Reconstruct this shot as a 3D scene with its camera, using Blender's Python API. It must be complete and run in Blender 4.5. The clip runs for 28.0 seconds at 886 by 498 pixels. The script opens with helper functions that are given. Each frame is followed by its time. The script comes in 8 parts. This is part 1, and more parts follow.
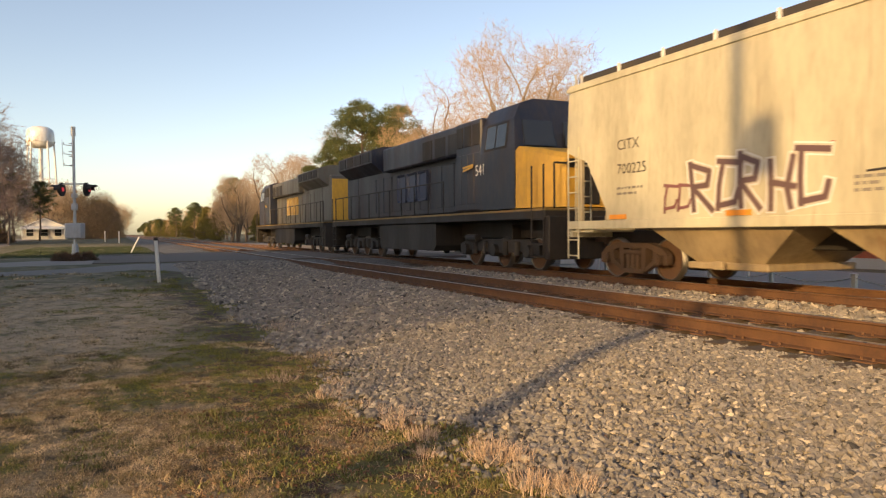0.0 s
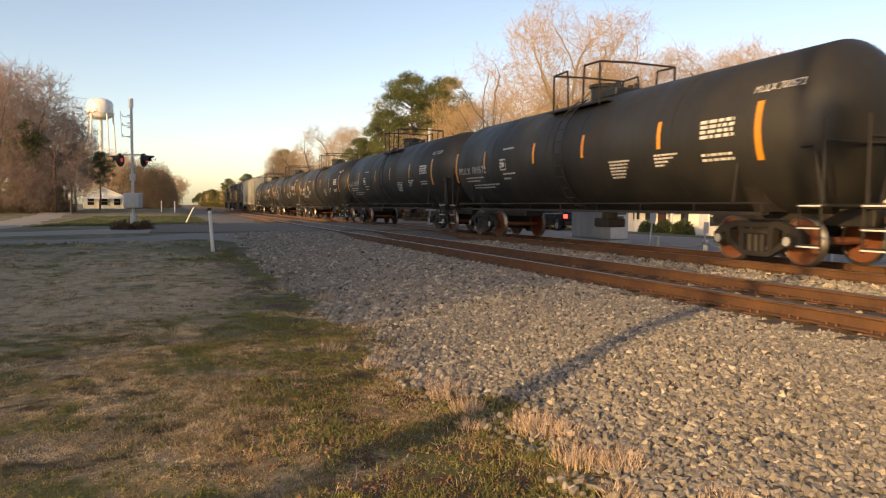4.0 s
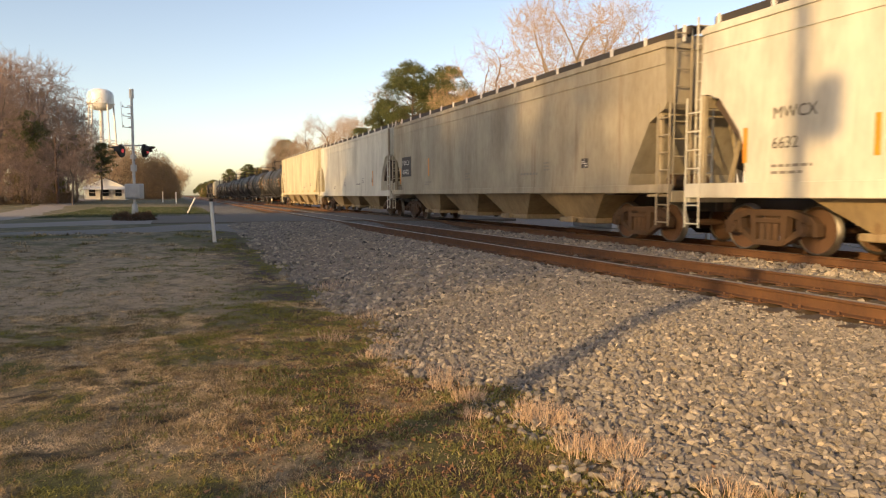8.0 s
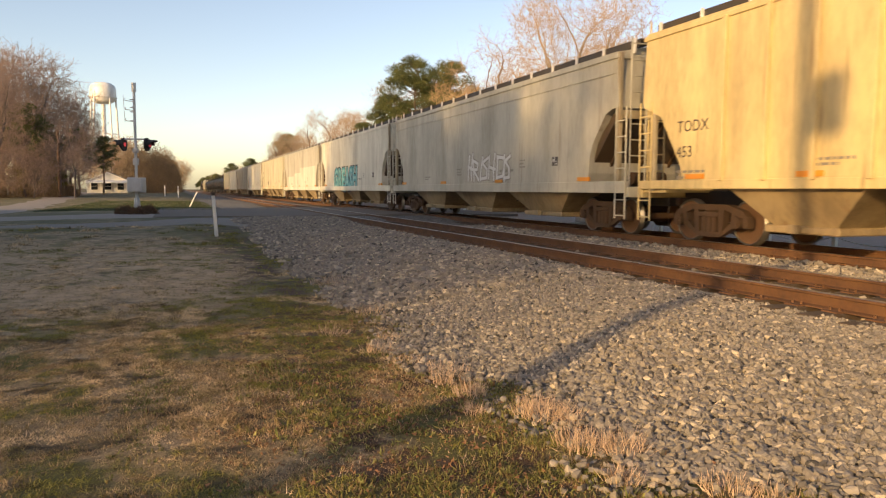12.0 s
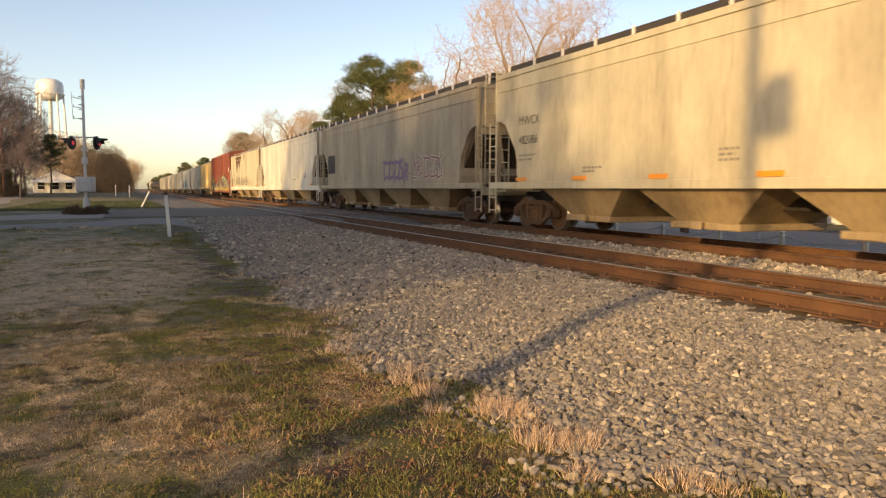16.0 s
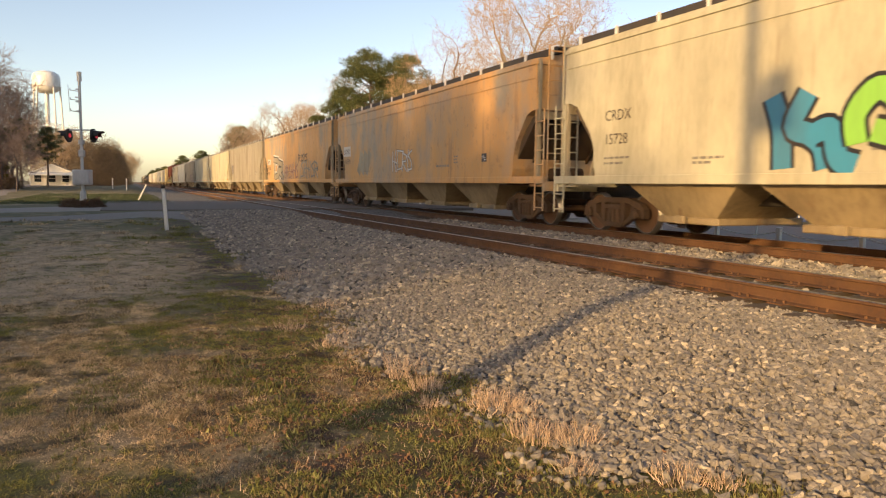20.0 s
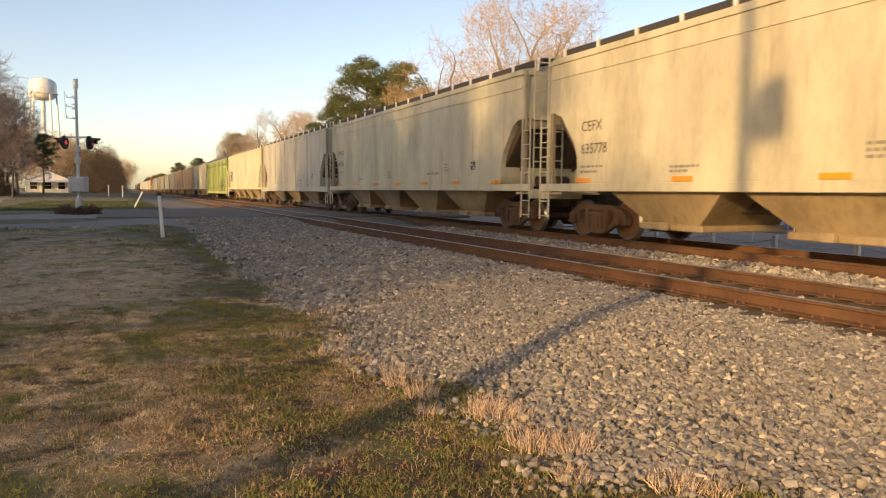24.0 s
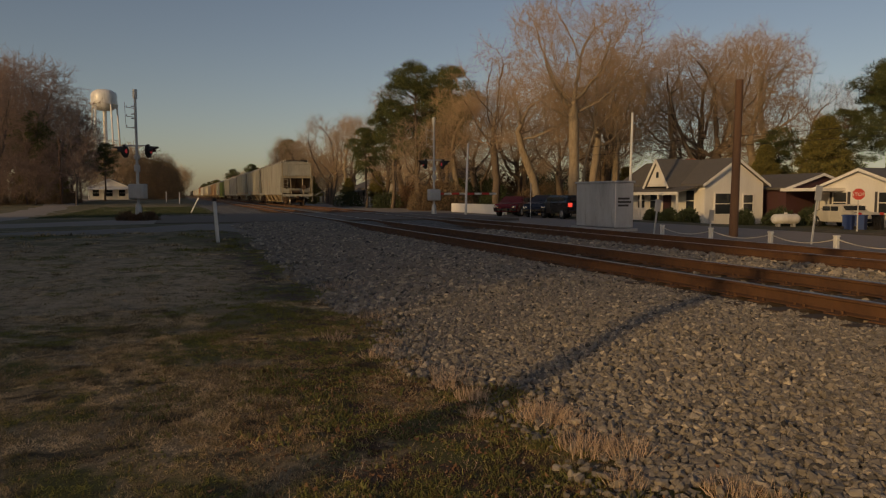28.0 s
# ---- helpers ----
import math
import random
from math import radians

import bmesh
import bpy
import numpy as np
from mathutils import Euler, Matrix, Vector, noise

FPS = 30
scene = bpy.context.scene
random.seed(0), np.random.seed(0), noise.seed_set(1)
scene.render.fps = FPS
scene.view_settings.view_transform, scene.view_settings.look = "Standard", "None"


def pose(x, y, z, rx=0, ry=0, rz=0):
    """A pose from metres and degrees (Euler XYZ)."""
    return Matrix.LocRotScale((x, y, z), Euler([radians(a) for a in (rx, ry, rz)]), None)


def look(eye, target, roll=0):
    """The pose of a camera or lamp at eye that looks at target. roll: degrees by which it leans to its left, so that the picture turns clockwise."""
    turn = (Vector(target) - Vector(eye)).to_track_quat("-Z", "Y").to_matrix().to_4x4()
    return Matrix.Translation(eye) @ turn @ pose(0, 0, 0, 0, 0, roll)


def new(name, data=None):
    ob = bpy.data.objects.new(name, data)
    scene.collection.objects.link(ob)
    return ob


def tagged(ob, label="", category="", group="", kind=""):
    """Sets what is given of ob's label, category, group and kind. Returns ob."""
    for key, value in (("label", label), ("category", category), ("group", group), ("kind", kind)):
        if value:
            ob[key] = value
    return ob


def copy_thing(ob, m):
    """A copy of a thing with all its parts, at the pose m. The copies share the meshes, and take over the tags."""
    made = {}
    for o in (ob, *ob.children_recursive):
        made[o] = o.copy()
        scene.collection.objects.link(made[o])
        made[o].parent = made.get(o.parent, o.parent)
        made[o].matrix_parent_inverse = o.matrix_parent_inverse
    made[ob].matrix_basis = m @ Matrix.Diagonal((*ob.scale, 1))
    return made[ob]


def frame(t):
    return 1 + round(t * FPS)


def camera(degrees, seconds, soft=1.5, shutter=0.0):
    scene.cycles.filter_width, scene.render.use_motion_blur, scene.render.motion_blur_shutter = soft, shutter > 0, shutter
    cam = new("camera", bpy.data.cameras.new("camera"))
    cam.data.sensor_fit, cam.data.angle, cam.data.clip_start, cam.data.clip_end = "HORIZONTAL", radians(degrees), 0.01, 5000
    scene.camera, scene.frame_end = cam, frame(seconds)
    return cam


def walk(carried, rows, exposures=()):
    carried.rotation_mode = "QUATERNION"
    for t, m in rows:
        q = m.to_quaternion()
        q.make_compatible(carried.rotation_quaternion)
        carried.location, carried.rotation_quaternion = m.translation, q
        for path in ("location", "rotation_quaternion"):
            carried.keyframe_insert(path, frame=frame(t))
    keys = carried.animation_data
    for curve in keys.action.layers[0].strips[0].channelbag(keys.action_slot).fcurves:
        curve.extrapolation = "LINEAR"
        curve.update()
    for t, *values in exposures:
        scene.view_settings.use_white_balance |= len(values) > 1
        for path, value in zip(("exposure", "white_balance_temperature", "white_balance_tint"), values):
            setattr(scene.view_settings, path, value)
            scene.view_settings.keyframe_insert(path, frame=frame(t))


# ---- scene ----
cam = camera(63.0, 28.0, soft=1.2, shutter=0.09)
EYE_Z = 1.087  # above the top of the rails, which lie at z = 0
# seconds and the camera's turn (degrees about x, y, z); it is held in the hand on one spot
TURNS = (
    (0.0, 88.67, 0.40, -24.14),
    (0.5, 88.01, -0.12, -22.04),
    (1.0, 87.94, 0.40, -21.55),
    (1.5, 86.98, 0.64, -20.83),
    (2.0, 86.85, -0.61, -20.88),
    (2.5, 87.11, -0.95, -20.51),
    (3.0, 87.02, -0.70, -20.63),
    (3.5, 86.76, -0.48, -20.44),
    (5.5, 86.28, 0.14, -20.45),
    (6.0, 86.14, -0.26, -20.28),
    (6.5, 85.94, -0.05, -20.51),
    (7.0, 85.87, -0.12, -20.26),
    (7.5, 85.82, -0.05, -20.06),
    (8.0, 85.75, -0.03, -20.22),
    (8.5, 85.64, 0.37, -20.43),
    (9.0, 85.50, 0.30, -20.55),
    (9.5, 85.42, 0.23, -20.54),
    (10.0, 85.38, 0.20, -20.45),
    (10.5, 85.34, -0.02, -20.30),
    (11.0, 85.26, 0.15, -20.25),
    (11.5, 85.25, -0.33, -20.18),
    (12.0, 85.36, -0.28, -20.06),
    (12.5, 85.37, -0.51, -20.05),
    (13.0, 85.42, -0.36, -21.18),
    (13.5, 85.49, -0.03, -23.00),
    (15.5, 85.38, -0.40, -22.94),
    (16.0, 85.35, -0.29, -23.38),
    (16.5, 85.26, -0.57, -23.67),
    (17.0, 85.21, -0.61, -23.61),
    (17.5, 85.11, -0.51, -23.61),
    (18.0, 85.08, -0.87, -23.63),
    (18.5, 85.04, -0.98, -23.69),
    (19.0, 85.04, -1.02, -23.72),
    (19.5, 84.99, -0.25, -23.70),
    (20.0, 84.91, -0.53, -23.56),
    (20.5, 84.94, -0.59, -23.42),
    (21.0, 85.04, -0.51, -23.34),
    (21.5, 85.06, -0.54, -23.30),
    (23.5, 85.48, -0.43, -23.65),
    (24.0, 85.50, -0.60, -23.84),
    (24.5, 85.56, -0.78, -23.85),
    (25.0, 85.69, -0.56, -23.78),
    (25.5, 85.78, -0.38, -23.66),
    (26.0, 85.91, -0.44, -22.65),
    (26.5, 85.89, -0.17, -21.14),
    (27.0, 85.66, -0.00, -20.20),
    (27.5, 85.75, -0.14, -19.91),
    (28.0, 85.72, 0.07, -19.98),
)
walk(cam, [(t, pose(0, 0, EYE_Z, a, b, c)) for t, a, b, c in TURNS],
     [(0, 0.02, 7900, 18), (27.35, 0.02, 7900, 18), (27.5, -0.2, 7900, 18), (27.7, -0.68, 7900, 18), (27.85, -1.18, 7900, 18), (28.0, -1.78, 7900, 18)])
# ---- light: a low evening sun behind the camera's left shoulder ----
SUN_EL, SUN_AZ = radians(13.0), math.atan2(-0.515, -0.857)  # the way to the sun, counted from +x
TO_SUN = Vector((math.cos(SUN_AZ) * math.cos(SUN_EL), math.sin(SUN_AZ) * math.cos(SUN_EL), math.sin(SUN_EL)))
world = bpy.data.worlds.new("evening_sky")
scene.world = world
world.use_nodes = True
wn = world.node_tree.nodes
sky = wn.new("ShaderNodeTexSky")
sky.sky_type, sky.sun_disc = "NISHITA", False
sky.sun_elevation, sky.sun_rotation = SUN_EL, math.pi / 2 - SUN_AZ
sky.air_density, sky.dust_density, sky.ozone_density = 0.8, 1.1, 1.0
world.node_tree.links.new(sky.outputs[0], wn["Background"].inputs[0])
wn["Background"].inputs[1].default_value = 0.265
sun = new("sun", bpy.data.lights.new("sun", "SUN"))
sun.data.energy, sun.data.angle, sun.data.color = 5.0, radians(0.9), (1.0, 0.72, 0.34)
sun.matrix_world = look((0, 0, 60), Vector((0, 0, 60)) - TO_SUN)
# ---- materials ----
def material(name):
    m = bpy.data.materials.new(name)
    m.use_nodes = True
    nt = m.node_tree
    return m, nt, nt.nodes["Principled BSDF"]


def node(nt, kind, **values):
    n = nt.nodes.new("ShaderNode" + kind)
    for key, value in values.items():
        if key in n.inputs.keys():
            n.inputs[key].default_value = value
        elif key == "operation":
            n.operation = value
        elif key == "blend":
            n.blend_type = value
    return n


def rgba(c):
    return (c[0], c[1], c[2], 1.0)


def noise_of(nt, scale, stretch=(1, 1, 1), detail=4.0, rough=0.55, space="Object"):
    tc, mp, nz = node(nt, "TexCoord"), node(nt, "Mapping"), node(nt, "TexNoise", Scale=scale, Detail=detail, Roughness=rough)
    mp.inputs["Scale"].default_value = stretch
    nt.links.new(tc.outputs[space], mp.inputs[0])
    nt.links.new(mp.outputs[0], nz.inputs["Vector"])
    return nz.outputs["Fac"]


def ramp(nt, fac, lo, hi):
    n = node(nt, "MapRange")
    n.inputs[1].default_value, n.inputs[2].default_value = lo, hi
    nt.links.new(fac, n.inputs[0])
    return n.outputs[0]


def mix(nt, fac, a, b, blend="MIX"):
    n = nt.nodes.new("ShaderNodeMix")
    n.data_type, n.blend_type = "RGBA", blend
    for value, slot in ((fac, 0), (a, 6), (b, 7)):
        if isinstance(value, (int, float)):
            n.inputs[slot].default_value = value
        elif isinstance(value, tuple):
            n.inputs[slot].default_value = rgba(value)
        else:
            nt.links.new(value, n.inputs[slot])
    return n.outputs[2]


def bump(nt, bsdf, fac, strength, distance=0.02):
    b = node(nt, "Bump", Strength=strength, Distance=distance)
    nt.links.new(fac, b.inputs["Height"])
    nt.links.new(b.outputs[0], bsdf.inputs["Normal"])


def paint(name, colour, dirt=(0.16, 0.11, 0.07), amount=0.5, rough=0.45, metal=0.0, streak=0.25, size=0.9, wear=0.0, blotch=0.45, rust=0.0, reach=(0.46, 0.80)):
    """Weathered paint: blotches, streaks that run down, fine grain."""
    m, nt, b = material(name)
    big = noise_of(nt, size, (1, 1, streak), 5.0, 0.6)
    fine = noise_of(nt, 9.0, (1, 1, 0.35), 6.0, 0.65)
    c = mix(nt, ramp(nt, big, *reach), colour, tuple((1 - blotch) * x + blotch * y for x, y in zip(colour, dirt)))
    n = node(nt, "Math", operation="MULTIPLY")
    nt.links.new(ramp(nt, fine, 0.42, 0.85), n.inputs[0])
    n.inputs[1].default_value = amount
    c = mix(nt, n.outputs[0], c, dirt)
    if wear:
        runs = noise_of(nt, 1.3, (1, 1, 0.10), 4.0, 0.6)
        w = node(nt, "Math", operation="MULTIPLY")
        nt.links.new(ramp(nt, runs, 0.48, 0.80), w.inputs[0])
        w.inputs[1].default_value = wear
        c = mix(nt, w.outputs[0], c, tuple(0.25 * x + 0.75 * y for x, y in zip(colour, dirt)))
        washed = node(nt, "Math", operation="MULTIPLY")
        nt.links.new(ramp(nt, noise_of(nt, 0.62, (1, 1, 0.7), 4.0, 0.62), 0.50, 0.68), washed.inputs[0])
        washed.inputs[1].default_value = 0.55
        c = mix(nt, washed.outputs[0], c, tuple(min(0.85, 1.22 * x + 0.01) for x in colour))
        trail = node(nt, "Math", operation="MULTIPLY")
        nt.links.new(ramp(nt, noise_of(nt, 3.4, (1, 1, 0.07), 3.0, 0.6), 0.63, 0.72), trail.inputs[0])
        trail.inputs[1].default_value = 0.75 * wear
        c = mix(nt, trail.outputs[0], c, (0.17, 0.085, 0.04))
    if rust:
        spots = noise_of(nt, 3.2, (1, 1, 0.8), 6.0, 0.7)
        w = node(nt, "Math", operation="MULTIPLY")
        nt.links.new(ramp(nt, spots, 0.575, 0.63), w.inputs[0])
        w.inputs[1].default_value = rust
        c = mix(nt, w.outputs[0], c, (0.20, 0.10, 0.045))
    nt.links.new(c, b.inputs["Base Color"])
    nt.links.new(ramp_to(nt, big, rough - 0.08, rough + 0.22), b.inputs["Roughness"])
    b.inputs["Metallic"].default_value = metal
    bump(nt, b, fine, 0.12, 0.01)
    return m


def ramp_to(nt, fac, lo, hi):
    n = node(nt, "MapRange")
    n.inputs[1].default_value, n.inputs[2].default_value = 0.3, 0.7
    n.inputs[3].default_value, n.inputs[4].default_value = lo, hi
    nt.links.new(fac, n.inputs[0])
    return n.outputs[0]


def speckled(name, colours, scale, rough=0.9, relief=0.4, distance=0.01, stretch=(1, 1, 1)):
    """Two colours blended by noise at two scales."""
    m, nt, b = material(name)
    big, fine = noise_of(nt, scale * 0.13, stretch, 3.0), noise_of(nt, scale, stretch, 6.0, 0.7)
    c = mix(nt, ramp(nt, fine, 0.3, 0.7), colours[0], colours[1])
    c = mix(nt, ramp(nt, big, 0.42, 0.75), c, colours[2] if len(colours) > 2 else colours[0])
    nt.links.new(c, b.inputs["Base Color"])
    b.inputs["Roughness"].default_value = rough
    bump(nt, b, fine, relief, distance)
    return m


def added(nt, a, b, k=1.0):
    """a + k * b"""
    n = node(nt, "Math", operation="MULTIPLY_ADD")
    nt.links.new(b, n.inputs[0])
    n.inputs[1].default_value = k
    nt.links.new(a, n.inputs[2])
    return n.outputs[0]


def verge_mask(nt, p):
    """Patches that grow thicker towards the edge of the ballast, where the lawn is green."""
    tc, sp = node(nt, "TexCoord"), node(nt, "SeparateXYZ")
    nt.links.new(tc.outputs["Object"], sp.inputs[0])
    m = added(nt, p, ramp(nt, sp.outputs[0], -0.4, 1.3), 0.09)
    return added(nt, m, ramp(nt, sp.outputs[1], 4.6, 3.2), 0.03)


def lawn_masks(nt):
    """Where the lawn is green, and where dark thatch shows."""
    green = ramp(nt, verge_mask(nt, noise_of(nt, 1.15, (1, 0.8, 1), 6.0, 0.62)), 0.505, 0.59)
    dark = ramp(nt, noise_of(nt, 2.9, (0.8, 1.2, 1), 5.0, 0.6), 0.55, 0.66)
    return green, dark


def islands(name, colours, rough=0.85, patch=None):
    """Loose pieces in one mesh: each takes its own tint from a range of colours."""
    m, nt, b = material(name)
    g = node(nt, "NewGeometry")
    cr = node(nt, "ValToRGB")
    cr.color_ramp.interpolation = "LINEAR"
    els = cr.color_ramp.elements
    for i, c in enumerate(colours):
        e = els[i] if i < 2 else els.new(0.5)
        e.position, e.color = i / (len(colours) - 1), rgba(c)
    nt.links.new(g.outputs["Random Per Island"], cr.inputs[0])
    c = cr.outputs[0]
    if patch:
        green, dark = lawn_masks(nt)
        leaf = node(nt, "ValToRGB")
        leaf.color_ramp.elements[0].color, leaf.color_ramp.elements[1].color = rgba(tuple(0.5 * x for x in patch)), rgba(tuple(1.35 * x for x in patch))
        nt.links.new(g.outputs["Random Per Island"], leaf.inputs[0])
        c = mix(nt, ramp(nt, noise_of(nt, 4.2, (1, 0.7, 1), 3.0), 0.48, 0.60), c, (0.70, 0.51, 0.31))
        c = mix(nt, green, c, leaf.outputs[0])
        c = mix(nt, dark, c, (0.115, 0.084, 0.042))
    nt.links.new(c, b.inputs["Base Color"])
    b.inputs["Roughness"].default_value = rough
    return m


def glow(name, colour, strength):
    m, nt, b = material(name)
    b.inputs["Base Color"].default_value = rgba(colour)
    b.inputs["Emission Color"].default_value = rgba(colour)
    b.inputs["Emission Strength"].default_value = strength
    return m


def glass(name, tint=(0.03, 0.035, 0.04)):
    m, nt, b = material(name)
    b.inputs["Base Color"].default_value = rgba(tint)
    b.inputs["Roughness"].default_value = 0.05
    b.inputs["Specular IOR Level"].default_value = 0.8
    return m


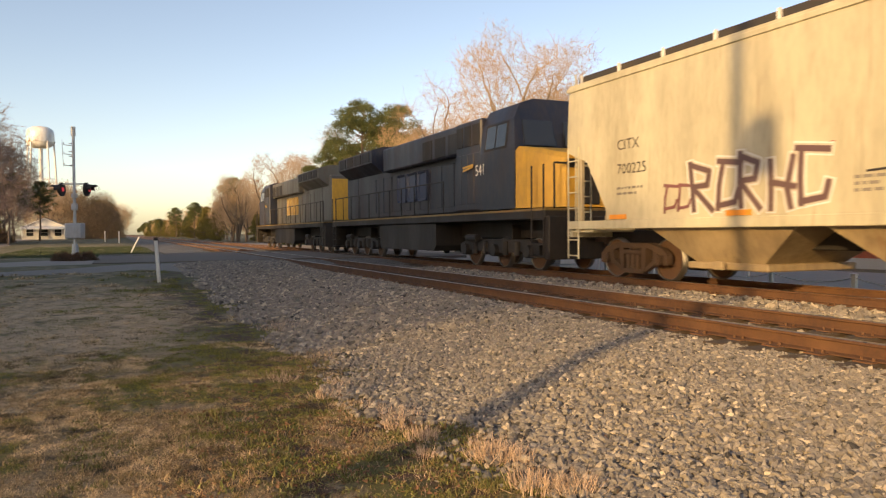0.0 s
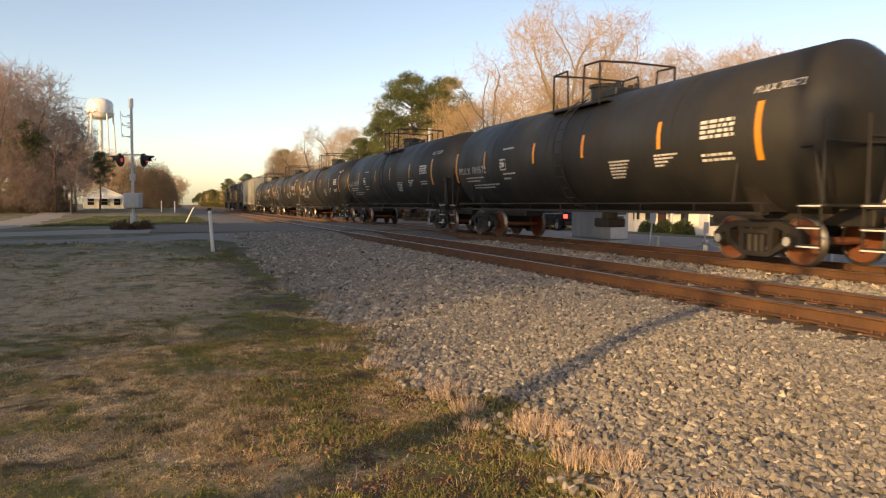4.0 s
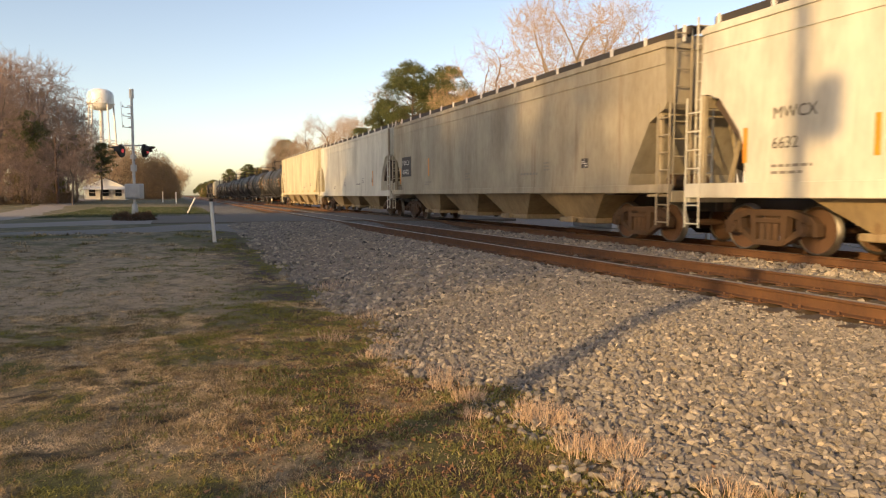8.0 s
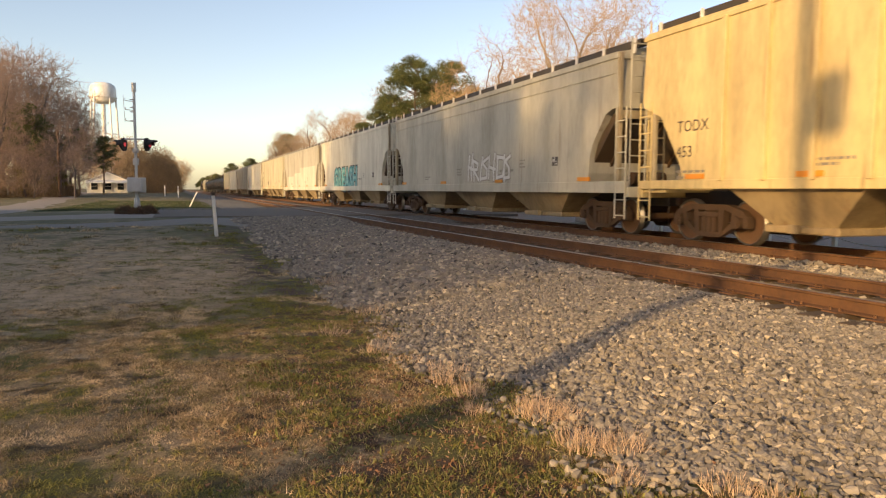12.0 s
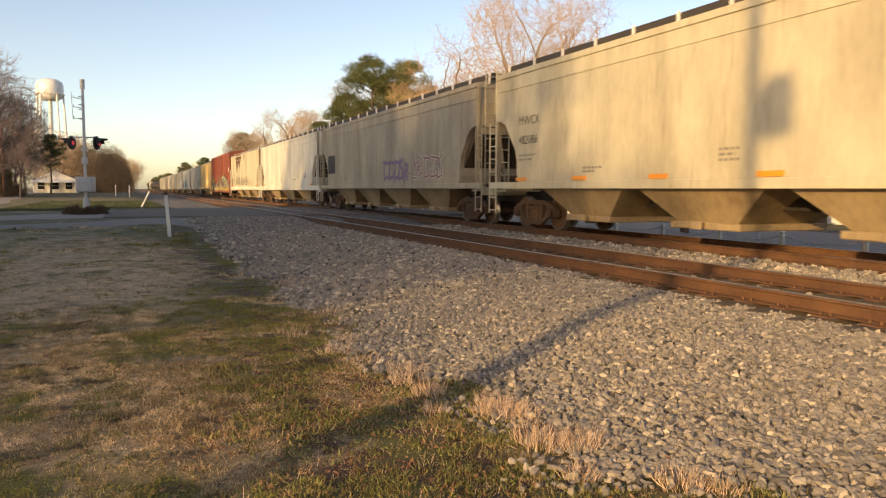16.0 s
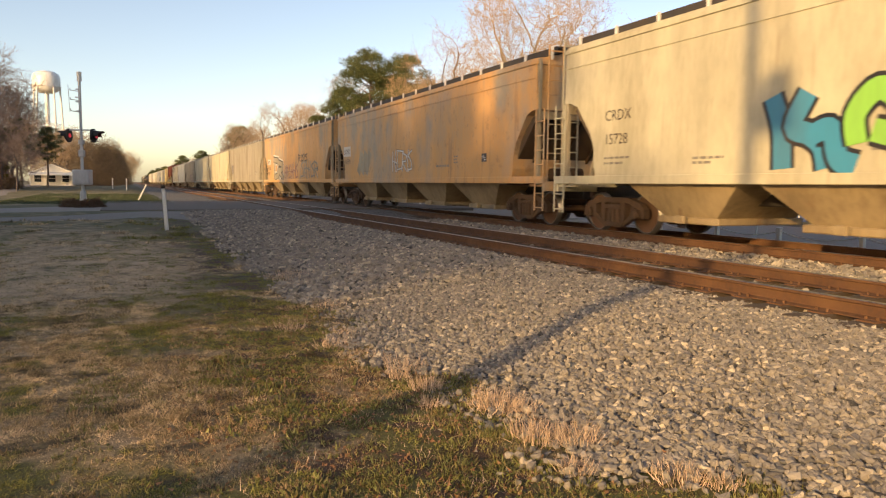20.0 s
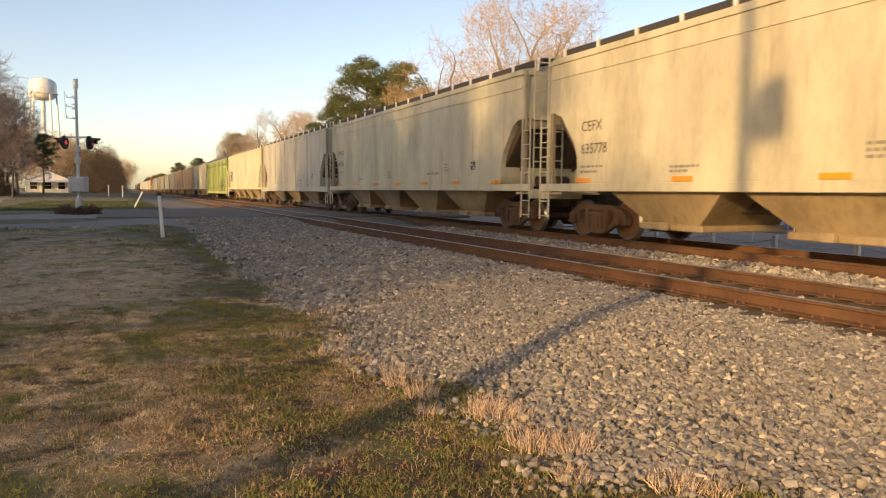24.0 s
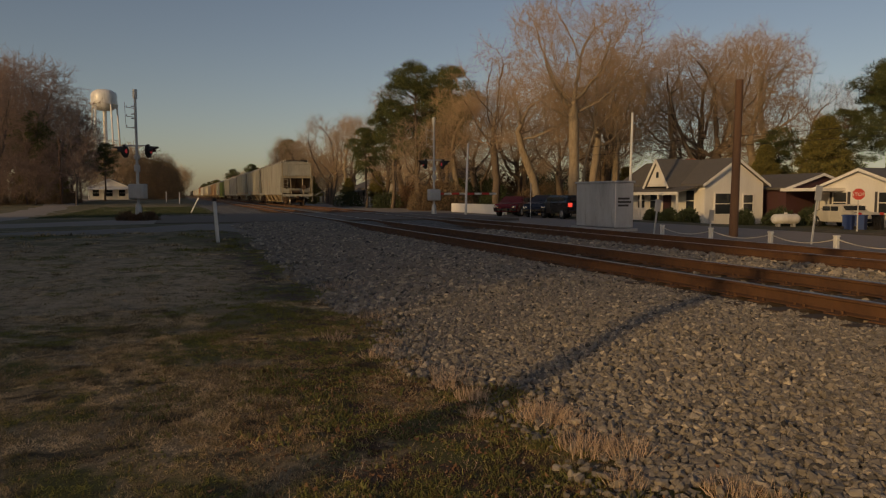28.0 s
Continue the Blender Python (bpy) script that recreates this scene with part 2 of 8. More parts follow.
DIRT, RUST = (0.10, 0.065, 0.04), (0.20, 0.075, 0.025)
M = {
    "cream": paint("cream_paint", (0.525, 0.485, 0.35), DIRT, 0.25, wear=0.4),
    "white": paint("white_paint", (0.64, 0.62, 0.53), DIRT, 0.18, wear=0.3),
    "grey": paint("grey_paint", (0.46, 0.445, 0.375), DIRT, 0.25, wear=0.4),
    "dullgrey": paint("dull_grey_paint", (0.33, 0.325, 0.28), DIRT, 0.3, wear=0.5),
    "tan": paint("tan_paint", (0.37, 0.325, 0.24), DIRT, 0.4, wear=0.55),
    "gold": paint("gold_paint", (0.59, 0.535, 0.37), DIRT, 0.22, wear=0.35),
    "ochre": paint("ochre_paint", (0.60, 0.38, 0.12), RUST, 0.45, wear=0.6),
    "todx": paint("golden_yellow_paint", (0.62, 0.49, 0.25), (0.17, 0.13, 0.08), 0.4, wear=0.8),
    "brickred": paint("boxcar_red_paint", (0.24, 0.055, 0.03), DIRT, 0.5, wear=0.35),
    "lime": paint("lime_green_paint", (0.38, 0.43, 0.165), (0.12, 0.15, 0.05), 0.5, wear=0.85, blotch=0.6, rust=0.6),
    "roofdark": paint("dark_roof_paint", (0.05, 0.05, 0.055), DIRT, 0.4),
    "tank": paint("black_tank_paint", (0.017, 0.017, 0.016), (0.045, 0.036, 0.026), 0.40, rough=0.52),
    "blackpart": paint("black_underframe", (0.016, 0.014, 0.013), (0.055, 0.037, 0.025), 0.5, rough=0.6),
    "truck": paint("dusty_truck_steel", (0.058, 0.034, 0.02), (0.125, 0.062, 0.028), 0.5, rough=0.8),
    "wheel": paint("rusty_wheel_plate", (0.17, 0.052, 0.022), DIRT, 0.4, rough=0.75),
    "browned": paint("brown_wheel_plate", (0.10, 0.05, 0.027), DIRT, 0.5, rough=0.8),
    "tread": paint("bright_wheel_tread", (0.27, 0.25, 0.22), DIRT, 0.25, rough=0.42, metal=1.0),
    "walk": paint("dark_running_board", (0.035, 0.032, 0.03), DIRT, 0.3, rough=0.6),
    "navy": paint("navy_loco_paint", (0.012, 0.018, 0.036), DIRT, 0.35, rough=0.4),
    "locogrey": paint("grey_loco_paint", (0.11, 0.11, 0.10), DIRT, 0.5),
    "yellow": paint("yellow_loco_paint", (0.64, 0.36, 0.05), DIRT, 0.35),
    "dimyellow": paint("dirty_yellow_loco_paint", (0.26, 0.16, 0.04), DIRT, 0.6),
    "truckdark": paint("dark_truck_steel", (0.014, 0.012, 0.011), (0.045, 0.032, 0.022), 0.45, rough=0.6),
    "rust": speckled("old_rust", ((0.12, 0.052, 0.022), (0.065, 0.031, 0.016), (0.145, 0.068, 0.029)), 14.0, 0.85, 0.3, 0.006),
    "railtop": paint("worn_rail_head", (0.42, 0.38, 0.34), RUST, 0.25, rough=0.3, metal=1.0),
    "orange": paint("orange_reflector", (0.80, 0.30, 0.03), DIRT, 0.1, rough=0.3),
    "letter": paint("white_lettering", (0.72, 0.70, 0.66), DIRT, 0.2),
    "darkletter": paint("dark_lettering", (0.06, 0.05, 0.045), DIRT, 0.2),
    "faint": paint("worn_lettering", (0.24, 0.22, 0.19), DIRT, 0.2),
    "emblem": paint("faded_blue_emblem", (0.03, 0.05, 0.10), DIRT, 0.3),
    # the body's lime made darker: the posts' shadows are put into their colour
    "limepostshade": paint("shade_darkened_lime_post_paint", (0.17, 0.24, 0.08), (0.05, 0.06, 0.03), 0.6),
    "strap": paint("lime_strap", (0.45, 0.80, 0.02), (0.3, 0.5, 0.02), 0.2),
    "samx": paint("rust_orange_paint", (0.62, 0.33, 0.11), (0.36, 0.31, 0.24), 0.35, size=0.33, streak=0.5, wear=0.5, blotch=1.0, rust=0.3, reach=(0.44, 0.58)),
    "wornpanel": paint("worn_dark_panel", (0.07, 0.07, 0.09), (0.40, 0.34, 0.24), 0.8, size=2.5, wear=0.6),
    "tealpale": paint("pale_teal_spray", (0.30, 0.58, 0.56), DIRT, 0.05),
    "indigospray": paint("indigo_spray", (0.05, 0.06, 0.14), DIRT, 0.1),
    # grimy brown, darkened further to put the end recess's shade into the colour
    "slopegrimeshade": paint("grimy_shade_darkened_slope_steel", (0.085, 0.056, 0.034), (0.08, 0.05, 0.03), 0.5),
    "endgrime": paint("grimy_end_paint", (0.37, 0.315, 0.22), (0.09, 0.055, 0.032), 0.5, size=1.4, wear=0.8, blotch=0.75),
    "baydirt": paint("dirty_bay_steel", (0.33, 0.25, 0.145), (0.07, 0.042, 0.026), 0.6, size=0.8, wear=0.75, blotch=0.65),
    "teal": paint("teal_spray", (0.07, 0.38, 0.42), DIRT, 0.1),
    "black": paint("black_spray", (0.02, 0.02, 0.025), DIRT, 0.15),
    "violet": paint("violet_spray", (0.20, 0.14, 0.26), DIRT, 0.3),
    "palespray": paint("faded_pale_spray", (0.55, 0.49, 0.40), DIRT, 0.5),
    "plumdark": paint("dark_plum_spray", (0.13, 0.075, 0.075), DIRT, 0.3),
    "redspray": paint("red_spray", (0.36, 0.10, 0.09), DIRT, 0.4),
    "plum": paint("plum_spray", (0.24, 0.10, 0.10), DIRT, 0.3),
    "limespray": paint("lime_spray", (0.24, 0.55, 0.10), DIRT, 0.1),
    "bluespray": paint("blue_spray", (0.04, 0.26, 0.42), DIRT, 0.1),
    "yellowspray": paint("yellow_spray", (0.72, 0.50, 0.03), DIRT, 0.1),
    "sagespray": paint("sage_spray", (0.24, 0.33, 0.24), DIRT, 0.15),
    "whitespray": paint("white_spray", (0.70, 0.70, 0.68), DIRT, 0.1),
    "asphalt": speckled("old_asphalt", ((0.095, 0.075, 0.062), (0.17, 0.138, 0.115), (0.125, 0.098, 0.079)), 22.0, 0.95, 0.35, 0.006),
    "apron": speckled("trampled_gravel", ((0.12, 0.108, 0.098), (0.27, 0.24, 0.215), (0.19, 0.16, 0.135)), 18.0, 0.95, 0.5, 0.01),
    "street": speckled("pale_street_asphalt", ((0.21, 0.178, 0.155), (0.31, 0.27, 0.235), (0.24, 0.20, 0.17)), 20.0, 0.95, 0.3, 0.005),
    "concrete": speckled("pale_concrete", ((0.45, 0.43, 0.40), (0.36, 0.34, 0.31), (0.40, 0.39, 0.37)), 12.0, 0.9, 0.2, 0.004),
    "tie": speckled("creosoted_timber", ((0.05, 0.035, 0.025), (0.11, 0.075, 0.05), (0.07, 0.05, 0.035)), 9.0, 0.9, 0.5, 0.01, (6, 0.6, 6)),
    "bark": speckled("grey_brown_bark", ((0.19, 0.14, 0.10), (0.10, 0.075, 0.055), (0.15, 0.11, 0.075)), 7.0, 0.95, 0.6, 0.03, (2, 2, 0.4)),
    "palebark": speckled("pale_sycamore_bark", ((0.42, 0.33, 0.22), (0.20, 0.145, 0.095), (0.32, 0.245, 0.16)), 3.0, 0.9, 0.4, 0.02, (2, 2, 0.5)),
    "twig": islands("twigs", ((0.29, 0.22, 0.15), (0.43, 0.32, 0.22), (0.50, 0.35, 0.24))),
    "bud": islands("budding_twigs", ((0.33, 0.235, 0.145), (0.47, 0.34, 0.205), (0.52, 0.33, 0.19))),
    "greybark": speckled("grey_bark", ((0.17, 0.135, 0.12), (0.10, 0.08, 0.07), (0.14, 0.11, 0.10)), 7.0, 0.95, 0.5, 0.03, (2, 2, 0.4)),
    "greytwig": islands("grey_twigs", ((0.18, 0.135, 0.115), (0.30, 0.215, 0.175), (0.38, 0.26, 0.205))),
    "browntree": islands("brown_late_foliage", ((0.13, 0.085, 0.05), (0.22, 0.15, 0.085), (0.28, 0.17, 0.10), (0.10, 0.075, 0.05))),
    "needle": islands("pine_needles", ((0.035, 0.055, 0.02), (0.085, 0.105, 0.03), (0.15, 0.15, 0.045))),
    "cedar": islands("cedar_foliage", ((0.08, 0.075, 0.02), (0.17, 0.15, 0.04), (0.24, 0.19, 0.05))),
    "shrub": islands("shrub_leaves", ((0.03, 0.05, 0.02), (0.06, 0.08, 0.03), (0.05, 0.06, 0.03))),
    "brush": islands("rusty_brush", ((0.10, 0.05, 0.03), (0.17, 0.09, 0.05), (0.08, 0.06, 0.03))),
    "grass": islands("lawn_blades", ((0.44, 0.31, 0.17), (0.62, 0.45, 0.27), (0.21, 0.15, 0.07), (0.52, 0.37, 0.21), (0.16, 0.12, 0.045)), 0.8, (0.195, 0.185, 0.042)),
    "weed": islands("weed_leaves", ((0.15, 0.16, 0.042), (0.06, 0.075, 0.022), (0.26, 0.25, 0.085), (0.09, 0.085, 0.028), (0.22, 0.15, 0.07), (0.11, 0.055, 0.03))),
    "deadgrass": islands("withered_grass", ((0.33, 0.225, 0.125), (0.47, 0.33, 0.195), (0.15, 0.115, 0.055), (0.23, 0.16, 0.08))),
    "straw": islands("dry_straw", ((0.46, 0.32, 0.22), (0.62, 0.465, 0.345), (0.34, 0.22, 0.145))),
    "leaf": islands("dead_leaves", ((0.17, 0.085, 0.045), (0.24, 0.13, 0.07), (0.12, 0.065, 0.035))),
    "stone": islands("crushed_stone", ((0.135, 0.128, 0.121), (0.33, 0.292, 0.246), (0.05, 0.046, 0.043), (0.51, 0.43, 0.328), (0.17, 0.153, 0.14), (0.062, 0.05, 0.044), (0.40, 0.364, 0.33), (0.10, 0.092, 0.087), (0.28, 0.24, 0.19)), 0.9),
    "siding": paint("white_siding", (0.82, 0.79, 0.73), (0.60, 0.56, 0.50), 0.25, rough=0.6),
    "shingle": speckled("grey_shingles", ((0.10, 0.09, 0.085), (0.17, 0.155, 0.14), (0.13, 0.12, 0.11)), 10.0, 0.9, 0.4, 0.01, (1, 1, 3)),
    "pane": glass("dark_pane"),
    "maroon": paint("maroon_siding", (0.08, 0.03, 0.035), DIRT, 0.2, rough=0.6),
    "brick": speckled("red_brick", ((0.40, 0.10, 0.05), (0.30, 0.07, 0.04), (0.46, 0.14, 0.07)), 9.0, 0.85, 0.3, 0.01),
    "shed": paint("silver_shed_paint", (0.56, 0.56, 0.56), DIRT, 0.2, rough=0.4, metal=0.3),
    "galv": paint("galvanised_steel", (0.55, 0.55, 0.54), DIRT, 0.25, rough=0.45, metal=0.4),
    "post": paint("white_post_paint", (0.72, 0.71, 0.68), DIRT, 0.15),
    "pole": speckled("brown_pole_timber", ((0.10, 0.055, 0.035), (0.16, 0.09, 0.06), (0.12, 0.07, 0.045)), 6.0, 0.9, 0.5, 0.01, (4, 4, 0.3)),
    "red": paint("red_enamel", (0.55, 0.03, 0.025), DIRT, 0.08, rough=0.35),
    "carred": paint("red_car_paint", (0.16, 0.014, 0.016), DIRT, 0.1, rough=0.2),
    "carblack": paint("black_car_paint", (0.012, 0.012, 0.014), DIRT, 0.1, rough=0.18),
    "carnavy": paint("navy_car_paint", (0.015, 0.02, 0.035), DIRT, 0.1, rough=0.2),
    "carcream": paint("cream_car_paint", (0.62, 0.58, 0.48), DIRT, 0.1, rough=0.25),
    "rubber": speckled("tyre_rubber", ((0.02, 0.02, 0.02), (0.03, 0.03, 0.03)), 20.0, 0.85, 0.2, 0.003),
    "chrome": paint("dull_chrome", (0.6, 0.6, 0.6), DIRT, 0.1, rough=0.25, metal=1.0),
    "binblue": paint("blue_plastic", (0.03, 0.07, 0.22), DIRT, 0.1, rough=0.45),
    "rope": speckled("pale_rope", ((0.62, 0.58, 0.50), (0.50, 0.46, 0.40)), 20.0, 0.9, 0.3, 0.004),
    "lampred": glow("lit_red_lens", (1.0, 0.06, 0.08), 0.32),
    "tail": glow("lit_tail_lamp", (1.0, 0.08, 0.05), 3.0),
    "towerwhite": paint("white_tower_paint", (0.78, 0.77, 0.75), DIRT, 0.08, rough=0.3),
    "cedargreen": paint("green_touch_up_paint", (0.05, 0.20, 0.04), DIRT, 0.2),
}


# ---- mesh tools ----
def box(bm, x0, x1, y0, y1, z0, z1, bevel=0.0):
    r = bmesh.ops.create_cube(bm, size=1.0, matrix=Matrix.LocRotScale(((x0 + x1) / 2, (y0 + y1) / 2, (z0 + z1) / 2), None, (abs(x1 - x0), abs(y1 - y0), abs(z1 - z0))))
    if bevel:
        edges = list({e for v in r["verts"] for e in v.link_edges})
        bmesh.ops.bevel(bm, geom=edges, offset=bevel, segments=1, affect="EDGES")


def rod(bm, a, b, r0, r1=None, seg=8):
    a, b = Vector(a), Vector(b)
    d = b - a
    q = d.to_track_quat("Z", "Y").to_matrix().to_4x4()
    bmesh.ops.create_cone(bm, cap_ends=True, segments=seg, radius1=r0, radius2=r0 if r1 is None else r1, depth=d.length, matrix=Matrix.Translation((a + b) / 2) @ q)


def bar(bm, points, r, seg=6):
    for a, b in zip(points, points[1:]):
        rod(bm, a, b, r, r, seg)


def wire(bm, points, r, k=5):
    """One unbroken round wire through the points."""
    rings = []
    for i, p in enumerate(points):
        d = (Vector(points[min(i + 1, len(points) - 1)]) - Vector(points[max(i - 1, 0)])).normalized()
        u = d.cross(Vector((0, 0, 1))).normalized()
        w = d.cross(u)
        rings.append([bm.verts.new(Vector(p) + r * (math.cos(j * math.tau / k) * u + math.sin(j * math.tau / k) * w)) for j in range(k)])
    for a, b in zip(rings, rings[1:]):
        for j in range(k):
            bm.faces.new((a[j], a[(j + 1) % k], b[(j + 1) % k], b[j]))
    bm.faces.new(rings[0])
    bm.faces.new(rings[-1][::-1])


def prism(bm, outline, x0, x1):
    """An outline in y and z, drawn out along x."""
    a = [bm.verts.new((x0, y, z)) for y, z in outline]
    b = [bm.verts.new((x1, y, z)) for y, z in outline]
    n = len(a)
    bm.faces.new(a)
    bm.faces.new(b[::-1])
    for i in range(n):
        bm.faces.new((a[i], b[i], b[(i + 1) % n], a[(i + 1) % n]))


def prism_y(bm, outline, y0, y1):
    """An outline in x and z, drawn out along y."""
    a = [bm.verts.new((x, y0, z)) for x, z in outline]
    b = [bm.verts.new((x, y1, z)) for x, z in outline]
    n = len(a)
    bm.faces.new(a)
    bm.faces.new(b[::-1])
    for i in range(n):
        bm.faces.new((a[i], b[i], b[(i + 1) % n], a[(i + 1) % n]))


def shape(build):
    """A mesh from a function that fills a bmesh."""
    bm = bmesh.new()
    build(bm)
    bmesh.ops.recalc_face_normals(bm, faces=bm.faces)
    me = bpy.data.meshes.new("shape")
    bm.to_mesh(me)
    bm.free()
    return me


def part(name, build, mat, parent=None, label="", smooth=False, at=None):
    """ONE mesh object, made by a function or from a mesh, under a thing or a part."""
    me = build if isinstance(build, bpy.types.Mesh) else shape(build)
    me.name = name
    if mat is not None and not me.materials:
        me.materials.append(M[mat])
    if smooth:
        me.polygons.foreach_set("use_smooth", [True] * len(me.polygons))
    ob = new(name, me)
    if at is not None:
        ob.matrix_basis = at
    if parent is not None:
        ob.parent = parent
    if label:
        ob["label"] = label
    return ob


def thing(name, label, category, at=None, group="", kind=""):
    ob = new(name)
    ob.empty_display_size = 0.2
    if at is not None:
        ob.matrix_basis = at
    return tagged(ob, label, category, group, kind)


def mesh_of(verts, faces, mat):
    """A mesh from arrays of corners and of triangles."""
    me = bpy.data.meshes.new("mesh")
    verts, faces = np.asarray(verts, np.float32), np.asarray(faces, np.int32)
    n = faces.shape[1]
    me.vertices.add(len(verts))
    me.vertices.foreach_set("co", verts.ravel())
    me.loops.add(faces.size)
    me.loops.foreach_set("vertex_index", faces.ravel())
    me.polygons.add(len(faces))
    me.polygons.foreach_set("loop_start", np.arange(0, faces.size, n, dtype=np.int32))
    me.polygons.foreach_set("use_smooth", [False] * len(faces))
    me.update(calc_edges=True)
    me.materials.append(M[mat])
    return me


def tubes(p0, p1, r0, r1, k):
    """Tapered tubes between arrays of points: corners and quads."""
    p0, p1, r0, r1 = (np.asarray(a, float) for a in (p0, p1, r0, r1))
    d = p1 - p0
    d /= np.linalg.norm(d, axis=1, keepdims=True) + 1e-9
    ref = np.where(np.abs(d[:, 2:3]) > 0.9, np.array([[1.0, 0, 0]]), np.array([[0, 0, 1.0]]))
    u = np.cross(d, ref)
    u /= np.linalg.norm(u, axis=1, keepdims=True) + 1e-9
    w = np.cross(d, u)
    ang = np.arange(k) * 2 * np.pi / k
    ring = np.cos(ang)[None, :, None] * u[:, None] + np.sin(ang)[None, :, None] * w[:, None]
    v = np.concatenate([p0[:, None] + ring * r0[:, None, None], p1[:, None] + ring * r1[:, None, None]], 1)
    i = np.arange(k)
    q = np.stack([i, (i + 1) % k, (i + 1) % k + k, i + k], 1)
    f = (np.arange(len(p0)) * 2 * k)[:, None, None] + q[None]
    return v.reshape(-1, 3), f.reshape(-1, 4)


def slivers(p, d, length, width, rng):
    """Thin leaves or twig ends at p along d: one triangle each."""
    n = len(p)
    side = np.cross(d, rng.normal(size=(n, 3)))
    side /= np.linalg.norm(side, axis=1, keepdims=True) + 1e-9
    v = np.stack([p - side * width[:, None] / 2, p + side * width[:, None] / 2, p + d * length[:, None]], 1)
    return v.reshape(-1, 3), np.arange(3 * n).reshape(-1, 3)


def lettering(text, size, mat, place=None, apart=1.0):
    """A mesh of words that reads along -y, upright, and faces -x; its left end on the line at the origin."""
    cu = bpy.data.curves.new("words", "FONT")
    cu.body, cu.size, cu.resolution_u, cu.offset, cu.space_character = text, size, 2, 0.0, apart
    ob = new("words", cu)
    me = bpy.data.meshes.new_from_object(ob.evaluated_get(bpy.context.evaluated_depsgraph_get()))
    bpy.data.objects.remove(ob)
    bpy.data.curves.remove(cu)
    turn = Matrix(((0, 0, -1, 0), (-1, 0, 0, 0), (0, 1, 0, 0), (0, 0, 0, 1)))
    me.transform((place or Matrix()) @ turn)
    me.materials.clear()
    me.materials.append(M[mat])
    return me
# ---- ground, road and tracks ----
NEAR_TRACK, FAR_TRACK, HALF_GAUGE = 7.33, 11.645, 0.7525


def smooth(a, b, x):
    t = min(1.0, max(0.0, (x - a) / (b - a)))
    return t * t * (3 - 2 * t)


def lie(x, y):
    """The height of the ground."""
    z = -0.46 + 0.03 * noise.noise((x * 0.5, y * 0.5, 0)) * (1 - smooth(1.6, 2.4, x))
    if -9 < x < 2.6 and 0 < y < 20:
        z += (0.030 * noise.noise((x * 1.9, y * 1.9, 4)) + 0.016 * noise.noise((x * 5.5, y * 5.5, 9))) * (1 - smooth(1.7, 2.4, x)) * (1 - smooth(12, 19, y))
    z += 0.245 * smooth(2.1, 4.9, x) - 0.20 * smooth(13.6, 15.2, x)
    z -= 0.50 * smooth(24, 36, x)
    for c in (NEAR_TRACK, FAR_TRACK):
        z -= 0.09 * (1 - smooth(0.55, 0.85, abs(x - c)))
    z += 0.32 * smooth(17, 27, y) * (1 - smooth(0.5, 5.5, x)) * (1 - smooth(14, 60, -x))
    if -14 < x < 15:
        z += (-0.085 - z) * smooth(26, 31, y) * (1 - smooth(48, 51, y)) * smooth(-14, -3, x) * (1 - smooth(13.8, 15, x))
    z += 0.4 * smooth(60, 120, y) * (1 - smooth(0, 5, x))
    return z


def spaced(*stops):
    out = []
    for a, b, step in stops:
        n = max(1, round((b - a) / step))
        out += [a + (b - a) * i / n for i in range(n)]
    return out + [stops[-1][1]]


gx = spaced((-2500, -300, 400), (-300, -40, 20), (-40, -8, 2), (-8, -3, 0.4), (-3, 2.6, 0.09), (2.6, 16, 0.25), (16, 40, 2), (40, 300, 26), (300, 2500, 400))
gy = spaced((-1500, -200, 260), (-200, -10, 10), (-10, 0, 1), (0, 10, 0.1), (10, 16, 0.3), (16, 60, 1), (60, 200, 7), (200, 1000, 80), (1000, 4500, 500))
gv = [(x, y, lie(x, y)) for y in gy for x in gx]
nx = len(gx)
gf = [(j * nx + i, j * nx + i + 1, (j + 1) * nx + i + 1, (j + 1) * nx + i) for j in range(len(gy) - 1) for i in range(nx - 1)]


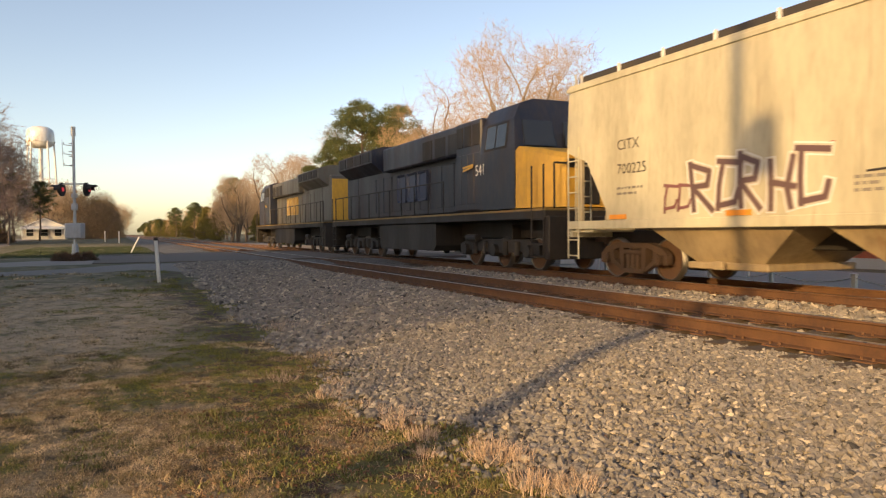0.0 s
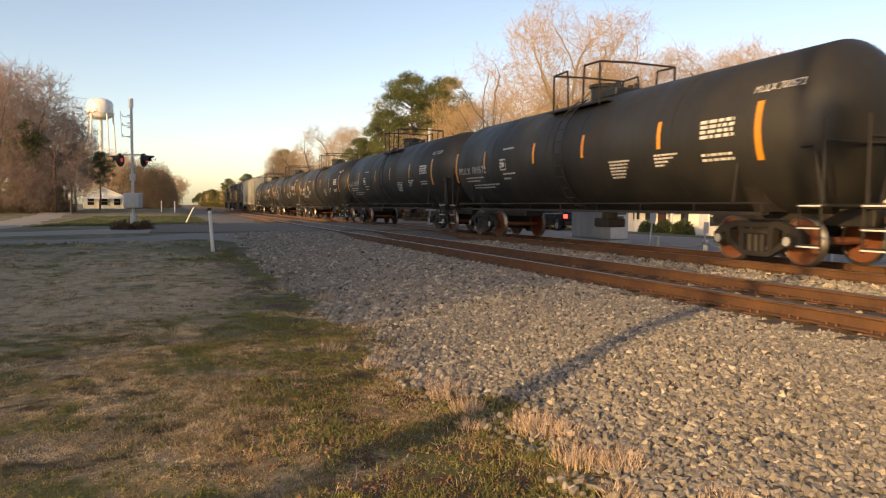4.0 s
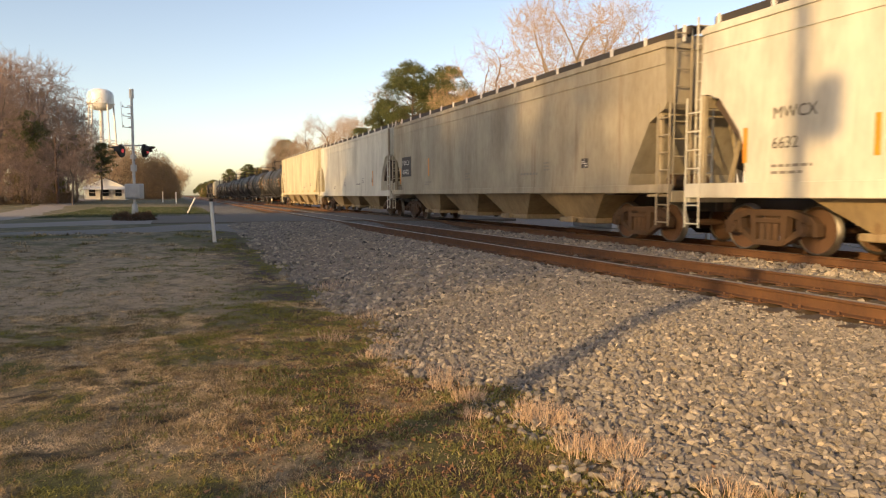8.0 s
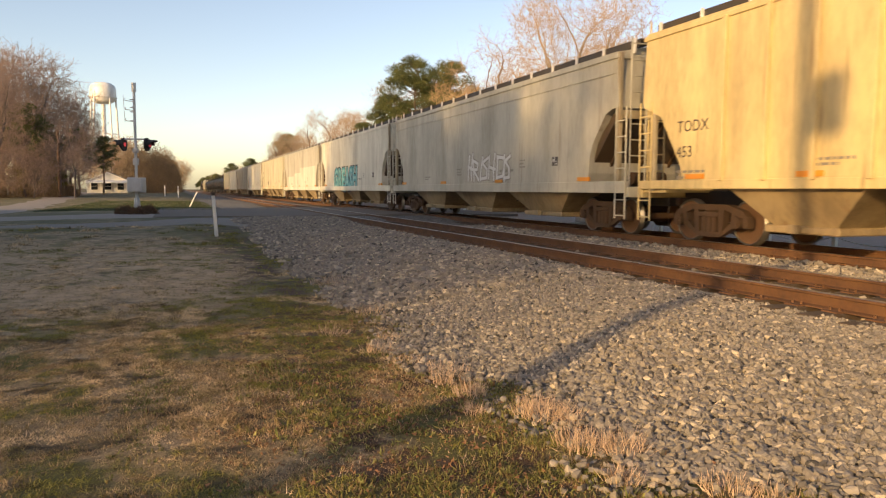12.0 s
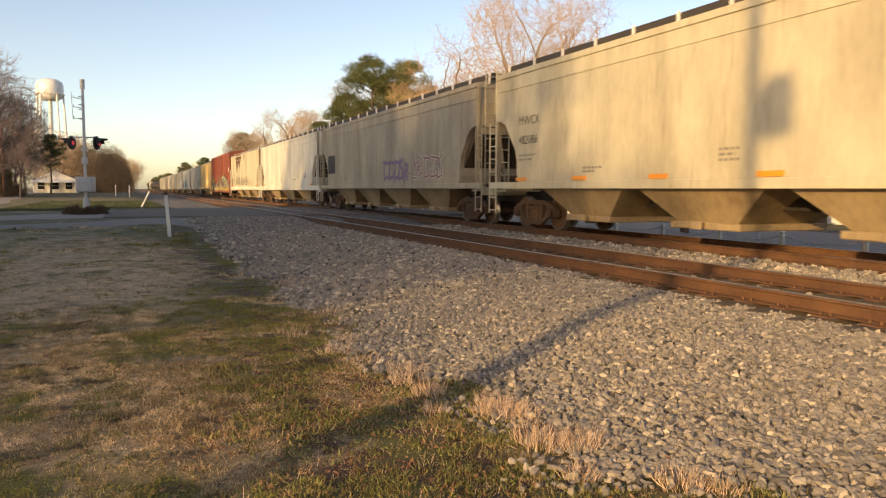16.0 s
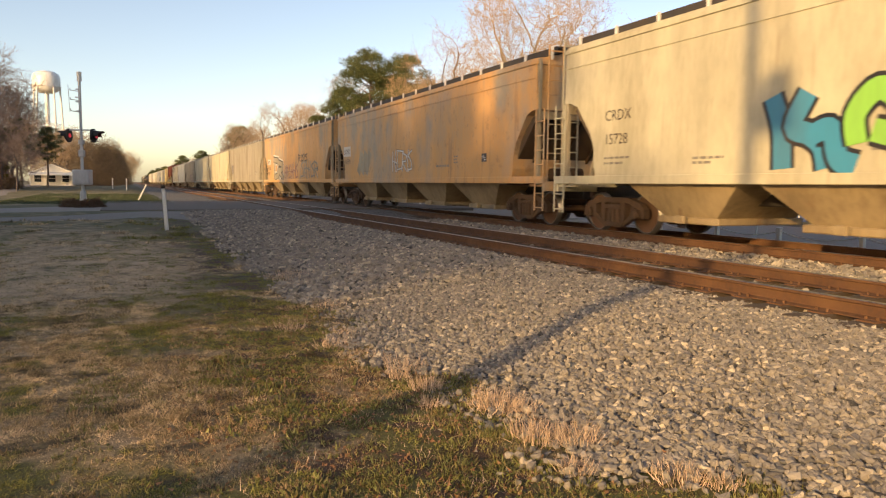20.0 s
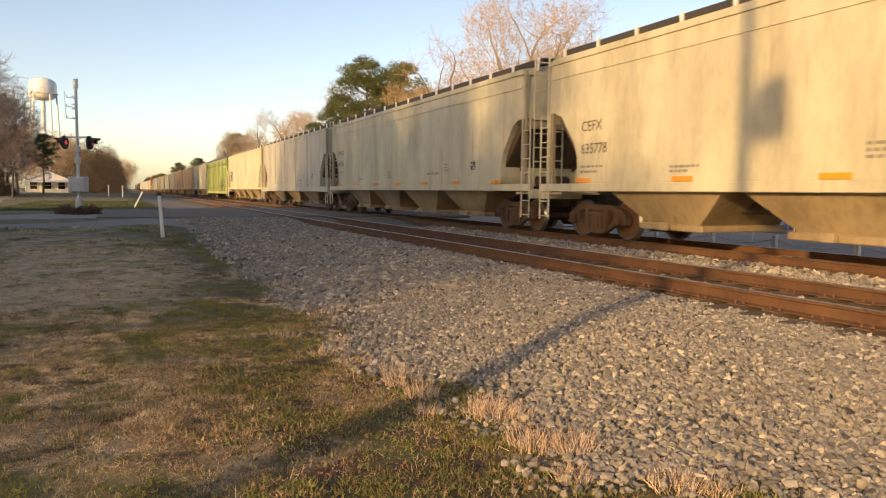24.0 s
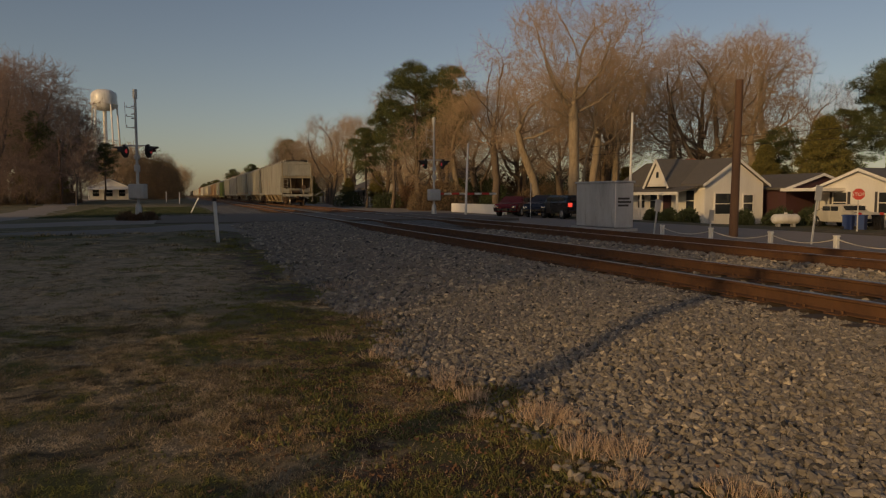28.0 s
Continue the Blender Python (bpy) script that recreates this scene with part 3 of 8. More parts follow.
def ground_material():
    m, nt, b = material("lawn_earth_and_ballast")
    tc, sp = node(nt, "TexCoord"), node(nt, "SeparateXYZ")
    nt.links.new(tc.outputs["Object"], sp.inputs[0])
    patch, fine, tiny = noise_of(nt, 0.55, (1, 0.55, 1), 5.0, 0.6), noise_of(nt, 3.2, (1, 0.8, 1), 8.0, 0.72), noise_of(nt, 38.0, (1, 1, 1), 5.0, 0.7)
    green, dark = lawn_masks(nt)
    lawn = mix(nt, ramp(nt, fine, 0.38, 0.62), (0.42, 0.305, 0.18), (0.19, 0.142, 0.075))
    lawn = mix(nt, green, lawn, (0.105, 0.10, 0.026))
    lawn = mix(nt, dark, lawn, (0.05, 0.038, 0.02))
    lawn = mix(nt, ramp(nt, tiny, 0.48, 0.72), lawn, (0.045, 0.036, 0.022))
    soil = node(nt, "Math", operation="MULTIPLY")
    nt.links.new(ramp(nt, sp.outputs[0], 0.2, 1.0), soil.inputs[0])
    nt.links.new(ramp(nt, noise_of(nt, 2.3, (1, 1, 1), 5.0, 0.65), 0.47, 0.55), soil.inputs[1])
    lawn = mix(nt, soil.outputs[0], lawn, (0.075, 0.042, 0.026))
    dry = node(nt, "Math", operation="MULTIPLY")
    nt.links.new(ramp(nt, sp.outputs[1], 8.0, 12.0), dry.inputs[0])
    nt.links.new(ramp(nt, sp.outputs[0], 1.4, 0.5), dry.inputs[1])
    dry2 = node(nt, "Math", operation="MULTIPLY")
    nt.links.new(dry.outputs[0], dry2.inputs[0])
    nt.links.new(ramp(nt, fine, 0.68, 0.42), dry2.inputs[1])
    near_part = node(nt, "Math", operation="MULTIPLY")
    nt.links.new(dry2.outputs[0], near_part.inputs[0])
    nt.links.new(ramp(nt, sp.outputs[1], 24.0, 17.0), near_part.inputs[1])
    lawn = mix(nt, near_part.outputs[0], lawn, (0.48, 0.335, 0.205))
    far = node(nt, "Math", operation="MULTIPLY")
    nt.links.new(ramp(nt, sp.outputs[1], 20.0, 30.0), far.inputs[0])
    nt.links.new(ramp(nt, patch, 0.30, 0.60), far.inputs[1])
    lawn = mix(nt, far.outputs[0], lawn, (0.085, 0.08, 0.034))
    vor = node(nt, "TexVoronoi", Scale=24.0)
    nt.links.new(tc.outputs["Object"], vor.inputs["Vector"])
    hs = node(nt, "SeparateColor")
    nt.links.new(vor.outputs["Color"], hs.inputs[0])
    rock = mix(nt, hs.outputs[0], (0.10, 0.097, 0.093), (0.28, 0.26, 0.235))
    # near-black cell borders: the shade in the gaps between stones, put into the colour
    rock = mix(nt, ramp(nt, vor.outputs["Distance"], 0.35, 0.75), rock, (0.03, 0.027, 0.025))
    wob = node(nt, "Math", operation="MULTIPLY_ADD")
    nt.links.new(noise_of(nt, 1.6, (1, 1, 1), 5.0, 0.65), wob.inputs[0])
    wob.inputs[1].default_value = 1.5
    nt.links.new(sp.outputs[0], wob.inputs[2])
    bulge = added(nt, wob.outputs[0], ramp(nt, sp.outputs[1], 3.9, 2.6), -0.95)
    a, c = ramp(nt, bulge, 2.75, 3.0), ramp(nt, sp.outputs[0], 15.2, 14.4)
    both = node(nt, "Math", operation="MULTIPLY")
    nt.links.new(a, both.inputs[0])
    nt.links.new(c, both.inputs[1])
    nt.links.new(mix(nt, both.outputs[0], lawn, rock), b.inputs["Base Color"])
    b.inputs["Roughness"].default_value = 0.95
    bump(nt, b, tiny, 0.5, 0.02)
    return m


M["ground"] = ground_material()
ground = part("ground", mesh_of(gv, gf, "ground"), None, smooth=True)
tagged(ground, "patchy dry lawn with gravel ballast under two tracks", "ground", kind="structure")


def strip(name, corners, mat, label, category, thick=0.12):
    def build(bm):
        a = [bm.verts.new((x, y, z)) for x, y, z in corners]
        b = [bm.verts.new((x, y, z - thick)) for x, y, z in corners]
        bm.faces.new(a)
        bm.faces.new(b[::-1])
        for i in range(len(a)):
            j = (i + 1) % len(a)
            bm.faces.new((a[i], b[i], b[j], a[j]))
    return tagged(part(name, build, mat), label, category, kind="structure")


ROAD = (32.0, 46.0)  # where the side road crosses the tracks
for name, x0, x1, z in (("road", -1.0, 6.48, -0.055), ("crossing_panel", 6.68, 7.98, -0.02), ("road_between_tracks", 8.18, 10.79, -0.03), ("crossing_panel_far", 10.99, 12.30, -0.02), ("road_beyond_tracks", 12.50, 15.6, -0.05)):
    strip(name, [(x0, ROAD[0], z), (x1, ROAD[0], z), (x1, ROAD[1], z), (x0, ROAD[1], z)], "asphalt", "dark worn asphalt of the side road at the crossing", "road")


def lane(name, right, left, mat, label, lift=0.02, n=24):
    """A lane that follows the ground between two edges, with a thin side."""
    def along(pts, t):
        k = t * (len(pts) - 1)
        i = min(int(k), len(pts) - 2)
        return [a + (b - a) * (k - i) for a, b in zip(pts[i], pts[i + 1])]
    v, f, m = [], [], 5
    for i in range(n + 1):
        a, b = along(right, i / n), along(left, i / n)
        for j in range(m):
            x, y = a[0] + (b[0] - a[0]) * j / (m - 1), a[1] + (b[1] - a[1]) * j / (m - 1)
            v.append((x, y, lie(x, y) + (lift if 0 < j < m - 1 else -0.02)))
    for i in range(n):
        for j in range(m - 1):
            f.append((i * m + j, i * m + j + 1, (i + 1) * m + j + 1, (i + 1) * m + j))
    return tagged(part(name, mesh_of(v, f, mat), None, smooth=True), label, "road", kind="structure")


lane("road_approach", [(-120, 14), (-30, 24.5), (-12, 28.3), (-5.8, 29.2), (-0.9, 30.6)], [(-120, 20), (-30, 29), (-12, 32.8), (-5.6, 35.6), (-0.9, 41)], "street", "worn grey asphalt of the side road", n=40)
lane("road_far_lane", [(-7.2, 33.5), (-7.0, 42), (-8.4, 61), (-10.9, 101), (-15, 200)], [(-12.5, 31.5), (-11.8, 56), (-13.4, 79), (-17.5, 126), (-25, 232)], "street", "worn grey asphalt lane beside the railway", n=40)
lane("worn_apron", [(-5.5, 25.6), (-2.0, 24.9), (0.6, 25.8), (2.2, 24.6), (4.8, 25.5)], [(-5.5, 27.4), (-2.0, 29.0), (0.6, 32.2), (2.2, 32.2), (4.8, 32.2)], "apron", "trampled grey gravel before the side road", 0.012)
strip("street", [(15.6, -60, -0.39), (23.5, -60, -0.40), (23.5, 120, -0.40), (15.6, 120, -0.39)], "street", "pale grey street beside the tracks", "road", 0.1)


def rail_mesh(y0, y1):
    o = [(-0.07, -0.175), (0.07, -0.175), (0.07, -0.160), (0.012, -0.145), (0.010, -0.045), (0.036, -0.035), (0.036, -0.006), (0.026, 0.0), (-0.026, 0.0), (-0.036, -0.006), (-0.036, -0.035), (-0.010, -0.045), (-0.012, -0.145), (-0.07, -0.160)]
    me = shape(lambda bm: prism_y(bm, o, y0, y1))
    me.materials.append(M["rust"])
    me.materials.append(M["railtop"])
    for p in me.polygons:
        if p.center.z > -0.004:
            p.material_index = 1
    return me


for c, what in ((NEAR_TRACK, "near"), (FAR_TRACK, "far")):
    tr = thing("track", "railway track with rusty rails on timber ties", "track", kind="structure")
    for s in (-1, 1):
        part("rail", rail_mesh(-120, 2200), None, tr, at=pose(c + s * HALF_GAUGE, 0, 0))
    tie = shape(lambda bm: box(bm, -1.30, 1.30, -0.115, 0.115, -0.36, -0.185, 0.012))
    plate = shape(lambda bm: (box(bm, -0.19, 0.19, -0.10, 0.10, -0.186, -0.168, 0.004), [rod(bm, (x, y, -0.17), (x, y, -0.135), 0.016, 0.016, 6) for x in (-0.10, 0.10) for y in (-0.06, 0.06)]))
    for i in range(130):
        y = -6 + 0.53 * i + random.uniform(-0.02, 0.02)
        if ROAD[0] - 0.2 < y < ROAD[1] + 0.2:
            continue
        t = part("tie", tie, "tie", tr, at=pose(c + random.uniform(-0.03, 0.03), y, random.uniform(-0.012, 0.012), 0, 0, random.uniform(-0.8, 0.8)))
        if y < 26:
            for s in (-1, 1):
                part("tie_plate", plate, "rust", t, at=pose(s * HALF_GAUGE, 0, 0))
# ---- rolling stock; each car's own space: +y is the way it runs, z = 0 the rail tops ----
SPEED = 25.68
WHEEL_R = 0.457
CARS, WHEELS = [], []


def wheelset_mesh():
    def disc(bm, x, r0, r1, dx):
        rod(bm, (x - dx, 0, 0), (x + dx, 0, 0), r0, r1, 28)
    def build(bm):
        rod(bm, (-1.08, 0, 0), (1.08, 0, 0), 0.075, 0.075, 10)
        for s in (-1, 1):
            disc(bm, s * 0.745, WHEEL_R - 0.03, WHEEL_R - 0.03, 0.035)
            rod(bm, (s * 0.66, 0, 0), (s * 0.83, 0, 0), 0.14, 0.14, 16)
    me = shape(build)
    return me


def ring_mesh():
    def build(bm):
        for s in (1,):
            o = [(0.685, WHEEL_R + 0.025), (0.71, WHEEL_R + 0.025), (0.722, WHEEL_R), (0.815, WHEEL_R - 0.004), (0.815, WHEEL_R - 0.032), (0.685, WHEEL_R - 0.032)]
            rings = []
            for k in range(32):
                a = k * math.tau / 32
                rings.append([bm.verts.new((s * x, r * math.cos(a), r * math.sin(a))) for x, r in o])
            for k in range(32):
                p, q = rings[k], rings[(k + 1) % 32]
                for i in range(len(o)):
                    j = (i + 1) % len(o)
                    bm.faces.new((p[i], p[j], q[j], q[i]))
    return shape(build)


WHEELSET, TREADS = wheelset_mesh(), ring_mesh()
DULL_WHEELSET = WHEELSET.copy()
for me in (TREADS,):
    me.polygons.foreach_set("use_smooth", [True] * len(me.polygons))


def side_frame_mesh(wb):
    h = wb / 2
    def build(bm):
        prism(bm, [(-h - 0.25, 0.56), (-h - 0.10, 0.70), (-0.55, 0.82), (0.55, 0.82), (h + 0.10, 0.70), (h + 0.25, 0.56), (h + 0.05, 0.56), (0.52, 0.70), (-0.52, 0.70), (-h - 0.05, 0.56)], -0.075, 0.075)
        prism(bm, [(-0.34, 0.14), (0.34, 0.14), (0.40, 0.24), (-0.40, 0.24)], -0.085, 0.085)
        for s in (-1, 1):
            prism(bm, [(s * 0.34, 0.14), (s * 0.40, 0.26), (s * (h - 0.16), 0.50), (s * (h - 0.10), 0.38)], -0.065, 0.065)
            prism(bm, [(s * 0.30, 0.22), (s * 0.42, 0.22), (s * 0.46, 0.72), (s * 0.30, 0.72)], -0.08, 0.08)
            prism(bm, [(s * (h - 0.22), 0.36), (s * (h - 0.12), 0.34), (s * (h - 0.08), 0.60), (s * (h - 0.22), 0.64)], -0.08, 0.08)
            prism(bm, [(s * (h + 0.25), 0.36), (s * (h + 0.14), 0.34), (s * (h + 0.12), 0.58), (s * (h + 0.25), 0.58)], -0.08, 0.08)
        for y in (-h, h):
            rod(bm, (-0.16, y, 0.457), (0.10, y, 0.457), 0.115, 0.115, 14)
            rod(bm, (-0.185, y, 0.457), (-0.16, y, 0.457), 0.07, 0.07, 10)
        for y in (-0.16, 0.0, 0.16):
            rod(bm, (-0.04, y, 0.24), (-0.04, y, 0.56), 0.062, 0.062, 10)
        box(bm, -0.10, 0.09, -0.30, 0.30, 0.56, 0.66, 0.02)
    return shape(build)


SIDE_FRAME = side_frame_mesh(1.78)
BOLSTER = shape(lambda bm: (box(bm, -1.0, 1.0, -0.20, 0.20, 0.52, 0.80, 0.04), rod(bm, (0, 0, 0.78), (0, 0, 0.92), 0.2, 0.2, 14), [box(bm, -0.9, 0.9, s * 0.42 - 0.05, s * 0.42 + 0.05, 0.30, 0.40, 0.01) for s in (-1, 1)]))


FRAMES = {}


def truck(car, y, mat="truck"):
    frame_mesh = FRAMES.setdefault(mat, SIDE_FRAME.copy())
    t = part("truck", BOLSTER.copy(), mat, car, at=pose(0, y, 0))
    for s in (-1, 1):
        part("side_frame", frame_mesh, mat, t, at=pose(s * 0.99, 0, 0, 0, 0, 0 if s < 0 else 180))
    for dy in (-0.89, 0.89):
        orange = mat == "truckdark"
        w = part("wheelset", WHEELSET if orange else DULL_WHEELSET, "wheel" if orange else "browned", t, at=pose(0, dy, WHEEL_R))
        for s in (0, 180):
            part("wheel_tread", TREADS, "tread", t, "bright worn wheel tread", at=pose(0, dy, WHEEL_R, 0, 0, s))
        WHEELS.append((w, Vector((0, dy, WHEEL_R))))
    return t


def coupler(car, y, s):
    part("coupler", lambda bm: (box(bm, -0.07, 0.07, y, y + s * 0.55, 0.80, 0.94, 0.02), box(bm, -0.14, 0.12, y + s * 0.45, y + s * 0.70, 0.74, 1.0, 0.05), bar(bm, [(0.25, y, 0.75), (0.28, y + s * 0.25, 0.55), (0.10, y + s * 0.55, 0.52)], 0.03)), "truck", car)


def ladder(bm, x, y0, y1, z0, z1, step=0.38, r=0.022):
    for y in (y0, y1):
        rod(bm, (x, y, z0), (x, y, z1), r, r, 6)
    n = int((z1 - z0) / step)
    for i in range(n + 1):
        z = z0 + 0.08 + i * step
        if z < z1:
            rod(bm, (x, y0, z), (x, y1, z), r * 0.75, r * 0.75, 6)


def ladder_x(bm, y, x0, x1, z0, z1, step=0.38, r=0.022):
    for x in (x0, x1):
        rod(bm, (x, y, z0), (x, y, z1), r, r, 6)
    for i in range(int((z1 - z0) / step) + 1):
        z = z0 + 0.08 + i * step
        if z < z1:
            rod(bm, (x0, y, z), (x1, y, z), r * 0.75, r * 0.75, 6)


def words(car, text, y, z, size, mat="darkletter", x=-1.585, name="lettering", curve=None, apart=1.0):
    me = lettering(text, size, mat, Matrix.Translation((x, y, z)), apart)
    if curve:
        zc, r = curve
        for v in me.vertices:
            v.co.x = -math.sqrt(max(0.01, r * r - (v.co.z - zc) ** 2)) - 0.006
    return part(name, me, None, car)


def bars(car, rows, mat="darkletter", x=-1.584, name="small_print", curve=None):
    """Lettering too small to read: rows of y, z, length, height."""
    def build(bm):
        for y, z, length, h in rows:
            while length > 0.02:
                w = min(length, random.uniform(1.2, 3.6) * h)
                c = [(y, z), (y - w, z), (y - w, z + h), (y, z + h)]
                if curve:
                    zc, r = curve
                    vs = [bm.verts.new((-math.sqrt(max(0.01, r * r - (q - zc) ** 2)) - 0.005, p, q)) for p, q in c]
                else:
                    vs = [bm.verts.new((x, p, q)) for p, q in c]
                bm.faces.new(vs)
                y -= w + 0.8 * h
                length -= w + 0.8 * h
    return tagged(part(name, build, mat, car), kind="stuff")


def stroke(bm, pts, w, x):
    for (y0, z0), (y1, z1) in zip(pts, pts[1:]):
        d = Vector((y1 - y0, z1 - z0))
        if d.length < 1e-4:
            continue
        n = Vector((-d.y, d.x)).normalized() * w / 2
        e = d.normalized() * w * 0.32
        bm.faces.new([bm.verts.new((x, p, q)) for p, q in ((y0 - e.x + n.x, z0 - e.y + n.y), (y0 - e.x - n.x, z0 - e.y - n.y), (y1 + e.x - n.x, z1 + e.y - n.y), (y1 + e.x + n.x, z1 + e.y + n.y))])


def graffiti(car, y, z, width, height, n, fill, edge, seed, weight=0.2, x=-1.586, halo=None, shade=None):
    """Sprayed lettering that cannot be read: interlocked strokes with an edge, a halo and inner lines."""
    rng = random.Random(seed)
    runs, w = [], width / n
    for i in range(n):
        y0 = y - i * w
        lean = rng.uniform(-0.15, 0.25) * w
        h = height * rng.uniform(0.82, 1.08)
        at = lambda p, q: (y0 - p * w - lean * q, z + q * h)
        a, b = rng.uniform(0.05, 0.25), rng.uniform(0.72, 1.0)
        runs.append([at(a + 0.05, rng.uniform(-0.06, 0.05)), at(a, 0.5), at(a + rng.uniform(-0.1, 0.2), 1.0)])
        kind = rng.randrange(4)
        if kind == 0:
            runs.append([at(a, 0.95), at(b, 0.80), at(b - 0.1, 0.52), at(a, 0.50), at(b + 0.1, 0.0)])
        elif kind == 1:
            runs.append([at(b + 0.1, 0.95), at(a + 0.1, 0.75), at(b, 0.45), at(b + 0.05, 0.10), at(a, 0.05)])
        elif kind == 2:
            runs.append([at(b, 1.05), at(b - 0.12, 0.4), at(b + 0.05, 0.0)])
            runs.append([at(a - 0.05, 0.55), at(b + 0.15, 0.42)])
        else:
            runs.append([at(a - 0.15, 1.0), at(b + 0.2, 0.92)])
            runs.append([at(a, 0.08), at(b + 0.1, 0.15), at(b + 0.2, 0.40)])
    wt = weight * height
    if halo:
        tagged(part("graffiti_halo", lambda bm: [stroke(bm, r, wt * 2.2, x - 0.001) for r in runs], halo, car), kind="stuff")
    tagged(part("graffiti_edge", lambda bm: [stroke(bm, r, wt * 1.6, x - 0.004) for r in runs], edge, car), kind="stuff")
    tagged(part("graffiti_fill", lambda bm: [stroke(bm, r, wt, x - 0.007) for r in runs], fill, car), kind="stuff")
    if shade:
        tagged(part("graffiti_shade", lambda bm: [stroke(bm, [(p - 0.03, q + 0.02) for p, q in r[:2]], wt * 0.35, x - 0.010) for r in runs], shade, car), kind="stuff")


def sprayed_words(car, text, y0, y1, z0, z1, fill, edge, weight=0.05, lean=0.0, x=-1.586, shine=None):
    """Readable sprayed letters, fat, with an edge: from y0 to y1 (y0 is where it starts), z0 to z1."""
    for k, (mat, wt) in enumerate(((edge, weight + 0.045), (fill, weight), (shine, 0.004))):
        if mat is None:
            continue
        cu = bpy.data.curves.new("words", "FONT")
        cu.body, cu.size, cu.resolution_u, cu.offset, cu.space_character, cu.shear = text, 1.0, 2, wt, 1.12, lean
        ob = new("words", cu)
        me = bpy.data.meshes.new_from_object(ob.evaluated_get(bpy.context.evaluated_depsgraph_get()))
        bpy.data.objects.remove(ob)
        bpy.data.curves.remove(cu)
        a = [v.co.x for v in me.vertices]
        b = [v.co.y for v in me.vertices]
        if k == 0:
            box0 = (min(a), max(a), min(b), max(b))
        for v in me.vertices:
            u, w = (v.co.x - box0[0]) / (box0[1] - box0[0]), (v.co.y - box0[2]) / (box0[3] - box0[2])
            jog = 0.05 * math.sin(9 * u) * (1 - w)
            v.co = (x - 0.003 * k, y0 + (y1 - y0) * u, z0 + (z1 - z0) * (w + jog))
        me.materials.clear()
        me.materials.append(M[mat])
        part(("graffiti_edge", "graffiti_letters", "graffiti_shine")[k], me, None, car)


def ribbon(car, pts, w0, w1, mat, layer, edge=None, shine=None, x=-1.600):
    """One flowing sprayed band through a few points, tapering from w0 to w1, in layers."""
    def curve(t):
        n = len(pts) - 1
        i = min(int(t * n), n - 1)
        u = t * n - i
        p = [pts[max(0, min(n, i + d))] for d in (-1, 0, 1, 2)]
        return [0.5 * (2 * p[1][c] + (p[2][c] - p[0][c]) * u + (2 * p[0][c] - 5 * p[1][c] + 4 * p[2][c] - p[3][c]) * u * u + (3 * p[1][c] - p[0][c] - 3 * p[2][c] + p[3][c]) * u ** 3) for c in (0, 1)]
    def band(grow, dx, shift=0.0):
        def build(bm):
            rows = []
            for i in range(21):
                t = i / 20
                a, b = curve(max(0, t - 0.02)), curve(min(1, t + 0.02))
                d = Vector((b[0] - a[0], b[1] - a[1])).normalized()
                c = curve(t)
                w = ((w0 + (w1 - w0) * t) / 2 + 0.0) * (grow if grow < 1 else 1) + (grow - 1 if grow > 1 else 0)
                rows.append([bm.verts.new((x - dx, c[0] - d.y * (q * w + shift), max(0.93, c[1] + d.x * (q * w + shift)))) for q in (-1, 1)])
            for p, q in zip(rows, rows[1:]):
                if len({tuple(v.co) for v in p + q}) == 4:
                    bm.faces.new((p[0], p[1], q[1], q[0]))
        return build
    if edge:
        part("graffiti_edge", band(1.07, layer * 0.004), edge, car)
    part("graffiti_band", band(1.0, layer * 0.004 + 0.0012), mat, car)
    if shine:
        part("graffiti_shine", band(0.16, layer * 0.004 + 0.0024, 0.22 * w0), shine, car)


BRACKET = shape(lambda bm: box(bm, -0.025, 0.025, -0.035, 0.035, -0.02, 0.33))


def start_car(name, front, rear, label, category, group=""):
    car = thing(name, label, category, group=group)
    CARS.append((car, (front + rear) / 2))
    return car, front - rear


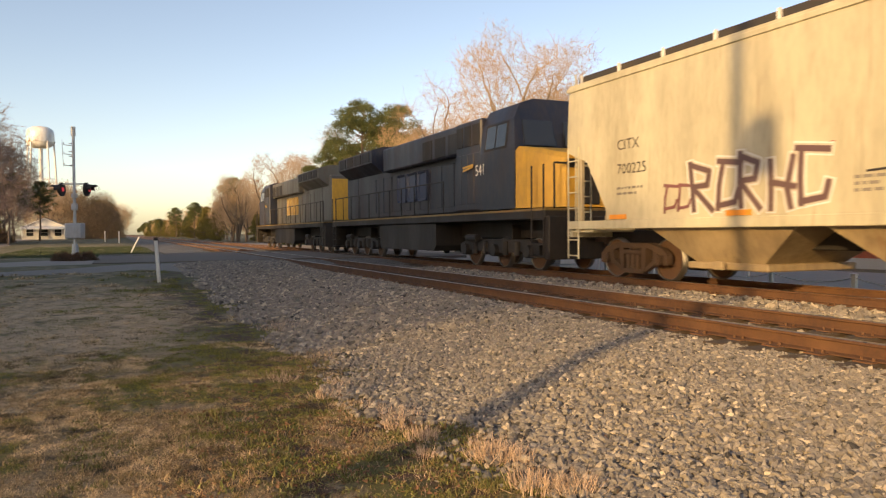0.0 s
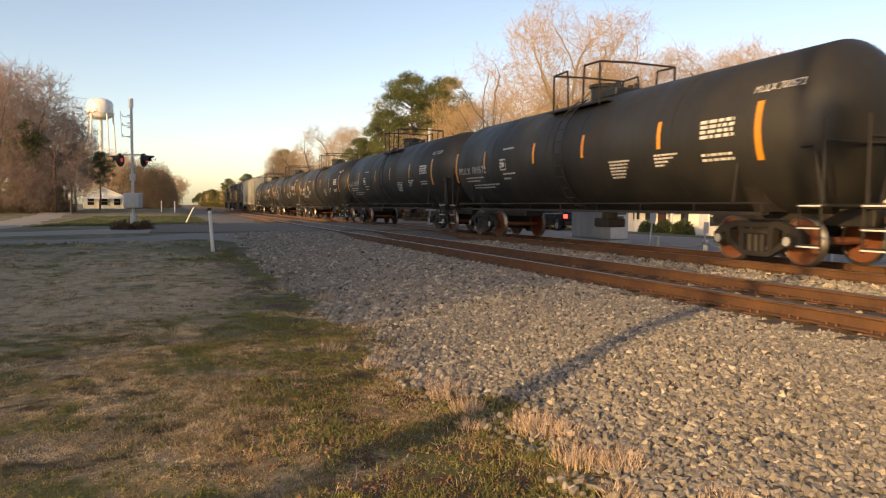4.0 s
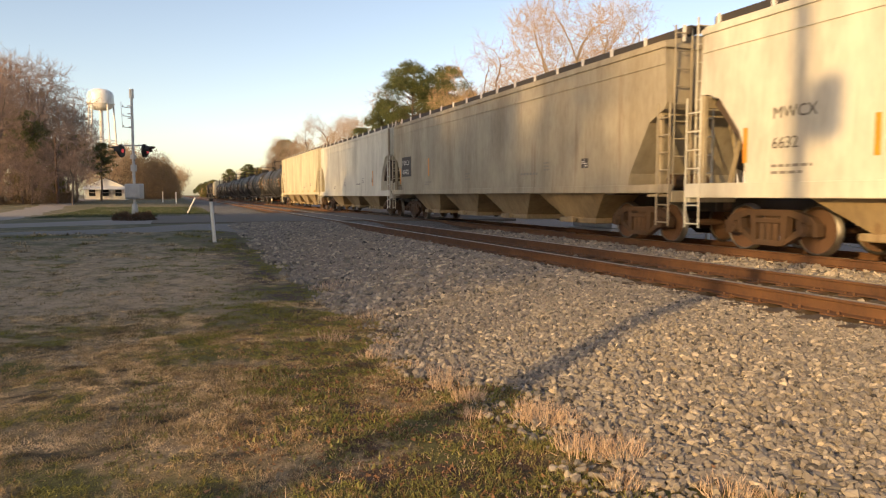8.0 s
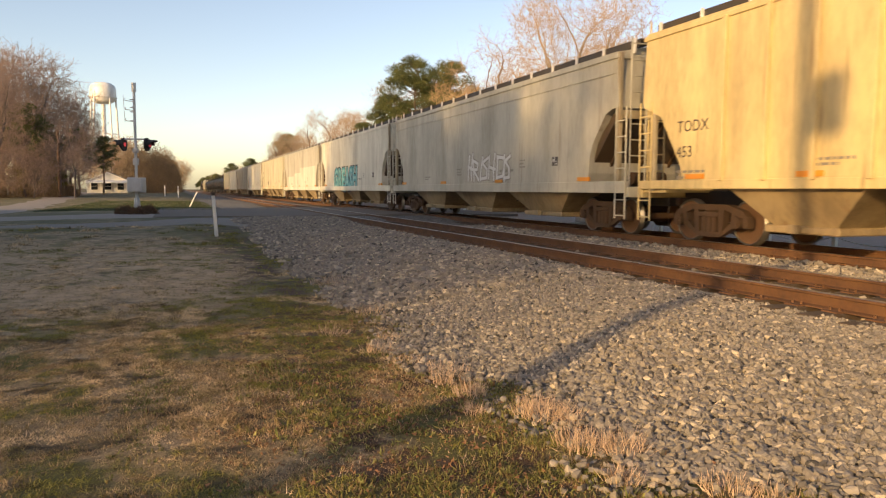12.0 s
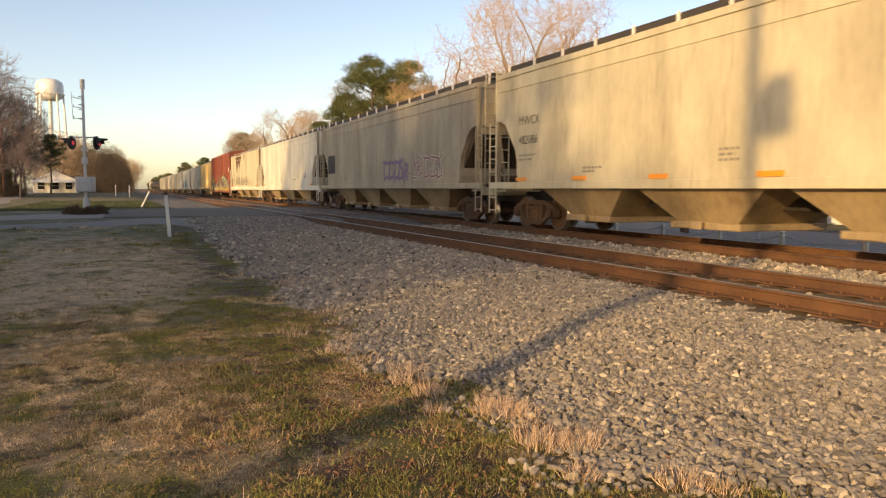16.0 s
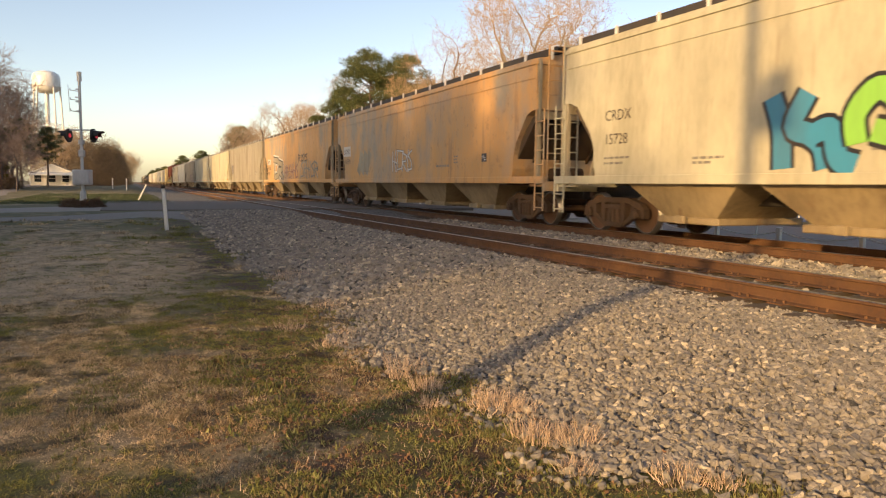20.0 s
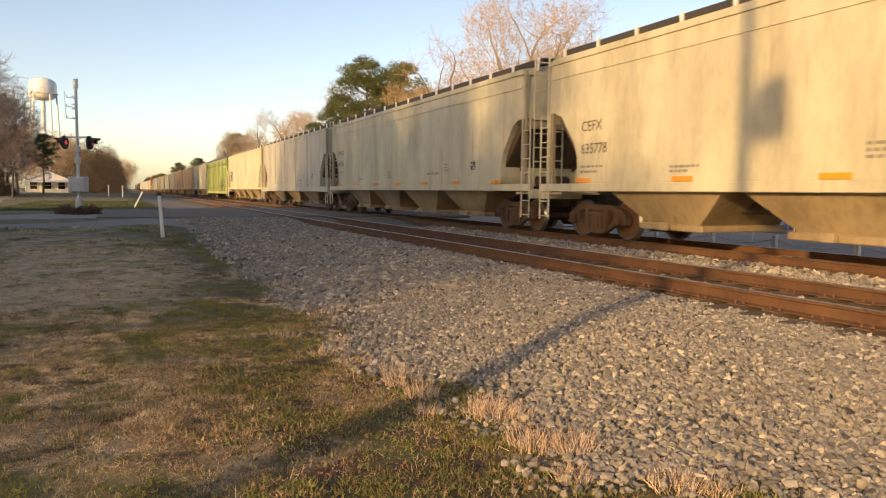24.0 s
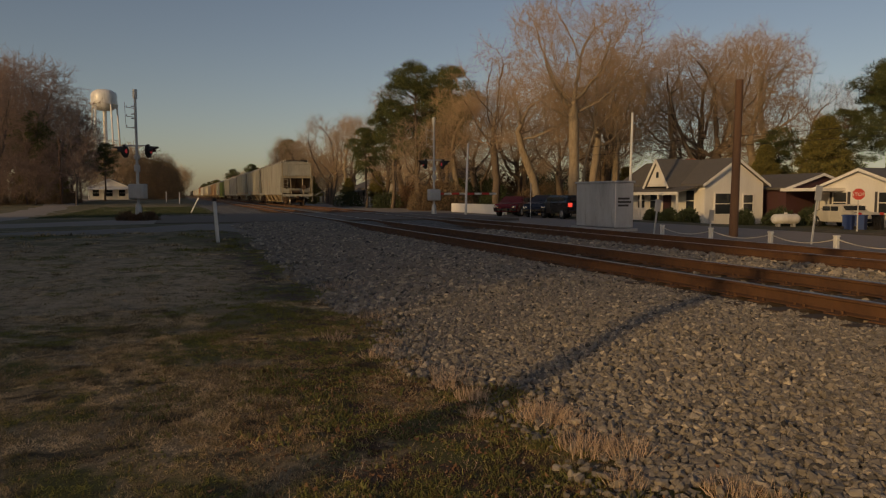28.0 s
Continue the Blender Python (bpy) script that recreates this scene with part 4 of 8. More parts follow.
def hopper(front, rear, body="cream", sill=None, bays=3, label="", deep_sill=False, patch=True, tall=4.46, cage="body", roof_dark=True, straight=False, marks="", number="", orange=0, seam=True, at=None, mark_z=2.45, mark_size=0.38, end=0.65):
    """A covered hopper car: side sheets cut back at the ends, sloped bays below, a running board on the roof."""
    car, length = start_car("hopper_car", front, rear, label or "weathered covered hopper car on far track", "freight car", "freight cars of the train")
    L, sill = length / 2, sill or body
    e, W = L - end, 1.575
    z0 = 1.30
    cut = [(1.80, z0), (1.74, 1.60), (1.02, 2.72), (end + 0.06, 2.98), (end + 0.02, 3.08), (end + 0.01, 3.10), (end, 3.12)] if straight else [(2.02, z0), (1.94, 1.55), (1.92, 1.95), (1.78, 2.30), (1.22, 2.98), (0.92, 3.10), (0.65, 3.12)]
    o = [(L - d, z) for d, z in cut] + [(e, tall), (-e, tall)] + [(-L + d, z) for d, z in reversed(cut)]
    def shell(bm):
        prism(bm, o, -W, W)
        top = [v for v in bm.verts if v.co.z > tall - 0.01]
        for v in top:
            v.co.y *= (e - 0.10) / e
        box(bm, -W - 0.035, W + 0.035, -e + 0.02, e - 0.02, tall - 0.16, tall - 0.06, 0.01)
        prism_y(bm, [(-W + 0.02, tall), (-0.75, tall + 0.16), (0.75, tall + 0.16), (W - 0.02, tall)], -e + 0.12, e - 0.12)
    part("body", shell, body, car)
    if seam:
        part("side_rib", lambda bm: [box(bm, -W - 0.022, -W + 0.01, -e + 0.05, e - 0.05, z, z + 0.05) for z in (tall - 0.52,)], body, car)
    sz0 = 1.04 if deep_sill else 1.14
    part("side_sill", lambda bm: [box(bm, s * (W - 0.03) - 0.05, s * (W - 0.03) + 0.05, -L + 0.28, L - 0.28, sz0, 1.33, 0.012) for s in (-1, 1)], sill, car)
    part("centre_sill", lambda bm: box(bm, -0.33, 0.33, -L + 0.25, L - 0.25, 0.72, 1.10, 0.02), "blackpart", car)
    span = (2 * L - 5.6) / bays
    for i in range(bays):
        c = -L + 2.8 + span * (i + 0.5)
        def bay(bm, c=c):
            a, b2 = span * 0.49, span * 0.20
            v0 = [bm.verts.new((x, c + y, 1.30)) for x, y in ((-1.5, -a), (1.5, -a), (1.5, a), (-1.5, a))]
            v1 = [bm.verts.new((x, c + y, 0.46)) for x, y in ((-1.05, -b2), (1.05, -b2), (1.05, b2), (-1.05, b2))]
            for k in range(4):
                bm.faces.new((v0[k], v0[(k + 1) % 4], v1[(k + 1) % 4], v1[k]))
            bm.faces.new(v1)
            bm.faces.new(v0[::-1])
        bob = part("hopper_bay", bay, "baydirt", car)
        part("outlet_gate", lambda bm, c=c: (box(bm, -1.15, 1.15, c - span * 0.24, c + span * 0.24, 0.33, 0.47, 0.02), rod(bm, (-1.32, c, 0.42), (1.32, c, 0.42), 0.035, 0.035, 8), box(bm, -1.36, -1.26, c - 0.12, c + 0.12, 0.34, 0.50, 0.01)), "baydirt", bob)
    # roof: running boards on brackets, hatches
    part("hatch", lambda bm: [box(bm, -0.30, 0.30, -e + 0.8 + k * (2 * e - 1.6) / 4 + 0.1, -e + 0.8 + (k + 1) * (2 * e - 1.6) / 4 - 0.1, tall + 0.15, tall + 0.30, 0.03) for k in range(4)], "walk", car)
    part("running_board", lambda bm: ([box(bm, s * 0.80 - 0.30, s * 0.80 + 0.30, -e - 0.15, e + 0.15, tall + 0.26, tall + 0.30) for s in (-1, 1)], [box(bm, s * 1.10 - 0.02, s * 1.10 + 0.02, -e - 0.15, e + 0.15, tall + 0.12, tall + 0.30) for s in (-1, 1)]), "walk", car)
    nb = max(6, round(2 * e / 1.42))
    for k in range(nb + 1):
        for s in (-1, 1):
            part("bracket", BRACKET, "letter", car, at=pose(s * 1.15, -e + 2 * e * k / nb, tall))
    # ends: slope sheet stiffeners, platforms, ladders, posts
    for s in (-1, 1):
        # the sheet's colour carries the shade under the car end
        part("slope_sheet", lambda bm: (prism(bm, [(s * (L - 1.05), 3.02), (s * (L - 3.0), 1.32), (s * (L - 3.0), 1.10), (s * (L - 2.6), 1.10), (s * (L - 0.92), 2.92)], -1.42, 1.42)), "slopegrimeshade", car)
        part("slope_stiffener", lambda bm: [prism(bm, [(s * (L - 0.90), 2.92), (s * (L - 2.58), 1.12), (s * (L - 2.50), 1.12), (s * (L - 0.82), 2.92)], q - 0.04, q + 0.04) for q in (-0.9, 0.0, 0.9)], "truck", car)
        part("end_post", lambda bm: ([box(bm, q * 1.50 - 0.05, q * 1.50 + 0.05, s * (L - 0.70) - 0.07, s * (L - 0.70) + 0.07, 1.1, tall - 0.02, 0.01) for q in (-1, 1)], [rod(bm, (q * 0.62, s * (L - 0.45), 1.12), (q * 0.62, s * (L - 1.0), 3.05), 0.05, 0.05, 6) for q in (-1, 1)], box(bm, -1.5, 1.5, s * (L - 0.70) - 0.05, s * (L - 0.70) + 0.05, 2.86, 3.06)), "endgrime", car)
        part("end_platform", lambda bm: (box(bm, -1.5, 1.5, s * (L - 0.72) - 0.45, s * (L - 0.72) + 0.42, 1.06, 1.12), box(bm, -1.53, 1.53, s * (L - 0.30) - 0.06, s * (L - 0.30) + 0.06, 0.94, 1.18, 0.01)), sill, car)
        part("side_ladder", lambda bm: ladder(bm, -1.585, s * (L - 0.28), s * (L - 0.70), 0.42, 3.1), sill, car)
        part("end_ladder", lambda bm: ladder_x(bm, s * (L - 0.36), -1.42, -0.98, 1.1, tall + 0.3), sill, car)
        part("side_ladder", lambda bm: ladder(bm, 1.585, s * (L - 0.28), s * (L - 0.70), 0.42, 3.1), sill, car)
        part("brake_cylinder", lambda bm: rod(bm, (-0.55, s * (L - 1.55), 1.42), (0.45, s * (L - 1.55), 1.42), 0.17, 0.17, 14), "truck", car)
        part("brake_wheel", lambda bm: (rod(bm, (0.7, s * (L - 0.6), 1.9), (0.7, s * (L - 0.56), 1.9), 0.25, 0.25, 16), rod(bm, (0.7, s * (L - 0.6), 1.1), (0.7, s * (L - 0.6), 1.9), 0.03, 0.03, 6)), "truck", car)
        coupler(car, s * (L - 0.72), s)
        truck(car, s * (L - 2.05))
    y = L - 2.0 if at is None else at
    if marks:
        words(car, marks, y, mark_z, mark_size)
    if number:
        words(car, number, y, mark_z - 0.53, mark_size)
        bars(car, [(y, mark_z - 0.86 - 0.12 * k, 0.9 - 0.2 * (k % 2), 0.05) for k in range(2)], "faint")
    bars(car, [(L - 5.2, 1.62, 0.8, 0.05), (L - 5.2, 1.53, 0.5, 0.05), (-L + 6.0, 2.0, 0.35, 0.05), (-L + 6.0, 1.9, 0.3, 0.05), (-L + 6.0, 1.8, 0.35, 0.05), (-L + 7.5, 1.7, 1.1, 0.07), (1.2, 1.85, 0.5, 0.05), (1.2, 1.75, 0.4, 0.05), (1.2, 1.65, 0.5, 0.05)], "faint")
    board = part("notice_panel", lambda bm: box(bm, -W - 0.006, -W + 0.01, -L + 3.6, -L + 3.92, 1.80, 2.05), "darkletter", car)
    part("notice_line", lambda bm: [box(bm, -W - 0.010, -W - 0.004, y0, y0 + w, z, z + h) for y0, w, z, h in ((-L + 3.755, 0.012, 1.81, 0.23), (-L + 3.61, 0.30, 1.915, 0.012), (-L + 3.79, 0.10, 1.95, 0.03), (-L + 3.63, 0.10, 1.84, 0.03))], "letter", board, "white ruled lines")
    for k in range(orange):
        y = L - 2.2 - (2 * L - 4.4) * k / max(1, orange - 1)
        part("reflector", lambda bm: box(bm, -W - 0.03, -W + 0.03, y - 0.28, y + 0.28, 1.35, 1.45), "orange", car)
    return car


def tank_car(front, rear, number, k):
    car, length = start_car("tank_car", front, rear, "black tank car with yellow reflective strips and white lettering", "freight car", "tank cars of the train")
    L, zc, R = length / 2, 2.54, 1.61
    T = L - 0.45
    def shell(bm):
        prof = [(-T, 0.0), (-T + 0.03, 0.45), (-T + 0.12, 0.85), (-T + 0.30, 1.20), (-T + 0.52, 1.42), (-T + 0.75, R)]
        prof = prof + [(-T * 0.5, R), (0, R), (T * 0.5, R)] + [(-y, r) for y, r in reversed(prof)]
        n, rings = 40, []
        for y, r in prof:
            rings.append([bm.verts.new((r * math.cos(i * math.tau / n), y, zc + r * math.sin(i * math.tau / n))) for i in range(n)] if r else [bm.verts.new((0, y, zc))])
        for a, b in zip(rings, rings[1:]):
            for i in range(n):
                j = (i + 1) % n
                if len(a) == 1:
                    bm.faces.new((a[0], b[i], b[j]))
                elif len(b) == 1:
                    bm.faces.new((a[i], b[0], a[j]))
                else:
                    bm.faces.new((a[i], b[i], b[j], a[j]))
    part("tank", shell, "tank", car, smooth=True)
    for y in (-T * 0.55, -0.9, 0.9, T * 0.55):
        part("weld_band", lambda bm: rod(bm, (0, y - 0.02, zc), (0, y + 0.02, zc), R + 0.006, R + 0.006, 40), "tank", car)
    for s in (-1, 1):
        part("stub_sill", lambda bm: (box(bm, -0.33, 0.33, s * (L - 0.4), s * (L - 4.4), 0.74, 1.06, 0.02), prism_y(bm, [(-1.25, 1.55), (-0.9, 1.0), (0.9, 1.0), (1.25, 1.55)], s * (L - 2.55), s * (L - 2.15))), "blackpart", car)
        part("end_platform", lambda bm: (box(bm, -1.5, 1.5, s * (L - 0.75), s * (L - 0.35), 1.10, 1.15), [bar(bm, [(q * 1.5, s * (L - 0.42), 1.1), (q * 1.5, s * (L - 0.42), 2.55)], 0.025) for q in (-1, 1)], bar(bm, [(-1.5, s * (L - 0.42), 2.2), (1.5, s * (L - 0.42), 2.2)], 0.025)), "blackpart", car)
        part("end_handrail", lambda bm: bar(bm, [(-1.36, s * (L - 0.55), 1.15), (-1.36, s * (L - 0.75), 2.15), (-1.46, s * (L - 2.4), 2.15), (-1.5, s * (L - 2.5), 1.15)], 0.028), "blackpart", car)
        part("sill_step", lambda bm: ladder(bm, -1.55, s * (L - 0.40), s * (L - 0.85), 0.36, 1.12, 0.32), "blackpart", car, "black step with pale treads")
        part("step_tread", lambda bm: [box(bm, -1.60, -1.52, s * (L - 0.40), s * (L - 0.85), z, z + 0.025) for z in (0.40, 0.72, 1.10)], "letter", car)
        coupler(car, s * (L - 0.72), s)
        t = truck(car, s * (L - 2.35), "truckdark")
        for d in (-0.89, 0.89):
            part("axle_cap", lambda bm: rod(bm, (-1.185, d, 0.457), (-1.20, d, 0.457), 0.085, 0.085, 14), "galv", t, "pale round axle cap")
        part("strip_end", lambda bm: [bm.faces.new([bm.verts.new((-math.sqrt(R * R - (z - zc) ** 2) - 0.008, (s * (T - 1.42) if s < 0 else T - 0.72) + d * s, z)) for d, z in ((0, a), (0.16, a), (0.16, a + 0.12), (0, a + 0.12))]) for a in [1.95 + 0.12 * i for i in range(9)]], "orange", car, "yellow reflective strip")
    part("walkway", lambda bm: ([box(bm, s * 1.52 - 0.10, s * 1.52 + 0.10, -T + 1.2, T - 1.2, 0.94, 1.00) for s in (-1, 1)], [rod(bm, (s * 1.60, -T + 1.0, 1.16), (s * 1.60, T - 1.0, 1.16), 0.016, 0.022, 6) for s in (-1, 1)], [rod(bm, (s * 1.60, -T + 1.2 + i * (2 * T - 2.4) / 8, 1.00), (s * 1.60, -T + 1.2 + i * (2 * T - 2.4) / 8, 1.16), 0.014, 0.018, 6) for i in range(9) for s in (-1, 1)]), "blackpart", car)
    top = zc + R
    part("manway", lambda bm: (rod(bm, (0, 0.35, top - 0.1), (0, 0.35, top + 0.32), 0.40, 0.40, 20), rod(bm, (0, 0.35, top + 0.32), (0, 0.35, top + 0.40), 0.46, 0.46, 20), box(bm, -0.55, 0.55, -1.0, -0.2, top - 0.1, top + 0.14, 0.04), [rod(bm, (x, y, top), (x, y, top + 0.3), 0.08, 0.08, 8) for x in (-0.3, 0.3) for y in (-0.75, -0.45)]), "tank", car)
    part("top_platform", lambda bm: ([box(bm, s * 0.98 - 0.22, s * 0.98 + 0.22, -1.25, 1.25, top - 0.34, top - 0.30) for s in (-1, 1)], box(bm, -1.2, 1.2, -1.5, -1.2, top - 0.34, top - 0.30), box(bm, -1.2, 1.2, 1.2, 1.5, top - 0.34, top - 0.30)), "blackpart", car)
    z1 = top + 0.72
    for s in (-1, 1):
        for q in (-1, 1):
            part("top_railing", lambda bm: bar(bm, [(s * 1.18, q * 1.22, top - 0.4), (s * 1.18, q * 1.22, z1), (s * 1.18, q * 0.45, z1 + 0.02), (s * 1.18, q * 0.38, top - 0.3)], 0.03), "blackpart", car)
        part("cross_railing", lambda bm: bar(bm, [(-1.18, s * 1.22, z1), (-0.2, s * 1.22, z1 + 0.03), (1.18, s * 1.22, z1)], 0.028), "blackpart", car)
    def arc(bm):
        for y in (-0.22, 0.22):
            pts = [(-(R + 0.14) * math.cos(a), y, zc + (R + 0.14) * math.sin(a)) for a in [radians(-62 + 10 * i) for i in range(13)]]
            bar(bm, pts, 0.024)
        for i in range(11):
            a = radians(-55 + 11 * i)
            rod(bm, (-(R + 0.14) * math.cos(a), -0.22, zc + (R + 0.14) * math.sin(a)), (-(R + 0.14) * math.cos(a), 0.22, zc + (R + 0.14) * math.sin(a)), 0.018, 0.018, 6)
    part("side_ladder", arc, "tank", car)
    part("bottom_outlet", lambda bm: (rod(bm, (0, 0, 0.55), (0, 0, 1.2), 0.22, 0.22, 12), box(bm, -0.3, 0.3, -0.35, 0.35, 0.5, 0.75, 0.03)), "blackpart", car)
    for y in (5.3, 1.66, -1.1, -4.3):
        part("strip", lambda bm: [bm.faces.new([bm.verts.new((-math.sqrt(R * R - (z - zc) ** 2) - 0.008, y + d, z)) for d, z in ((-0.06, a), (0.06, a), (0.06, a + 0.15), (-0.06, a + 0.15))]) for a in (2.35, 2.5, 2.65, 2.8)], "orange", car, "yellow reflective strip")
    cv = (zc, R)
    words(car, number, T - 0.90, 2.22, 0.35, "letter", curve=cv, apart=1.22)
    part("small_emblem", lambda bm: [bm.faces.new([bm.verts.new((-math.sqrt(R * R - (z - zc) ** 2) - 0.006, y, z)) for y, z in q]) for q in [((T - 4.55, a), (T - 4.95, a), (T - 4.95, a + 0.03), (T - 4.55, a + 0.03)) for a in (2.25, 2.58)] + [((b, 2.25), (b - 0.03, 2.25), (b - 0.03, 2.61), (b, 2.61)) for b in (T - 4.55, T - 4.92)] + [((T - 4.64, 2.36), (T - 4.86, 2.36), (T - 4.86, 2.5), (T - 4.64, 2.5))]], "letter", car, "small white square emblem")
    bars(car, [(T - 1.5, 2.06 - 0.11 * i, 1.6 - 0.4 * (i == 1), 0.045) for i in range(2)] + [(T - 2.0, 1.80 - 0.09 * i, 2.2 - 0.5 * i, 0.04) for i in range(2)], "letter", curve=cv)
    bars(car, [(-2.3, 2.15 - 0.075 * i, 0.85 - 0.06 * i, 0.038) for i in range(6)] + [(-4.1, 2.2 - 0.075 * i, 0.8 - 0.16 * i, 0.038) for i in range(4)] + [(T * 0.45, 2.9, 0.8, 0.05), (T * 0.45, 2.1, 0.9, 0.05), (T * 0.45, 1.95, 0.5, 0.05)], "letter", curve=cv)
    bars(car, [(-T + 2.9, 2.75 - 0.10 * i, 0.95, 0.065) for i in range(4)] + [(-T + 2.9, 2.1 - 0.1 * i, 0.9, 0.05) for i in range(2)] + [(T - 4.5, 2.55 - 0.1 * i, 0.28, 0.06) for i in range(3)], "letter", curve=cv)
    words(car, number, -T + 1.62, 3.20, 0.20, "letter", name="end_lettering", curve=cv)
    return car


def boxcar(front, rear, body, label, tall, roof, outside_posts, door, base=0.72, post=None):
    car, length = start_car("boxcar", front, rear, label, "freight car", "freight cars of the train")
    L, W = length / 2, 1.52
    e = L - 0.55
    part("body", lambda bm: box(bm, -W, W, -e, e, base + 0.25, tall, 0.02), body, car)
    part("roof", lambda bm: prism_y(bm, [(-W - 0.04, tall - 0.02), (-W * 0.86, tall + (0.30 if outside_posts else 0.12)), (0, tall + (0.42 if outside_posts else 0.22)), (W * 0.86, tall + (0.30 if outside_posts else 0.12)), (W + 0.04, tall - 0.02)], -e - 0.03, e + 0.03), roof, car)
    part("side_sill", lambda bm: [box(bm, s * W - 0.06, s * W + 0.06, -e, e, base, base + 0.27, 0.01) for s in (-1, 1)], body, car)
    n = 15 if outside_posts else 17
    for i in range(n + 1):
        y = -e + 2 * e * i / n
        if abs(y) < door / 2 - 0.1 and not outside_posts:
            continue
        part("side_post", lambda bm: box(bm, -W - 0.065, -W + 0.01, y - 0.055, y + 0.055, base + 0.2, tall - 0.04, 0.012), post or body, car)
    part("top_chord", lambda bm: box(bm, -W - 0.05, -W + 0.02, -e, e, tall - 0.14, tall, 0.01), body, car)
    if outside_posts:
        part("side_rail", lambda bm: box(bm, -W - 0.085, -W + 0.01, -e, e, tall - 0.62, tall - 0.55, 0.01), "roofdark", car)
        rng = random.Random(5)
        for i in range(13):
            y = -e + 2 * e * (rng.randrange(1, n) / n) + rng.uniform(-0.05, 0.05)
            h = rng.uniform(0.25, 0.75)
            part("green_touch_up", lambda bm: box(bm, -W - 0.072, -W - 0.066, y - rng.uniform(0.05, 0.12), y + rng.uniform(0.05, 0.14), base + 0.3, base + 0.3 + h), "cedargreen", car, "darker green patch of paint")
    else:
        d = door / 2
        part("door", lambda bm: (box(bm, -W - 0.05, -W + 0.01, -d, d, base + 0.22, tall - 0.25, 0.01), [box(bm, -W - 0.09, -W - 0.03, -d, d, z, z + 0.07) for z in (1.6, 2.25, 2.9, 3.55, 4.2)], [box(bm, -W - 0.10, -W - 0.03, q - 0.05, q + 0.05, base + 0.22, tall - 0.25) for q in (-d, 0.0, d)]), body, car)
        part("door_track", lambda bm: [box(bm, -W - 0.13, -W, -d, d * 2.6, z, z + 0.09) for z in (base + 0.12, tall - 0.22)], body, car)
    part("underframe", lambda bm: (box(bm, -0.33, 0.33, -L + 0.25, L - 0.25, 0.62, 0.98, 0.02), [box(bm, -1.4, 1.4, y - 0.06, y + 0.06, 0.78, 1.0) for y in (-4, -2, 0, 2, 4)]), "blackpart", car)
    for s in (-1, 1):
        part("end_rib", lambda bm: [box(bm, -W + 0.06, W - 0.06, s * e - 0.05, s * e + 0.05, z, z + 0.14, 0.03) for z in [1.2 + 0.34 * i for i in range(int((tall - 1.5) / 0.34))]], body, car)
        part("side_ladder", lambda bm: ladder(bm, -W - 0.09, s * (e - 0.06), s * (e - 0.5), 0.45, tall - 0.3 if outside_posts else 2.2), body, car)
        part("end_ladder", lambda bm: ladder_x(bm, s * (e + 0.10), -1.4, -0.95, 0.9, tall - 0.3), body, car)
        coupler(car, s * (L - 0.72), s)
        truck(car, s * (L - 2.3))
    for k in range(6):
        y = e - 0.9 - (2 * e - 1.8) * k / 5
        part("reflector", lambda bm: box(bm, -W - 0.085, -W, y - 0.28, y + 0.28, base + 0.42, base + 0.53), "orange", car)
    return car
def loco_truck(car, y):
    t = part("truck", lambda bm: (box(bm, -0.9, 0.9, -1.9, 1.9, 0.55, 0.85, 0.04), box(bm, -0.7, 0.7, -0.3, 0.3, 0.8, 1.3)), "blackpart", car, at=pose(0, y, 0))
    o = [(-2.5, 0.42), (-2.5, 0.70), (-1.9, 0.86), (1.9, 0.86), (2.5, 0.70), (2.5, 0.42), (1.7, 0.52), (0.5, 0.46), (-0.5, 0.46), (-1.7, 0.52)]
    frame_me = shape(lambda bm: (prism(bm, o, -0.09, 0.09), [rod(bm, (-0.22, q, 0.53), (0.1, q, 0.53), 0.19, 0.19, 14) for q in (-2.0, 0.0, 2.0)], [rod(bm, (-0.12, q, 0.40), (-0.12, q, 0.80), 0.10, 0.10, 10) for q in (-1.35, -0.65, 0.65, 1.35)], rod(bm, (-0.2, 1.0, 0.9), (-0.2, 1.7, 0.9), 0.12, 0.12, 10)))
    for s in (-1, 1):
        part("side_frame", frame_me, "blackpart", t, at=pose(s * 1.02, 0, 0, 0, 0, 0 if s < 0 else 180))
    for dy in (-2.0, 0.0, 2.0):
        w = part("wheelset", DULL_WHEELSET, "browned", t, at=pose(0, dy, WHEEL_R))
        for s in (0, 180):
            part("wheel_tread", TREADS, "tread", t, at=pose(0, dy, WHEEL_R, 0, 0, s))
        WHEELS.append((w, Vector((0, dy, WHEEL_R))))


